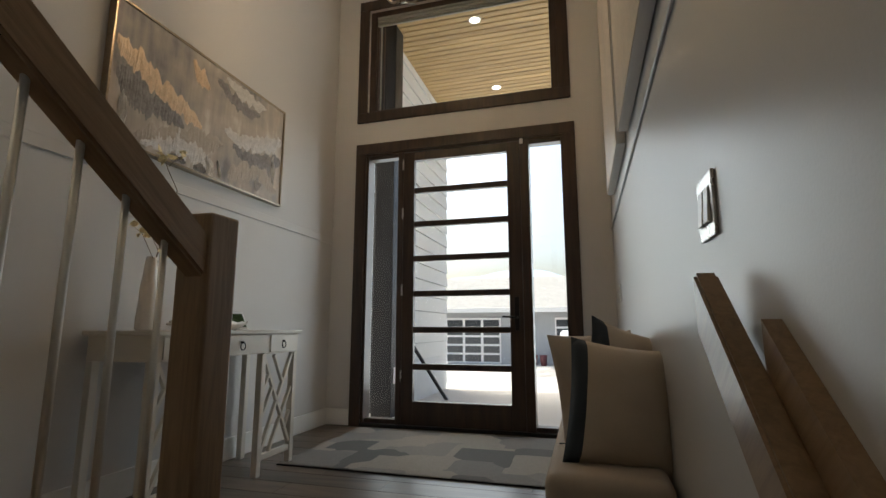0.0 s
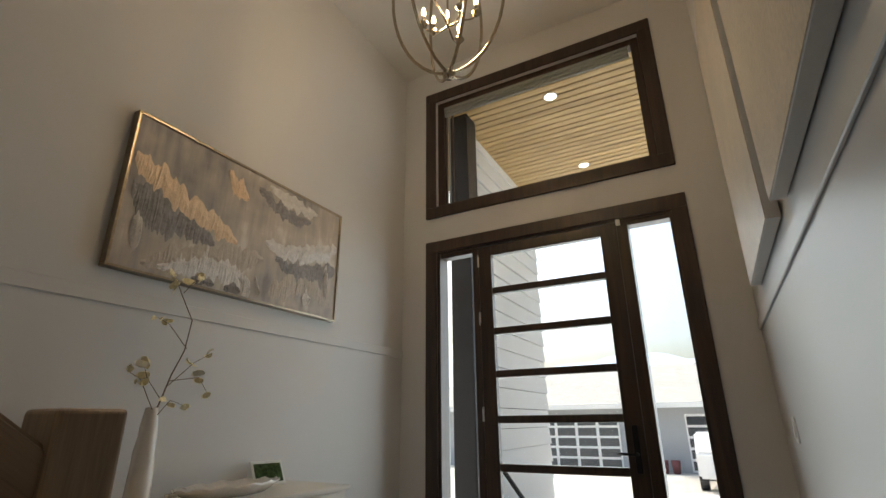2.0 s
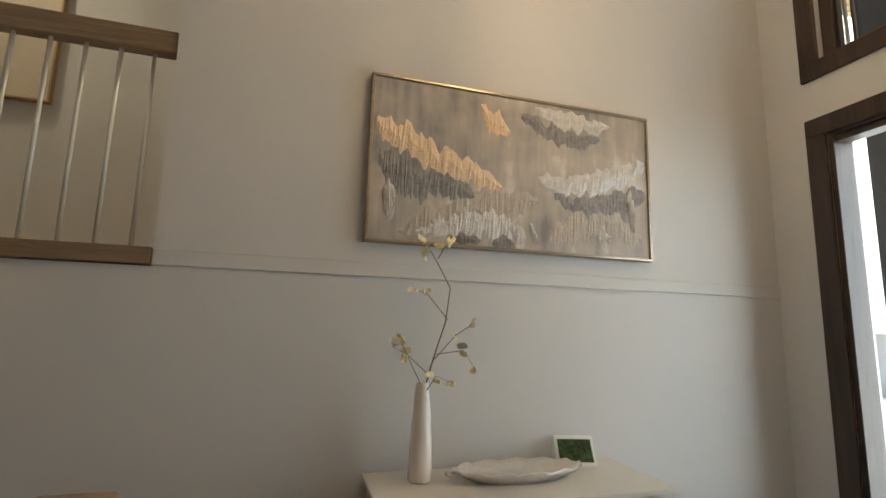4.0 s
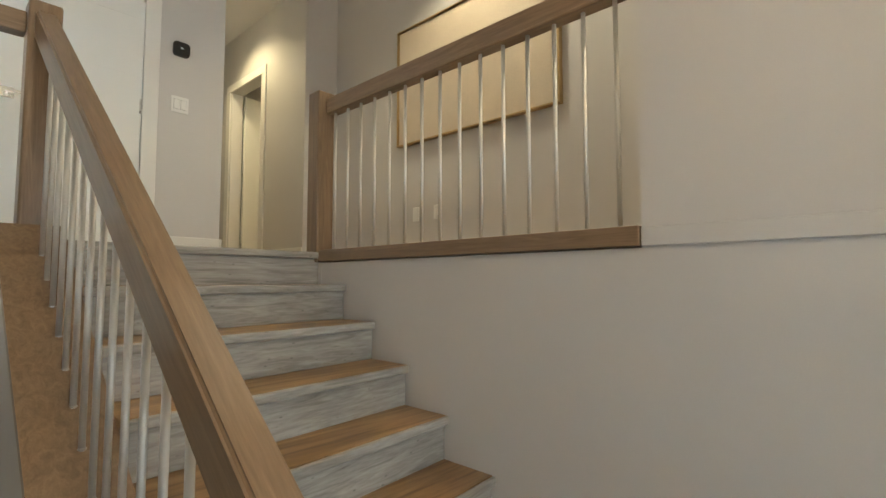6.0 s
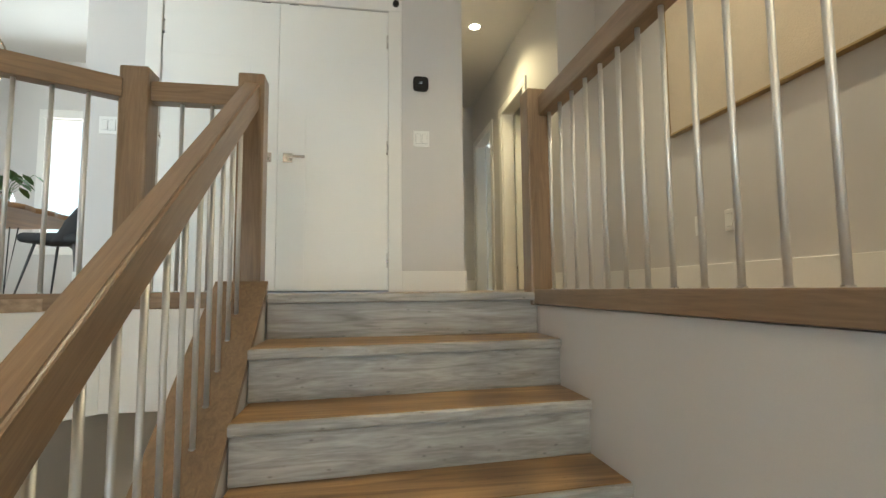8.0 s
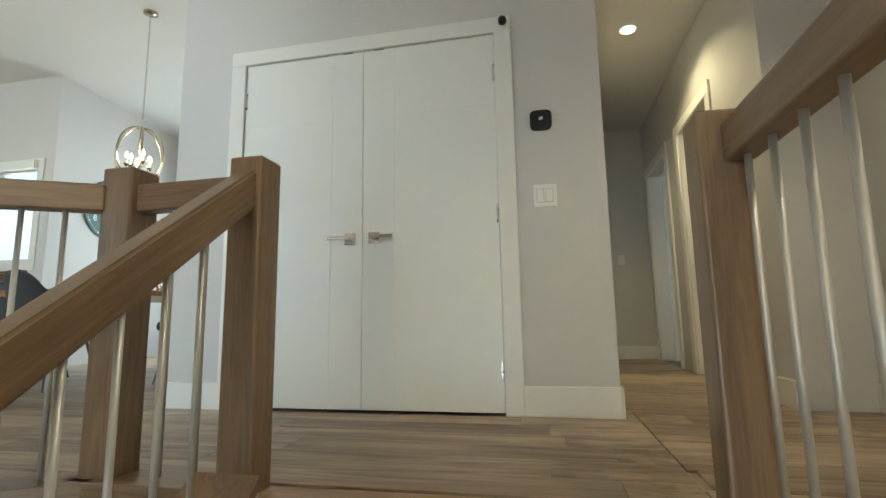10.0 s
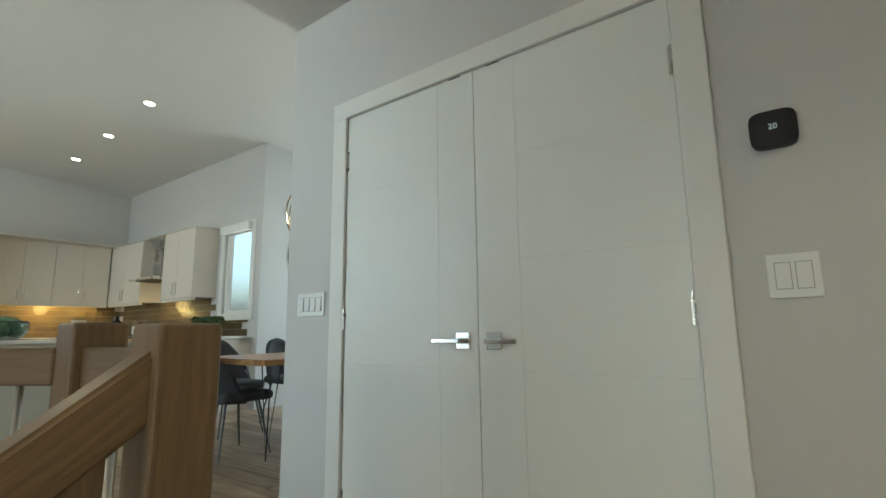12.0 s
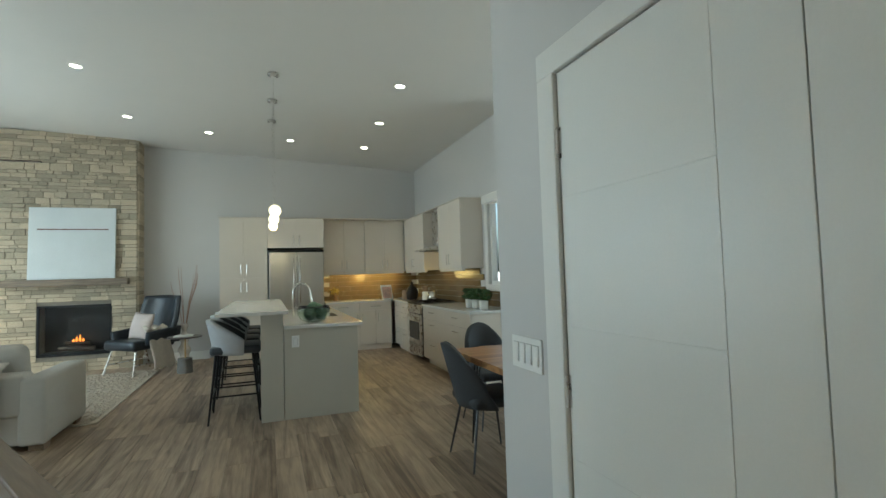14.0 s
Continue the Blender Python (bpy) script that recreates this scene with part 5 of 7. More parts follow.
upper_right("cream upper cabinet beside the window", 7.15, 8.1, 2)
upper_right("cream upper cabinet in the corner", 8.88, 10.14, 2)
structure(block("trim_crown", 7.14, 10.5, -8.2, -7.84, 2.46, 2.475, CABINET), "thin cream crown board", "trim")
structure(block("trim_crown", 9.84, 10.5, -7.84, -4.49, 2.46, 2.475, CABINET), "thin cream crown board", "trim")

hoodt = thing("range_hood", "stainless chimney hood above the range", "range hood")
part("chimney", box(bmesh.new(), 8.36, 8.62, -8.19, -7.93, 1.88, 2.46, 0.002), STEEL, hoodt)
part("canopy", prism(bmesh.new(), [(-8.19, 1.78), (-7.68, 1.78), (-7.68, 1.80), (-7.9, 1.86), (-8.19, 1.9)], 0, 8.12, 8.87), STEEL, hoodt)
part("filter", box(bmesh.new(), 8.2, 8.8, -8.1, -7.75, 1.774, 1.78), BLACK, hoodt)

rn = thing("kitchen_range", "stainless gas range with black grates", "range")
part("body", box(bmesh.new(), 8.115, 8.865, -8.18, -7.56, 0.08, 0.90, 0.004), BLACK, rn)
dd = part("oven_door", box(bmesh.new(), 8.13, 8.85, -7.56, -7.53, 0.26, 0.74, 0.006, 2), STEEL, rn)
part("oven_glass", box(bmesh.new(), 8.22, 8.76, -7.53, -7.526, 0.34, 0.62), BLACK_PLASTIC, dd)
pull(dd, (8.49, -7.53, 0.70, PY), 0.62, (1, 0, 0))
part("drawer", box(bmesh.new(), 8.13, 8.85, -7.56, -7.53, 0.09, 0.25, 0.006, 2), STEEL, rn)
part("control_panel", prism(bmesh.new(), [(-7.56, 0.75), (-7.52, 0.76), (-7.545, 0.90), (-7.56, 0.90)], 0, 8.12, 8.86), STEEL, rn)
for k in range(5):
    part("knob", rod(bmesh.new(), (8.2 + k * 0.145, -7.535, 0.83), (8.2 + k * 0.145, -7.50, 0.825), 0.02), STEEL, rn)
part("cooktop", box(bmesh.new(), 8.11, 8.87, -8.18, -7.54, 0.90, 0.925, 0.004), BLACK, rn)
for k in range(3):
    gb = bmesh.new()
    for j in range(4):
        rod(gb, (8.14 + k * 0.245, -8.12 + j * 0.17, 0.945), (8.35 + k * 0.245, -8.12 + j * 0.17, 0.945), 0.007, seg=6)
    for j in range(2):
        rod(gb, (8.17 + k * 0.245 + j * 0.15, -8.13, 0.94), (8.17 + k * 0.245 + j * 0.15, -7.6, 0.94), 0.007, seg=6)
        rod(gb, (8.17 + k * 0.245 + j * 0.15, -8.1, 0.92), (8.17 + k * 0.245 + j * 0.15, -8.1, 0.94), 0.006, seg=6)
    part("grate", gb, BLACK, rn)

fr = thing("refrigerator", "stainless french door refrigerator", "refrigerator")
part("body", box(bmesh.new(), 9.88, 10.48, -6.24, -5.285, 0.02, 1.89, 0.004), BLACK, fr)
part("top_trim", box(bmesh.new(), 9.835, 9.88, -6.24, -5.285, 1.855, 1.89, 0.002), BLACK, fr)
for ya, yb, hs in ((-6.23, -5.766, 1), (-5.76, -5.295, -1)):
    d = part("door", box(bmesh.new(), 9.80, 9.875, ya, yb, 0.72, 1.85, 0.012, 3), FRIDGE, fr)
    hy = yb - 0.05 if hs > 0 else ya + 0.05
    hb = tube(bmesh.new(), [(9.80, hy, 0.95), (9.755, hy, 0.98), (9.75, hy, 1.35), (9.755, hy, 1.70), (9.80, hy, 1.73)], 0.011, 8)
    part("handle", hb, CHROME, d, smooth=True)
d = part("freezer_drawer", box(bmesh.new(), 9.80, 9.875, -6.23, -5.295, 0.06, 0.715, 0.012, 3), FRIDGE, fr)
pull(d, (9.80, -5.76, 0.64, NX), 0.7, (0, 1, 0))

# island
IS = shader("greige_panel", (0.53, 0.50, 0.43), 0.4, var=0.015, scale=2)
il = thing("kitchen_island", "greige kitchen island with a raised bar wall", "island")
part("body", box(bmesh.new(), 5.90, 8.35, -6.13, -5.42, 0.0, 0.885, 0.002), IS, il)
part("end_panel", box(bmesh.new(), 5.86, 5.90, -6.14, -5.41, 0.0, 0.885, 0.002), IS, il)
part("bar_wall", box(bmesh.new(), 5.855, 8.40, -5.405, -5.195, 0.0, 1.045, 0.002), IS, il)
c = thing("countertop", "white polished quartz top of the island", "countertop")
part("slab", box(bmesh.new(), 5.83, 8.40, -6.19, -5.41, 0.887, 0.92, 0.004, 2), QUARTZ, c)
c = thing("bar_counter", "white polished quartz bar top on the raised wall", "countertop")
part("slab", box(bmesh.new(), 5.70, 8.45, -5.45, -4.80, 1.047, 1.08, 0.004, 2), QUARTZ, c)
sk = thing("island_sink", "dark undermount sink in the island", "sink")
part("basin", box(bmesh.new(), 6.75, 7.3, -6.06, -5.66, 0.9205, 0.922), BLACK_PLASTIC, sk)
fc = thing("kitchen_faucet", "tall chrome gooseneck faucet", "faucet", place=(7.0, -5.56, 0.92))
part("spout", tube(bmesh.new(), [(0, 0, 0), (0, 0, 0.3)] + [(0, -0.1 + 0.1 * math.cos(a), 0.3 + 0.1 * math.sin(a)) for a in [k * math.pi / 10 for k in range(1, 10)]] + [(0, -0.205, 0.27), (0, -0.22, 0.2)], 0.012, 10), CHROME, fc, smooth=True)
part("spray_head", rod(bmesh.new(), (0, -0.205, 0.26), (0, -0.222, 0.17), 0.016), CHROME, fc)
part("soap_dispenser", tube(bmesh.new(), [(0.0, -0.0, 0.0), (0.14, 0, 0.0), (0.14, 0, 0.09), (0.14, -0.03, 0.12), (0.14, -0.07, 0.10)], 0.008, 8), CHROME, fc, smooth=True)
op = plate("outlet", "white outlet on the island end", (5.86, -5.52, 0.76), 0.072, 0.115, "-x", 1)

GREEN = shader("green_leaf", (0.05, 0.11, 0.03), 0.55, var=0.5, scale=30, fine=90)
GREEN2 = shader("pale_green_ball", (0.10, 0.17, 0.09), 0.8, var=0.5, scale=40, fine=120, bump=0.9)
bw = thing("glass_bowl", "round clear glass bowl of green moss balls", "bowl", place=(6.1, -5.72, 0.92))
part("bowl", lathe(bmesh.new(), [(0.05, 0.0), (0.12, 0.02), (0.165, 0.07), (0.175, 0.13), (0.16, 0.17), (0.157, 0.17), (0.17, 0.13), (0.16, 0.07), (0.115, 0.025), (0.04, 0.006)], 28), glass("green_tinted_glass", (0.75, 0.85, 0.8)), bw, smooth=True)
for x, y, z, r in ((0.06, 0.03, 0.1, 0.07), (-0.06, 0.04, 0.09, 0.065), (0.0, -0.07, 0.09, 0.07), (0.0, 0.0, 0.15, 0.065), (0.07, -0.06, 0.14, 0.05), (-0.07, -0.04, 0.14, 0.055)):
    bm = bmesh.new()
    bmesh.ops.create_icosphere(bm, subdivisions=3, radius=r)
    for v in bm.verts:
        v.co *= 1 + 0.10 * noise.noise(v.co * 60)
    bmesh.ops.translate(bm, vec=(x, y, z), verts=bm.verts)
    part("moss_ball", bm, GREEN2, bw)


def herb_pot(x, y):
    h = thing("potted_herb", "small leafy green plant in a white pot", "plant", "potted herbs", (x, y, 0.92))
    part("pot", lathe(bmesh.new(), [(0.048, 0), (0.055, 0.005), (0.062, 0.11), (0.055, 0.11), (0.05, 0.09), (0.0, 0.09)], 20), PLATE, h, smooth=True)
    rnd = random.Random(int(x * 100))
    bm = bmesh.new()
    for k in range(170):
        a, rr, zz = rnd.uniform(0, 6.28), 0.11 * rnd.random() ** 0.5, 0.12 + 0.13 * rnd.random()
        rr *= 1 - 0.5 * abs(zz - 0.18) / 0.08 * 0.5
        c = Vector((rr * math.cos(a), rr * math.sin(a), zz))
        m = Matrix.Translation(c) @ Euler([rnd.uniform(-1, 1), rnd.uniform(-1, 1), rnd.uniform(0, 6)]).to_matrix().to_4x4()
        s = 0.016 + 0.012 * rnd.random()
        bm.faces.new([bm.verts.new(m @ Vector(p)) for p in ((0, -s, 0), (s * 0.7, 0, 0.004), (0, s, 0), (-s * 0.7, 0, 0.004))])
    part("foliage", bm, GREEN, h)


for x in (6.45, 6.68, 6.9):
    herb_pot(x, -7.86)
kt = thing("kettle", "shiny steel kettle on the range", "kettle", place=(8.3, -7.8, 0.955))
part("body", lathe(bmesh.new(), [(0.07, 0), (0.09, 0.02), (0.085, 0.08), (0.05, 0.14), (0.03, 0.155), (0.0, 0.16)], 24), CHROME, kt, smooth=True)
part("handle", tube(bmesh.new(), [(0, -0.07, 0.11), (0, -0.06, 0.2), (0, 0, 0.235), (0, 0.06, 0.2), (0, 0.07, 0.11)], 0.008, 8), CHROME, kt, smooth=True)
cr = thing("utensil_crock", "white crock with wooden utensils", "crock", place=(8.98, -7.9, 0.92))
part("crock", lathe(bmesh.new(), [(0.055, 0), (0.06, 0.01), (0.06, 0.16), (0.053, 0.16), (0.05, 0.02)], 20), PLATE, cr, smooth=True)
for k in range(3):
    part("utensil", rod(bmesh.new(), (0, 0, 0.03), (0.05 * (k - 1), 0.02 * k, 0.26), 0.012, 0.02), OAK_Z, cr)
jg = thing("black_jug", "matt black bottle shaped jug", "jug", place=(9.5, -7.8, 0.92))
part("body", lathe(bmesh.new(), [(0.08, 0), (0.11, 0.03), (0.115, 0.15), (0.08, 0.23), (0.025, 0.28), (0.025, 0.33), (0.0, 0.33)], 24), BLACK, jg, smooth=True)
ck = thing("cookbook_stand", "white printed cookbook standing open on the counter", "book", place=(9.95, -7.45, 0.92))
ck.rotation_euler = (0, radians(14), radians(20))
part("page", box(bmesh.new(), 0, 0.02, -0.12, 0.12, 0, 0.29, 0.002), PLATE, ck)
part("print", box(bmesh.new(), -0.001, 0, -0.10, 0.10, 0.03, 0.25), shader("recipe_print", (0.6, 0.42, 0.36), 0.6, var=0.6, scale=16, fine=60), ck)
bd = thing("wooden_canister", "wooden canister on the counter", "canister", place=(9.75, -7.75, 0.92))
part("body", rod(bmesh.new(), (0, 0, 0), (0, 0, 0.17), 0.07, seg=20), OAK_Z, bd)
vf = thing("yellow_flower_vase", "glass vase with small yellow flowers", "vase", place=(10.3, -6.5, 0.92))
part("jar", rod(bmesh.new(), (0, 0, 0), (0, 0, 0.12), 0.05, seg=18), OAK_Z, vf)
bm = bmesh.new()
rnd = random.Random(7)
for k in range(90):
    c = Vector((rnd.gauss(0, 0.05), rnd.gauss(0, 0.05), 0.19 + rnd.gauss(0, 0.04)))
    m = Matrix.Translation(c) @ Euler([rnd.uniform(0, 6) for _ in range(3)]).to_matrix().to_4x4()
    bm.faces.new([bm.verts.new(m @ Vector(p)) for p in ((0, -0.018, 0), (0.012, 0, 0.004), (0, 0.018, 0), (-0.012, 0, 0.004))])
part("flowers", bm, shader("yellow_flower", (0.42, 0.33, 0.05), 0.6, var=0.3, scale=60), vf)

# pendants
for x, zg in ((6.40, 2.14), (7.27, 2.15), (8.13, 2.145)):
    y = -5.35
    zc = ceil_z(y)
    p = thing("pendant_lamp", "small glass globe pendant on a thin cord, lit", "pendant lamp", "pendants over the island", (x, y, zc))
    part("canopy", lathe(bmesh.new(), [(0.0, -0.03), (0.06, -0.028), (0.062, -0.003), (0.0, 0.0)], 20), STEEL, p, smooth=True)
    part("cord", rod(bmesh.new(), (0, 0, -0.02), (0, 0, zg - zc + 0.07), 0.0015, seg=6), STEEL, p)
    part("socket", rod(bmesh.new(), (0, 0, zg - zc + 0.05), (0, 0, zg - zc + 0.085), 0.018), STEEL, p)
    bm = bmesh.new()
    bmesh.ops.create_uvsphere(bm, u_segments=20, v_segments=12, radius=0.065)
    bmesh.ops.translate(bm, vec=(0, 0, zg - zc), verts=bm.verts)
    part("globe", bm, glow("globe_glow", (1.0, 0.82, 0.56), 1.3), p, "frosted glowing glass globe", smooth=True)
    bulb_light((x, y, zg - 0.12), 3.0, (1.0, 0.76, 0.48), 0.05)

# ---- living room ----
STONE = shader("ledge_stone", (0.50, 0.43, 0.32), 0.88, var=0.3, scale=11, fine=60, bump=1.0, per_piece=0.7)
MORTAR = shader("stone_mortar", (0.22, 0.195, 0.16), 0.95, var=0.2, scale=20)
fp = structure(new("wall_fireplace"), "chimney breast clad in stacked tan ledge stone", "wall")
FX, FY0, FY1, FZ = 10.14, -3.22, -1.36, 3.86
fb0, fb1, fz0, fz1 = -2.86, -1.86, 0.26, 1.06
cb = bmesh.new()
for a in ((FY0, fb0, 0, FZ), (fb1, FY1, 0, FZ), (fb0, fb1, 0, fz0), (fb0, fb1, fz1, FZ)):
    box(cb, FX, 10.5, *a)
part("core", cb, MORTAR, fp)
rnd = random.Random(12)
stone_meshes = []
for k in range(6):
    bm = box(bmesh.new(), -0.5, 0.5, -0.5, 0.5, -0.5, 0.5)
    bmesh.ops.subdivide_edges(bm, edges=[e for e in bm.edges], cuts=1)
    for v in bm.verts:
        v.co += Vector((rnd.uniform(-0.09, 0.09) if v.co.x < 0 else 0, rnd.uniform(-0.025, 0.025), rnd.uniform(-0.05, 0.05)))
    me = bpy.data.meshes.new("stone")
    bm.to_mesh(me)
    bm.free()
    me.materials.append(STONE)
    stone_meshes.append(me)


def stone(y, z, w, h, x=FX, deep=0.05, turn=0.0):
    o = new("stone", rnd.choice(stone_meshes))
    o.parent = fp
    o.matrix_local = Matrix.Translation((x + 0.01, y + w / 2, z + h / 2)) @ Matrix.Rotation(turn, 4, "Z") @ Matrix.Diagonal((deep * rnd.uniform(0.7, 1.6), w - 0.009, h - 0.009, 1))


z = 0.0
while z < FZ - 0.05:
    h = min(rnd.choice((0.05, 0.06, 0.07, 0.08, 0.1, 0.13)), FZ - z)
    y = FY0
    while y < FY1 - 0.03:
        w = min(rnd.uniform(0.09, 0.27), FY1 - y)
        if FY1 - y - w < 0.08:
            w = FY1 - y
        inside = z + h > fz0 + 0.02 and z < fz1 - 0.02
        if inside and y < fb1 and y + w > fb0:
            if y < fb0 - 0.05:
                w = fb0 - y
            elif y >= fb0 - 0.05:
                y = fb1
                continue
        parts_ = [(z, h)] if h < 0.12 or rnd.random() < 0.5 else [(z, h * 0.5), (z + h * 0.5, h * 0.5)]
        for zz, hh in parts_:
            stone(y, zz, w, hh)
        y += w
    o = new("stone", rnd.choice(stone_meshes))
    o.parent = fp
    o.matrix_local = Matrix.Translation((10.32, FY0 - 0.008, z + h / 2)) @ Matrix.Rotation(math.pi / 2, 4, "Z") @ Matrix.Diagonal((0.04, 0.35, h - 0.006, 1))
    z += h
fx = thing("fireplace", "black gas fireplace insert with small flames behind glass", "fireplace")
cb = bmesh.new()
for a in ((fb0, fb0 + 0.03, fz0, fz1), (fb1 - 0.03, fb1, fz0, fz1), (fb0, fb1, fz1 - 0.03, fz1), (fb0, fb1, fz0, fz0 + 0.05)):
    box(cb, FX - 0.02, FX + 0.02, *a)
part("surround", cb, BLACK, fx)
part("firebox", box(bmesh.new(), FX + 0.3, FX + 0.32, fb0, fb1, fz0, fz1), BLACK, fx)
part("hearth", box(bmesh.new(), FX + 0.02, FX + 0.3, fb0, fb1, fz0, fz0 + 0.04), BLACK, fx)
g = part("glass", box(bmesh.new(), FX - 0.004, FX, fb0 + 0.03, fb1 - 0.03, fz0 + 0.05, fz1 - 0.03), PANE, fx)
lgm = wood("charred_log", (0.02, 0.015, 0.012), (0.08, 0.05, 0.03), 1)
for k, (a, b) in enumerate((((0.12, -2.6, 0.34), (0.14, -2.1, 0.36)), ((0.2, -2.5, 0.42), (0.1, -2.2, 0.44)))):
    part("log", rod(bmesh.new(), (FX + a[0], *a[1:]), (FX + b[0], *b[1:]), 0.045, 0.04, 10), lgm, fx)
FLAME = glow("flame", (1.0, 0.25, 0.03), 1.3)
for k in range(4):
    y = -2.44 + k * 0.045
    hgt = (0.06, 0.13, 0.10, 0.05)[k]
    part("flame", lathe(bmesh.new(), [(0.004, 0), (0.016, hgt * 0.25), (0.012, hgt * 0.5), (0.006, hgt * 0.8), (0.001, hgt)], 10, (FX + 0.12, y, 0.46), wob=0.2), FLAME, fx, smooth=True)
mt = thing("mantel_beam", "rough grey brown timber mantel beam", "mantel")
bm = box(bmesh.new(), FX - 0.17, FX - 0.02, -3.12, -1.38, 1.37, 1.475, 0.008, 2)
part("beam", bm, wood("weathered_beam", (0.13, 0.10, 0.075), (0.30, 0.24, 0.18), 1, 0.75, 12, bump=0.5), mt)
wc = thing("mantel_canvas", "pale blue white canvas with a thin dark horizon line", "painting", place=(FX - 0.10, -2.93, 1.477))
part("canvas", box(bmesh.new(), 0.0, 0.035, 0.0, 1.17, 0.0, 1.15, 0.003), shader("misty_canvas", (0.66, 0.69, 0.70), 0.6, var=0.06, scale=3, fine=60), wc)
bm = bmesh.new()
for k in range(24):
    box(bm, -0.003, 0, 0.1 + k * 0.04, 0.14 + k * 0.04, 0.788 + 0.005 * noise.noise((k * 0.7, 0, 0)), 0.805 + 0.008 * noise.noise((k * 0.9, 3, 0)))
part("horizon", bm, shader("umber_line", (0.16, 0.08, 0.06), 0.7, var=0.4, scale=30), wc)
wc.rotation_euler = (0, radians(2.5), 0)

LEATHER = shader("dark_blue_leather", (0.022, 0.028, 0.038), 0.32, var=0.2, scale=8, fine=200, bump=0.25)
SOFA = shader("oatmeal_weave", (0.50, 0.47, 0.42), 0.9, var=0.05, scale=14, fine=360, bump=0.4)
THROW = shader("cream_knit", (0.62, 0.57, 0.50), 0.95, var=0.1, scale=30, fine=200, bump=0.8)


def shell(bm, fn, nu, nv, thick):
    """A curved sheet with thickness from fn(u, v) -> point, u and v in 0..1."""
    g = [[Vector(fn(i / nu, j / nv)) for j in range(nv + 1)] for i in range(nu + 1)]
    front, back = [], []
    for i in range(nu + 1):
        fr_, bk_ = [], []
        for j in range(nv + 1):
            du = g[min(i + 1, nu)][j] - g[max(i - 1, 0)][j]
            dv = g[i][min(j + 1, nv)] - g[i][max(j - 1, 0)]
            n = du.cross(dv).normalized()
            fr_.append(bm.verts.new(g[i][j] + n * thick / 2)), bk_.append(bm.verts.new(g[i][j] - n * thick / 2))
        front.append(fr_), back.append(bk_)
    for i in range(nu):
        for j in range(nv):
            bm.faces.new((front[i][j], front[i + 1][j], front[i + 1][j + 1], front[i][j + 1]))
            bm.faces.new((back[i][j], back[i][j + 1], back[i + 1][j + 1], back[i + 1][j]))
    for i in range(nu):
        bm.faces.new((front[i][0], back[i][0], back[i + 1][0], front[i + 1][0])), bm.faces.new((front[i][nv], front[i + 1][nv], back[i + 1][nv], back[i][nv]))
    for j in range(nv):
        bm.faces.new((front[0][j], front[0][j + 1], back[0][j + 1], back[0][j])), bm.faces.new((front[nu][j], back[nu][j], back[nu][j + 1], front[nu][j + 1]))
    bmesh.ops.recalc_face_normals(bm, faces=bm.faces)
    return bm


# leather armchair, facing the camera's side of the room
ac = thing("armchair", "dark leather wing armchair with slim metal legs", "armchair", place=(9.5, -3.42, 0))
ac.rotation_euler = (0, 0, radians(140))
ac.scale = (1.12, 1.12, 1.12)
part("seat", box(bmesh.new(), -0.30, 0.34, -0.29, 0.29, 0.34, 0.47, 0.045, 4), LEATHER, ac, smooth=True)
part("backrest", shell(bmesh.new(), lambda u, v: (-0.30 - 0.16 * v + 0.14 * abs(2 * u - 1) ** 2.5, (u - 0.5) * (0.62 + 0.10 * math.sin(v * 3.0)), 0.42 + 0.62 * v), 14, 10, 0.07), LEATHER, ac, smooth=True)
for s in (-1, 1):
    part("armrest", shell(bmesh.new(), lambda u, v, s=s: (-0.32 + 0.5 * u, s * (0.31 + 0.03 * v), 0.40 + 0.22 * v - 0.05 * u * v), 6, 5, 0.06), LEATHER, ac, smooth=True)
    for x, tx in ((0.25, 0.34), (-0.22, -0.36)):
        part("leg", rod(bmesh.new(), (x, s * 0.22, 0.35), (tx, s * 0.28, 0.0), 0.012), STEEL, ac)
    part("stretcher", rod(bmesh.new(), (-0.3, s * 0.255, 0.15), (0.3, s * 0.255, 0.15), 0.008), STEEL, ac)
cushion("cushion", "pale blush cushion on the leather armchair", (9.46, -3.38, 0.51), (-14, 4, 228), 0.44, 0.42, 0.15, shader("blush_linen", (0.56, 0.48, 0.45), 0.9, var=0.06, scale=14, fine=300, bump=0.3))
tw_ = thing("throw_blanket", "cream knitted throw draped over the armchair arm", "blanket", place=(9.23, -3.75, 0.07))
tw_.rotation_euler = (0, 0, radians(-40))
part("cloth", shell(bmesh.new(), lambda u, v: (-0.16 + 0.34 * u + 0.02 * math.sin(v * 9), 0.10 - 0.03 * v + (0.16 * math.sin(math.pi * min(1, v * 2.2)) if v < 0.45 else 0.0) - 0.10 * v, 0.60 + 0.04 * math.sin(math.pi * min(1, v * 2.2)) - max(0, v - 0.3) * 0.82 + 0.02 * math.sin(u * 14)), 14, 16, 0.02), THROW, tw_, smooth=True)

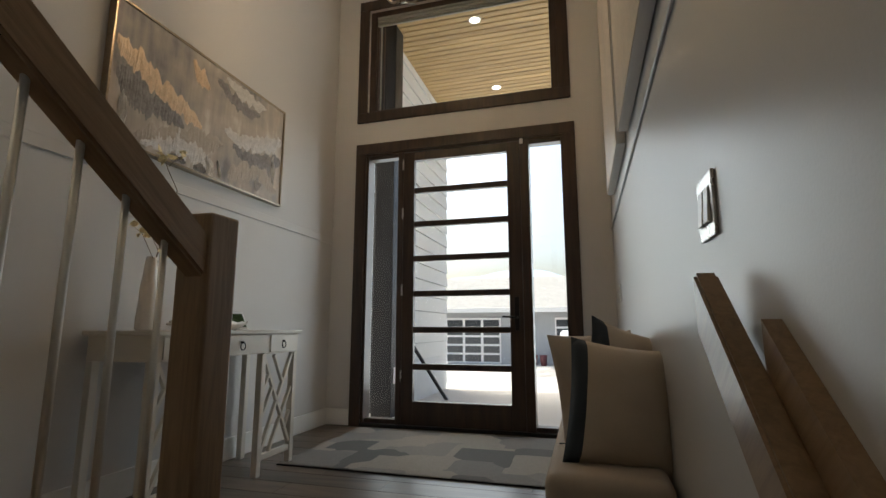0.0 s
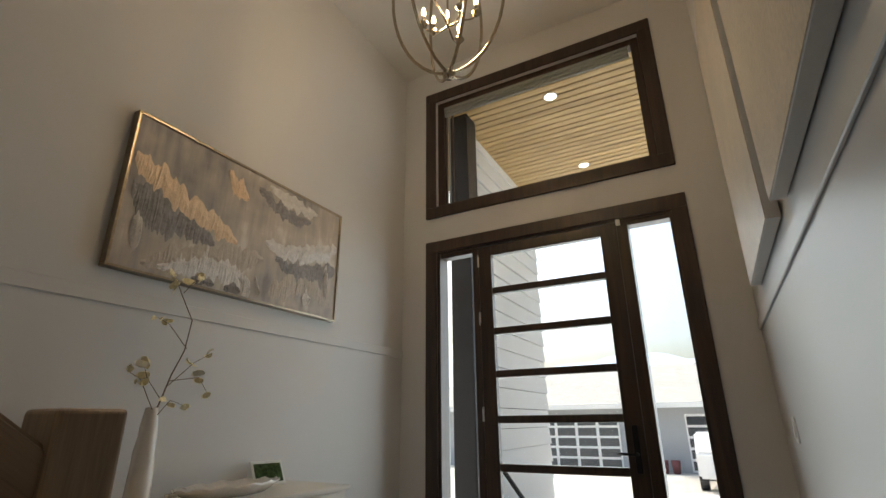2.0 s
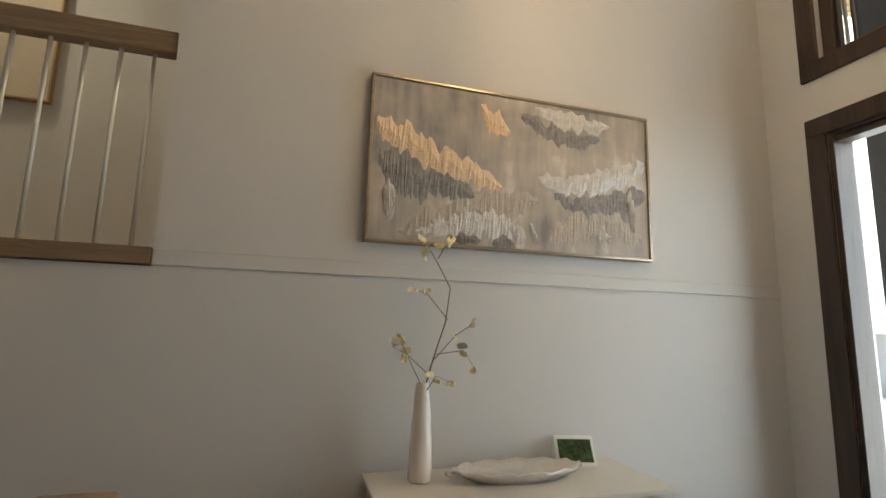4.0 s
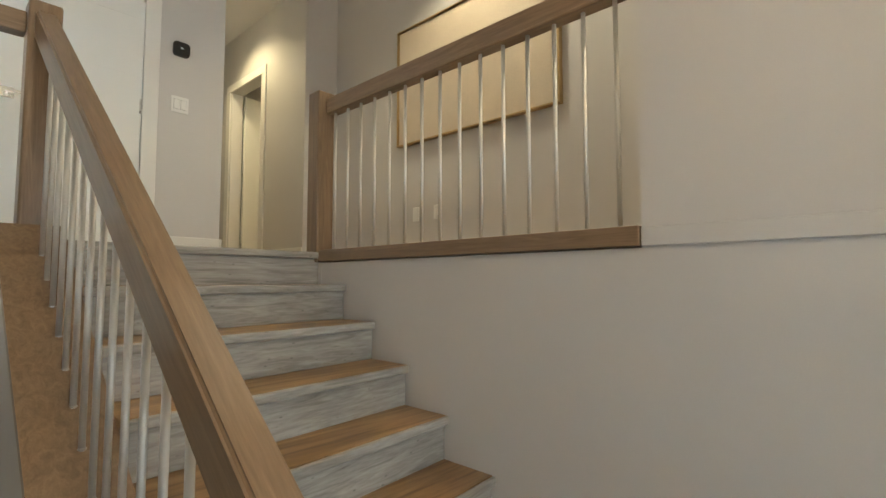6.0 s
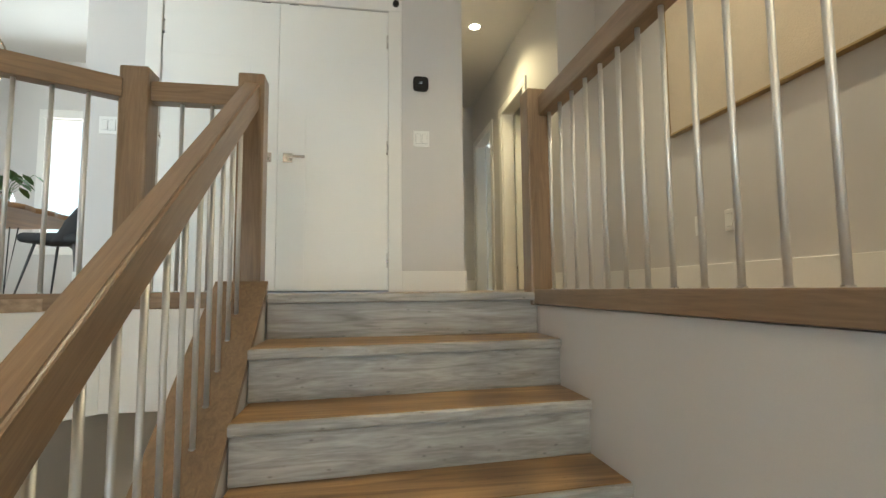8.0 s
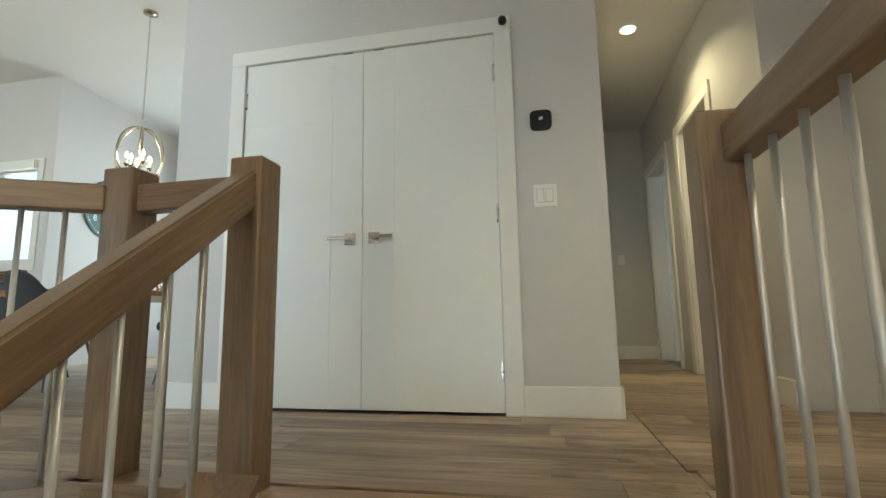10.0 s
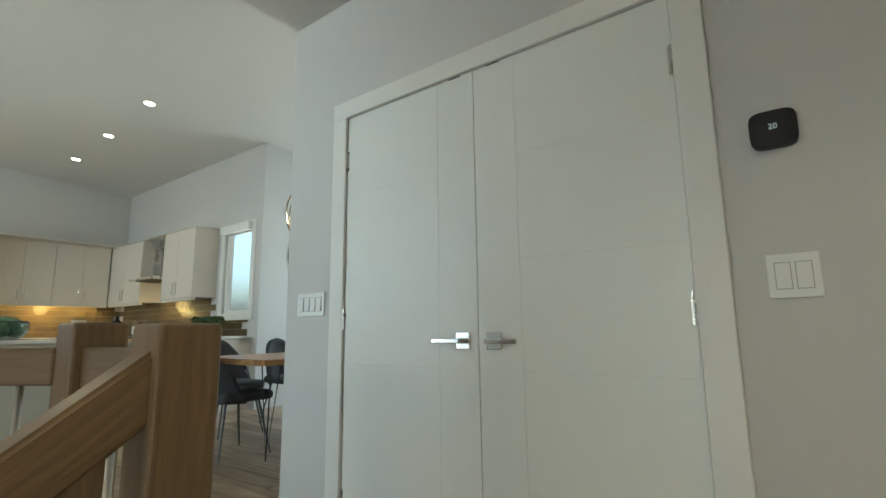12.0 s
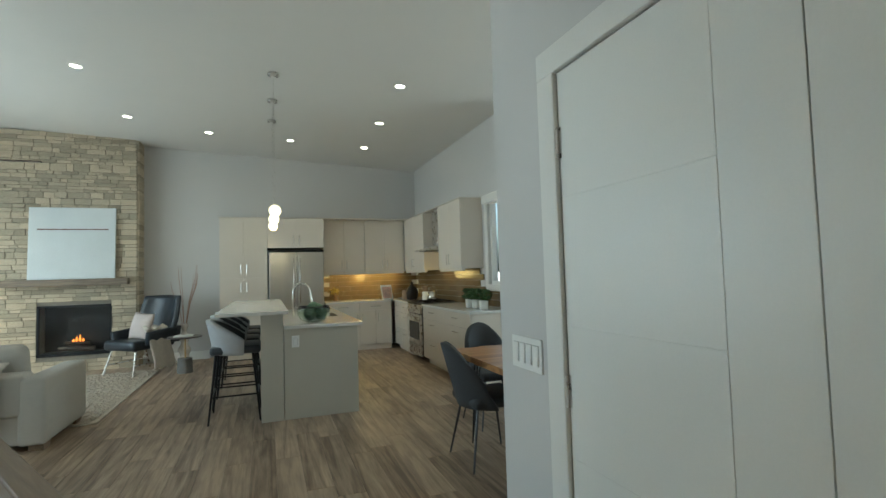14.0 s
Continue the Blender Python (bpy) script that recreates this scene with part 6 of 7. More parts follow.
st_ = thing("side_table", "round dark side table on a brass stem and concrete foot", "side table", place=(9.15, -4.07, 0))
part("tabletop", rod(bmesh.new(), (0, 0, 0.53), (0, 0, 0.55), 0.24, seg=36), shader("dark_table_wood", (0.07, 0.055, 0.05), 0.4, var=0.2), st_)
part("stem", rod(bmesh.new(), (0.03, 0, 0.2), (0.03, 0, 0.53), 0.012), GOLD, st_)
part("foot", rod(bmesh.new(), (0, 0, 0), (0, 0, 0.22), 0.11, 0.10, 24), shader("dark_concrete", (0.16, 0.155, 0.15), 0.8, var=0.2, scale=14, bump=0.3), st_)
bk = thing("open_book", "open book lying on the side table", "book", place=(9.15, -4.05, 0.55))
for s in (-1, 1):
    part("page_block", prism(bmesh.new(), [(0.0, 0.0), (s * 0.13, 0.0), (s * 0.13, 0.012), (s * 0.05, 0.024), (0.0, 0.015)], 0, -0.09, 0.09), PLATE, bk)
fv = thing("floor_vase", "tall white ribbed floor vase with dry reddish branches", "vase", place=(9.75, -3.98, 0))
part("body", lathe(bmesh.new(), [(0.10, 0)] + [(0.10 + 0.022 * math.sin(k * 1.05) - 0.003 * k, 0.03 + k * 0.033) for k in range(20)] + [(0.05, 0.70), (0.04, 0.70)], 24), PORCELAIN, fv, smooth=True)
REED = shader("dry_reed", (0.40, 0.26, 0.20), 0.8, var=0.3, scale=30)
rnd2 = random.Random(6)
for k in range(11):
    a, l = rnd2.uniform(0, 6.28), rnd2.uniform(0.75, 1.05)
    dx, dy = 0.2 * math.cos(a) * rnd2.random(), 0.2 * math.sin(a)
    part("branch", tube(bmesh.new(), [(0, 0, 0.5), (dx * 0.4, dy * 0.4, 0.75 + l * 0.3), (dx * 0.8, dy * 0.9, 0.65 + l * 0.8), (dx, dy, 0.6 + l * 1.05)], [0.005, 0.004, 0.004, 0.002], 5), REED, fv)

sf = thing("sofa", "oatmeal fabric sofa seen from its end, on low plinth feet", "sofa", place=(5.80, -3.50, 0))
part("base", box(bmesh.new(), 0.02, 0.95, 0.02, 2.2, 0.07, 0.36, 0.02, 2), SOFA, sf)
part("armrest", box(bmesh.new(), 0.0, 1.0, 0.0, 0.2, 0.06, 0.62, 0.035, 3), SOFA, sf, smooth=True)
part("backrest", box(bmesh.new(), 0.0, 0.22, 0.15, 2.25, 0.3, 0.66, 0.04, 3), SOFA, sf, smooth=True)
part("armrest", box(bmesh.new(), 0.0, 1.0, 2.08, 2.28, 0.06, 0.62, 0.035, 3), SOFA, sf, smooth=True)
for k in range(2):
    part("seat_cushion", box(bmesh.new(), 0.2, 0.98, 0.21 + k * 0.94, 1.13 + k * 0.94, 0.34, 0.48, 0.05, 4), SOFA, sf, smooth=True)
    c_ = part("back_cushion", box(bmesh.new(), -0.11, 0.11, 0.23 + k * 0.93, 1.14 + k * 0.93, -0.22, 0.22, 0.08, 5), SOFA, sf, smooth=True)
    c_.matrix_local = Matrix.Translation((0.3, 0, 0.66)) @ Matrix.Rotation(radians(-12), 4, "Y")
for x in (0.06, 0.8):
    part("foot", box(bmesh.new(), x, x + 0.15, 0.03, 0.14, 0, 0.07, 0.004), OAK_X, sf)
tb_ = thing("throw_blanket", "cream knitted throw over the sofa back", "blanket", place=(5.80, -3.22, 0))
part("cloth", shell(bmesh.new(), lambda u, v: (-0.03 + (0.32 * max(0, v - 0.45) if v > 0.45 else 0) - 0.0, 0.02 + 0.35 * u + 0.008 * math.sin(v * 8), 0.22 + 0.49 * min(1, v * 2.1) + 0.03 * math.sin(math.pi * max(0, v - 0.45))), 10, 16, 0.018), THROW, tb_, smooth=True)

SHAG = shader("ivory_shag", (0.50, 0.44, 0.36), 0.97, var=0.22, scale=26, fine=120, bump=1.0)
rg2 = thing("living_rug", "ivory and tan woven pile rug", "rug", place=(6.55, -3.66, 0))
part("woven_field", box(bmesh.new(), 0, 3.0, 0, 2.9, 0, 0.018, 0.006, 2), SHAG, rg2)
bm = bmesh.new()
rr = random.Random(3)
for k in range(1500):
    x, y = rr.uniform(0.03, 2.97), rr.uniform(0.03, 1.6)
    box(bm, x, x + 0.05, y, y + 0.025, 0.016, 0.026 + 0.008 * rr.random())
tagged(part("tuft_layer", bm, SHAG, rg2), kind="stuff")

# bar stools
STOOLF = shader("grey_upholstery", (0.42, 0.42, 0.43), 0.8, var=0.08, scale=14, fine=300, bump=0.3)
STOOLI = shader("charcoal_vinyl", (0.06, 0.065, 0.075), 0.4, var=0.1, scale=10)


def bar_stool(place):
    s = thing("bar_stool", "grey upholstered bar stool with slim black metal legs", "bar stool", "bar stools at the island", place)
    part("seat", box(bmesh.new(), -0.22, 0.22, -0.2, 0.22, 0.66, 0.74, 0.03, 3), STOOLI, s, smooth=True)
    part("shell", shell(bmesh.new(), lambda u, v: (0.27 * math.sin((u - 0.5) * 3.3) * (0.92 + 0.1 * v), -0.26 * math.cos((u - 0.5) * 3.3) * (0.85 + 0.25 * v) + 0.06, 0.66 + v * (0.34 - 0.20 * abs(2 * u - 1) ** 2)), 18, 8, 0.045), STOOLF, s, smooth=True)
    part("lining", shell(bmesh.new(), lambda u, v: (0.235 * math.sin((u - 0.5) * 3.2) * (0.92 + 0.1 * v), -0.225 * math.cos((u - 0.5) * 3.2) * (0.85 + 0.25 * v) + 0.06, 0.70 + v * (0.28 - 0.18 * abs(2 * u - 1) ** 2)), 18, 6, 0.02), STOOLI, s, smooth=True)
    for x in (-1, 1):
        for y in (-1, 1):
            part("leg", rod(bmesh.new(), (x * 0.16, y * 0.15, 0.67), (x * 0.22, y * 0.21, 0.0), 0.013, 0.008), BLACK, s)
    for a, b in (((-1, -1), (1, -1)), ((-1, 1), (1, 1)), ((-1, -1), (-1, 1)), ((1, -1), (1, 1))):
        part("footrest", rod(bmesh.new(), (a[0] * 0.2, a[1] * 0.19, 0.26), (b[0] * 0.2, b[1] * 0.19, 0.26), 0.008), BLACK, s)
    return s


s0 = bar_stool((6.22, -4.95, 0))
s0.scale = (1.12, 1.12, 1.0)
s0.rotation_euler = (0, 0, math.pi)
for x in (6.83, 7.41, 7.99):
    copy_thing(s0, pose(x, -4.93, 0, 0, 0, 180))

# ---- dining ----
ACACIA = wood("acacia_top", (0.20, 0.085, 0.03), (0.48, 0.26, 0.10), 1, 0.3, 10)
dt = thing("dining_table", "live edge acacia dining table on black hairpin legs", "dining table", place=(4.08, -7.7, 0))
bm = bmesh.new()
top_pts = [(-0.52 + 0.02 * math.sin(k * 1.7), -1.0 + k * 0.1) for k in range(21)] + [(0.53 + 0.02 * math.sin(k * 2.1 + 1), 1.0 - k * 0.1) for k in range(21)]
prism(bm, top_pts, 2, 0.715, 0.76)
part("tabletop", bm, ACACIA, dt)
for x in (-0.4, 0.4):
    for y in (-0.88, 0.88):
        sx, sy = (1 if x > 0 else -1), (1 if y > 0 else -1)
        hp = bmesh.new()
        tube(hp, [(x - sx * 0.1, y, 0.715), (x, y, 0.012), (x, y - sy * 0.1, 0.715)], 0.006, 7)
        tube(hp, [(x - sx * 0.05, y - sy * 0.05, 0.715), (x, y, 0.012)], 0.006, 7)
        part("hairpin_leg", hp, BLACK, dt)

CHAIR_LEG = shader("gunmetal", (0.10, 0.10, 0.105), 0.35, 0.9, var=0.08)
CHAIRF = shader("charcoal_fabric", (0.045, 0.047, 0.052), 0.75, var=0.12, scale=14, fine=320, bump=0.3)


def dining_chair(place):
    s = thing("dining_chair", "charcoal upholstered dining chair with slim metal legs", "dining chair", "chairs round the dining table", place)
    part("seat", box(bmesh.new(), -0.23, 0.23, -0.2, 0.24, 0.42, 0.50, 0.035, 3), CHAIRF, s, smooth=True)
    part("backrest", shell(bmesh.new(), lambda u, v: (0.25 * math.sin((u - 0.5) * 2.6) * (1.0 - 0.18 * v * v), -0.25 * math.cos((u - 0.5) * 2.6) * (1 + 0.0 * v) - 0.13 * v + 0.05, 0.42 + v * (0.47 - 0.26 * abs(2 * u - 1) ** 2.2)), 18, 10, 0.04), CHAIRF, s, smooth=True)
    for x in (-1, 1):
        for y in (-1, 1):
            part("leg", rod(bmesh.new(), (x * 0.15, y * 0.14, 0.43), (x * 0.23, y * 0.22, 0.0), 0.011, 0.007), CHAIR_LEG, s)
    return s


dc = dining_chair((4.16, -6.81, 0))
dc.rotation_euler = (0, 0, math.pi)
for x, y, a in ((4.95, -7.25, 90), (4.95, -7.95, 90), (3.22, -7.3, -90), (3.22, -8.0, -90)):
    copy_thing(dc, pose(x, y, 0, 0, 0, a))
pl = thing("table_plant", "leafy green plant in a clear vase on the dining table", "plant", place=(3.95, -7.7, 0.76))
part("vase", lathe(bmesh.new(), [(0.05, 0), (0.07, 0.02), (0.06, 0.14), (0.04, 0.17), (0.036, 0.17), (0.055, 0.13), (0.05, 0.01)], 18), CLEAR, pl, smooth=True)
rr = random.Random(9)
for k in range(14):
    a, l, hh = rr.uniform(0, 6.28), rr.uniform(0.1, 0.22), rr.uniform(0.22, 0.42)
    tip = Vector((l * math.cos(a), l * math.sin(a), hh))
    lb = tube(bmesh.new(), [(0, 0, 0.05), (tip.x * 0.3, tip.y * 0.3, hh * 0.7), tuple(tip)], 0.003, 5)
    m = Matrix.Translation(tip) @ Matrix.Rotation(a, 4, "Z") @ Matrix.Rotation(0.6, 4, "Y")
    lb.faces.new([lb.verts.new(m @ Vector(p)) for p in ((-0.02, 0, 0), (0.03, -0.04, 0.008), (0.09, -0.03, 0), (0.13, 0, -0.01), (0.09, 0.03, 0), (0.03, 0.04, 0.008))])
    part("leaf", lb, GREEN, pl)
chandelier("polished nickel orb chandelier with candle bulbs above the table", (4.1, -7.45, ceil_z(-7.45)), 1.22, 0.22, NICKEL, 6, 1.28)

ck_ = thing("wall_clock", "large round teal wall clock with white numerals", "clock", place=(6.05, -9.02, 2.0))
ck_.rotation_euler = (math.pi / 2, 0, -math.pi / 2)
TEAL = shader("distressed_teal", (0.10, 0.17, 0.175), 0.7, var=0.15, scale=14, fine=80)
part("dial", lathe(bmesh.new(), [(0.0, 0.0), (0.40, 0.0), (0.41, 0.012), (0.40, 0.025), (0.0, 0.025)], 48), TEAL, ck_)
for k in range(1, 13):
    a = math.pi / 2 - k * math.pi / 6
    lettering(str(k), 0.11, PLATE, ck_, Matrix.Translation((0.28 * math.cos(a), 0.28 * math.sin(a), 0.026)), "numeral")
dots = bmesh.new()
for k in range(60):
    a = k * math.pi / 30
    rod(dots, (0.37 * math.cos(a), 0.37 * math.sin(a), 0.0255), (0.37 * math.cos(a), 0.37 * math.sin(a), 0.027), 0.006 if k % 5 else 0.011, seg=8)
part("minute_dots", dots, PLATE, ck_)
for l, a in ((0.17, 1.0), (0.25, 2.6)):
    hb = box(bmesh.new(), -0.006, 0.006, -0.03, l, 0.028, 0.031)
    o = part("clock_hand", hb, PLATE, ck_)
    o.matrix_local = Matrix.Rotation(a, 4, "Z")

cf = thing("ceiling_fan", "dark wooden ceiling fan hanging on a rod", "ceiling fan", place=(6.6, -2.35, 2.62))
part("rod", rod(bmesh.new(), (0, 0, 0), (0, 0, ceil_z(-2.35) - 2.62), 0.012), STEEL, cf)
part("motor", lathe(bmesh.new(), [(0.03, -0.08), (0.1, -0.06), (0.11, 0.02), (0.05, 0.06), (0.02, 0.07)], 24), STEEL, cf, smooth=True)
for k in range(3):
    o = part("blade", box(bmesh.new(), 0.1, 0.80, -0.06, 0.06, -0.006, 0.006, 0.003), wood("walnut_blade", (0.04, 0.025, 0.016), (0.10, 0.06, 0.04), 0), cf)
    o.matrix_local = Matrix.Rotation(radians(270 + 120 * k), 4, "Z") @ Matrix.Rotation(0.15, 4, "X")

settle(built)

# ---- lower hall ----
ch_ = thing("hanging_coat", "black jacket hanging on a wall hook", "coat", place=(1.97, -8.98, -1.32))
bm = bmesh.new()
n = 20
prof = [(0.04, 0.0), (0.09, -0.04), (0.15, -0.12), (0.17, -0.38), (0.205, -0.66), (0.195, -0.68)]
rings = []
for r_, z_ in prof:
    rings.append([bm.verts.new((r_ * math.cos(t) * (1 + 0.08 * math.sin(5 * t + z_ * 9)), 0.09 + min(r_, 0.09) * math.sin(t) * (1 + 0.2 * math.sin(4 * t)), z_ + (0.03 * math.sin(3 * t) if z_ < -0.5 else 0))) for t in [2 * math.pi * k / n for k in range(n)]])
for a, b in zip(rings, rings[1:]):
    for k in range(n):
        bm.faces.new((a[k], a[(k + 1) % n], b[(k + 1) % n], b[k]))
bm.faces.new(rings[0]), bm.faces.new(rings[-1])
bmesh.ops.recalc_face_normals(bm, faces=bm.faces)
part("jacket", bm, shader("black_cloth", (0.014, 0.014, 0.018), 0.85, var=0.3, scale=8, fine=200, bump=0.4), ch_, smooth=True)
part("hook", rod(bmesh.new(), (0, 0, 0.02), (0, 0.08, 0.03), 0.012), BLACK, ch_)
lbn = thing("mudroom_bench", "plain wooden mudroom bench with cushions on it", "bench", place=(1.55, -8.75, LOWER))
part("seat", box(bmesh.new(), -0.75, 0.85, -0.24, 0.22, 0.42, 0.46, 0.006), OAK_X, lbn)
for x in (-0.7, 0.76):
    part("leg", box(bmesh.new(), x, x + 0.05, -0.22, 0.2, 0, 0.42, 0.004), OAK_Z, lbn)
cushion("cushion", "beige cushion on the mudroom bench", (1.95, -8.8, LOWER + 0.46), (-12, 4, 0), 0.44, 0.4, 0.15, LINEN)
cushion("cushion", "black cushion on the mudroom bench", (1.62, -8.78, LOWER + 0.46), (-12, -8, 0), 0.42, 0.46, 0.15, NAVY)
db = thing("hall_stand", "tall black post of a hall stand", "hall stand", place=(1.36, -8.9, LOWER))
part("post", box(bmesh.new(), -0.04, 0.04, -0.04, 0.04, 0, 1.7, 0.004), BLACK, db)
spot(1.6, -6.0, -0.458, watts=0)
# unseen fixture, added out of sight to light the lower hall
spot(1.15, -7.7, -0.458, watts=40)

# ---- outside the entry ----
GROUND = -2.42
CONCRETE = shader("pale_concrete", (0.56, 0.54, 0.51), 0.9, var=0.08, scale=0.8, fine=30, bump=0.2)
gm = bmesh.new()
bmesh.ops.create_grid(gm, x_segments=1, y_segments=1, size=2500)
gr_ = part("ground", gm, CONCRETE)
gr_.location = (0, 0, GROUND - 0.6)
structure(gr_, "pale bright concrete driveway and ground", "ground")
structure(block("driveway", -14, 16, 3.4, 60, GROUND - 0.6, GROUND, CONCRETE, bevel=0.01), "bright concrete driveway", "pavement")
structure(block("porch_slab", -0.6, 5.2, 0.2, 3.4, GROUND - 0.6, FOYER - 0.02, CONCRETE, bevel=0.01), "concrete porch slab", "pavement")
CEDAR = wood("pale_cedar", (0.36, 0.245, 0.105), (0.58, 0.42, 0.195), 0, 0.5, 8)
bm = bmesh.new()
for k in range(34):
    box(bm, -0.6, 5.2, 0.21 + k * 0.095, 0.21 + k * 0.095 + 0.082, 2.50, 2.52, 0.005)
structure(part("ceiling_porch_boards", bm, CEDAR), "cedar board porch soffit", "ceiling")
structure(block("roof_porch", -0.6, 5.2, 0.2, 3.45, 2.515, 2.75, BLACK, bevel=0), "dark porch roof", "ceiling")
for x, y in ((1.27, 0.67), (1.235, 2.23)):
    spot(x, y, 2.499, watts=6)
SIDING = shader("white_lap_siding", (0.62, 0.63, 0.63), 0.6, var=0.04, scale=3, fine=80)
sd = structure(new("wall_siding"), "white lap siding of the projecting garage wall", "wall")
for k in range(25):
    zz = GROUND + k * 0.2
    part("siding_board", prism(bmesh.new(), [(0.27, zz), (0.305, zz), (0.285, zz + 0.193), (0.27, zz + 0.193)], 1, 0.75, 3.0), SIDING, sd)
part("backing", box(bmesh.new(), 0.1, 0.272, 0.72, 2.98, GROUND, 2.5), BLACK, sd)
pp_ = thing("porch_post", "dark timber porch post beside the entry", "post", place=(0.33, 0.6, FOYER - 0.02))
part("post", box(bmesh.new(), -0.12, 0.09, -0.10, 0.12, 0, 4.2, 0.006), BLACK, pp_)
part("outlet_box", box(bmesh.new(), 0.092, 0.1, -0.05, 0.01, 0.32, 0.48, 0.003), PLATE, pp_)
dp = thing("downpipe", "black sloping pipe against the siding", "pipe")
part("pipe", rod(bmesh.new(), (0.34, 1.2, -0.95), (0.62, 1.9, -1.75), 0.022), BLACK, dp)

# neighbour's house across the drive
nb = thing("neighbour_house", "low grey garage house with hipped shingle roof across the drive", "house", place=(0.0, 18.0, GROUND))
STUCCO = shader("grey_stucco", (0.40, 0.41, 0.42), 0.9, var=0.06, scale=2, fine=60, bump=0.3)
ROOFM = shader("grey_shingle", (0.40, 0.39, 0.37), 0.9, var=0.2, scale=4, fine=30, bump=0.5)
part("wall", box(bmesh.new(), -12, 9, 0, 8, 0, 2.5), STUCCO, nb)
bm = bmesh.new()
v = [bm.verts.new(p) for p in ((-12.6, -0.6, 2.45), (9.6, -0.6, 2.45), (9.6, 8.6, 2.45), (-12.6, 8.6, 2.45), (-8.5, 4, 4.3), (3.0, 4, 4.3))]
for f in ((0, 1, 5, 4), (1, 2, 5), (2, 3, 4, 5), (3, 0, 4), (0, 3, 2, 1)):
    bm.faces.new([v[i] for i in f])
bmesh.ops.recalc_face_normals(bm, faces=bm.faces)
part("roof", bm, ROOFM, nb)
part("fascia", box(bmesh.new(), -12.6, 9.6, -0.66, -0.6, 2.28, 2.47), PLATE, nb)
DARKGL = shader("dark_glass", (0.06, 0.065, 0.07), 0.08, var=0.2, scale=2)
for gx, gw in ((-6.5, 5.1), (1.0, 2.6)):
    gd = part("garage_door", box(bmesh.new(), gx, gx + gw, -0.06, 0.0, 0.02, 2.05), PLATE, nb)
    cols = 6 if gw > 3 else 3
    w = gw / cols
    for r in range(5):
        for c2 in range(cols):
            part("pane", box(bmesh.new(), gx + c2 * w + 0.06, gx + (c2 + 1) * w - 0.06, -0.07, -0.06, 0.1 + r * 0.39, 0.1 + r * 0.39 + 0.30), DARKGL, gd)
for x in (0.1, 0.5):
    p = thing("planter", "small dark red garden pot by the garage", "planter", place=(x, 17.5, GROUND))
    part("pot", lathe(bmesh.new(), [(0.12, 0), (0.16, 0.45), (0.14, 0.45), (0.1, 0.4)], 14), shader("dark_red_pot", (0.16, 0.05, 0.05), 0.6), p, smooth=True)
car = thing("parked_car", "white estate car parked before the garage", "car", place=(2.3, 14.6, GROUND))
CARW = shader("white_car_paint", (0.78, 0.78, 0.78), 0.2, var=0.01, coat=0.6)
bm = bmesh.new()
prism(bm, [(-2.2, 0.35), (2.3, 0.35), (2.35, 0.75), (1.3, 0.95), (0.6, 1.5), (-1.6, 1.52), (-2.25, 1.0)], 0, -0.85, 0.85)
bmesh.ops.bevel(bm, geom=bm.edges[:], offset=0.06, segments=2, affect="EDGES")
part("body", bm, CARW, car)
part("side_glass", prism(bmesh.new(), [(-1.9, 1.0), (1.0, 1.0), (0.5, 1.42), (-1.55, 1.44)], 0, -0.87, -0.85), DARKGL, car)
for y in (-1.4, 1.4):
    w_ = part("wheel", rod(bmesh.new(), (-0.88, y, 0.33), (-0.66, y, 0.33), 0.33, seg=24), BLACK_PLASTIC, car)
    part("rim", rod(bmesh.new(), (-0.895, y, 0.33), (-0.88, y, 0.33), 0.21, seg=16), STEEL, w_)

# distant hills; their haze is painted on as a self-lit pale blue
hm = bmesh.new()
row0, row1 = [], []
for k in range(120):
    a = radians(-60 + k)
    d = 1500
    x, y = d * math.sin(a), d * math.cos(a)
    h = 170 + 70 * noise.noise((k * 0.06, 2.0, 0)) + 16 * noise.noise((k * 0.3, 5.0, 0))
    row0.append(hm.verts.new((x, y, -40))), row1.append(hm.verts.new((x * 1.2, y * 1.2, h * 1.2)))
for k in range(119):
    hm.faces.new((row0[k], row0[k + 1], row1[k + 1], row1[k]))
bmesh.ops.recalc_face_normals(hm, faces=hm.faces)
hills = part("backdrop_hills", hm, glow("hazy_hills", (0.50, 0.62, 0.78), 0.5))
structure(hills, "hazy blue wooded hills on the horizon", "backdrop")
bk_ = bmesh.new()
box(bk_, -4, 16, -40.0, -39.6, -3, 1.0)
structure(part("retaining_wall", bk_, shader("pale_rock", (0.58, 0.55, 0.50), 0.9, var=0.4, scale=1.5, fine=12, bump=1.0)), "pale rock retaining wall behind the house", "wall")

# ---- floor planks ----
PLANK_L, PLANK_W = 1.22, 0.18


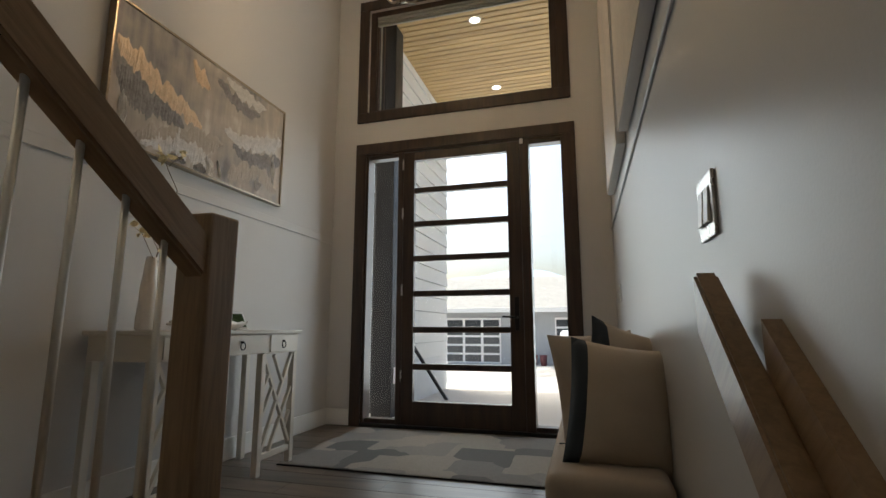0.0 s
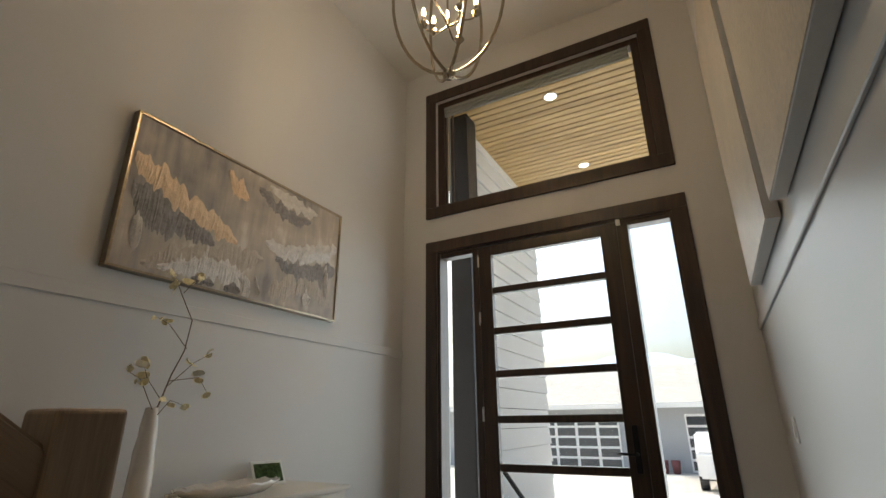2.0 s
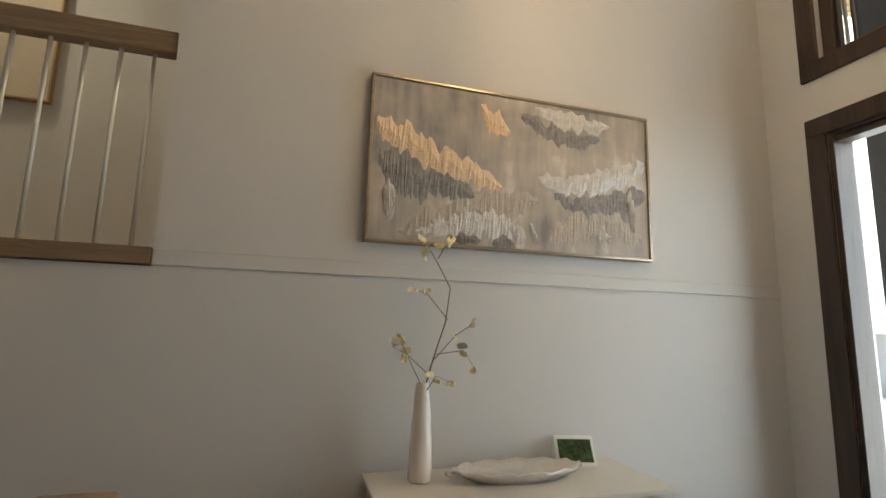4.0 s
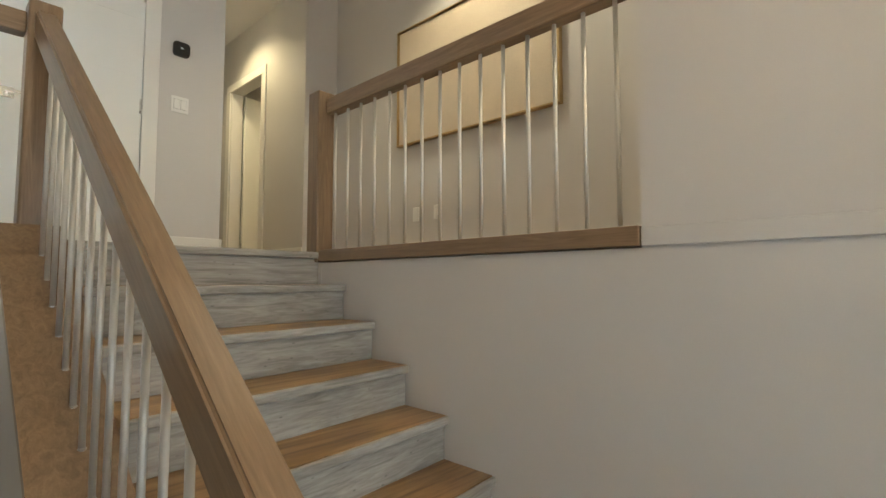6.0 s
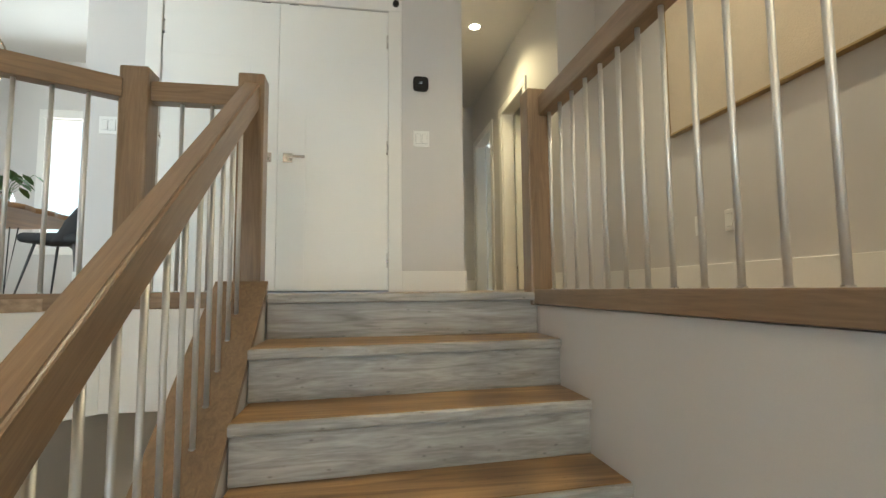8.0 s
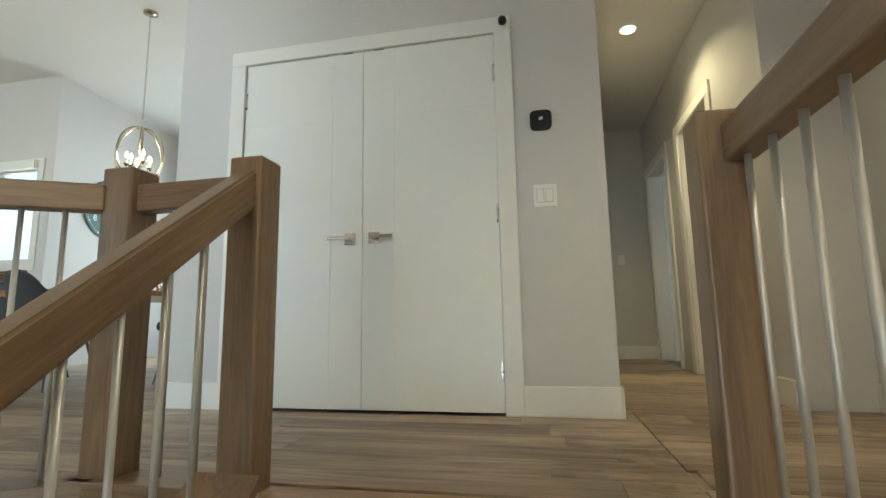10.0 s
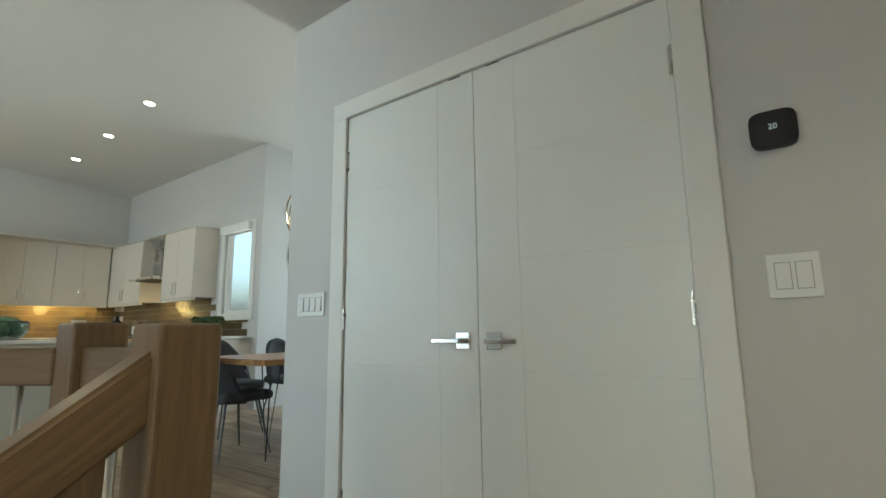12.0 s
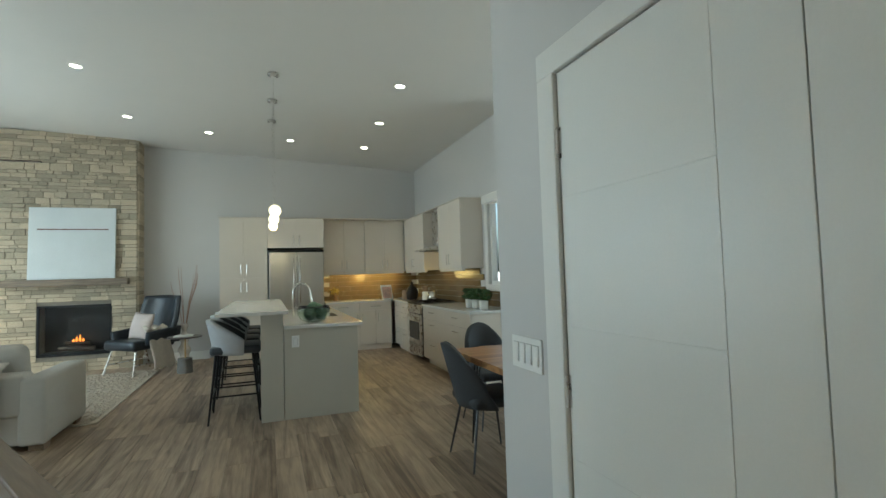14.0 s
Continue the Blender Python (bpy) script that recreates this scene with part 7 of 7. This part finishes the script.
def plank_mesh(length, mat):
    bm = bmesh.new()
    a, b, c = length / 2 - 0.0008, PLANK_W / 2 - 0.0008, 0.0016
    lo = [bm.verts.new(p) for p in ((-a, -b, -0.008), (a, -b, -0.008), (a, b, -0.008), (-a, b, -0.008))]
    md = [bm.verts.new(p) for p in ((-a, -b, -c), (a, -b, -c), (a, b, -c), (-a, b, -c))]
    hi = [bm.verts.new(p) for p in ((-a + c, -b + c, 0), (a - c, -b + c, 0), (a - c, b - c, 0), (-a + c, b - c, 0))]
    for r0, r1 in ((lo, md), (md, hi)):
        for i in range(4):
            bm.faces.new((r0[i], r0[(i + 1) % 4], r1[(i + 1) % 4], r1[i]))
    bm.faces.new(hi)
    me = bpy.data.meshes.new("plank")
    bm.to_mesh(me)
    bm.free()
    me.materials.append(mat)
    return me


def lay_planks(floor, regions, z, mat, seed, limit):
    rnd = random.Random(seed)
    me = plank_mesh(PLANK_L, mat)
    singles, rest = [], bmesh.new()
    for x0, x1, y0, y1, near in regions:
        rows = math.ceil((y1 - y0) / PLANK_W)
        for r in range(rows):
            yc = y0 + (r + 0.5) * PLANK_W
            if yc > y1:
                continue
            x = x0 - rnd.uniform(0.0, PLANK_L * 0.9)
            while x < x1 - 0.02:
                a, b = max(x, x0), min(x + PLANK_L, x1)
                if b - a > 0.04:
                    if near and len(singles) < limit:
                        o = new("plank", me)
                        o.parent = floor
                        o.matrix_local = Matrix.Translation(((a + b) / 2, yc, z)) @ Matrix.Diagonal(((b - a) / PLANK_L, 1, 1, 1))
                        singles.append(o)
                    else:
                        box(rest, a + 0.0008, b - 0.0008, yc - PLANK_W / 2 + 0.0008, yc + PLANK_W / 2 - 0.0008, z - 0.007, z)
                x += PLANK_L
    if rest.verts:
        o = part("planks", rest, mat, floor)
        tagged(o, kind="stuff")
    else:
        rest.free()


upper = bpy.data.objects["floor_upper"]
lay_planks(upper, [(0.01, 2.6, -6.29, -5.2, True), (2.6, 10.55, -8.35, -3.67, True), (2.67, 10.55, -3.67, -0.07, False), (2.6, 6.1, -10.65, -8.35, False)], 0.0, PLANK, 5, 295)
lay_planks(bpy.data.objects["floor_hall"], [(-0.79, 0.07, -9.84, -6.6, True), (-1.14, 0.005, -6.6, -5.16, True), (-1.13, -0.14, -5.2, 0.05, False)], 0.0, PLANK, 6, 200)
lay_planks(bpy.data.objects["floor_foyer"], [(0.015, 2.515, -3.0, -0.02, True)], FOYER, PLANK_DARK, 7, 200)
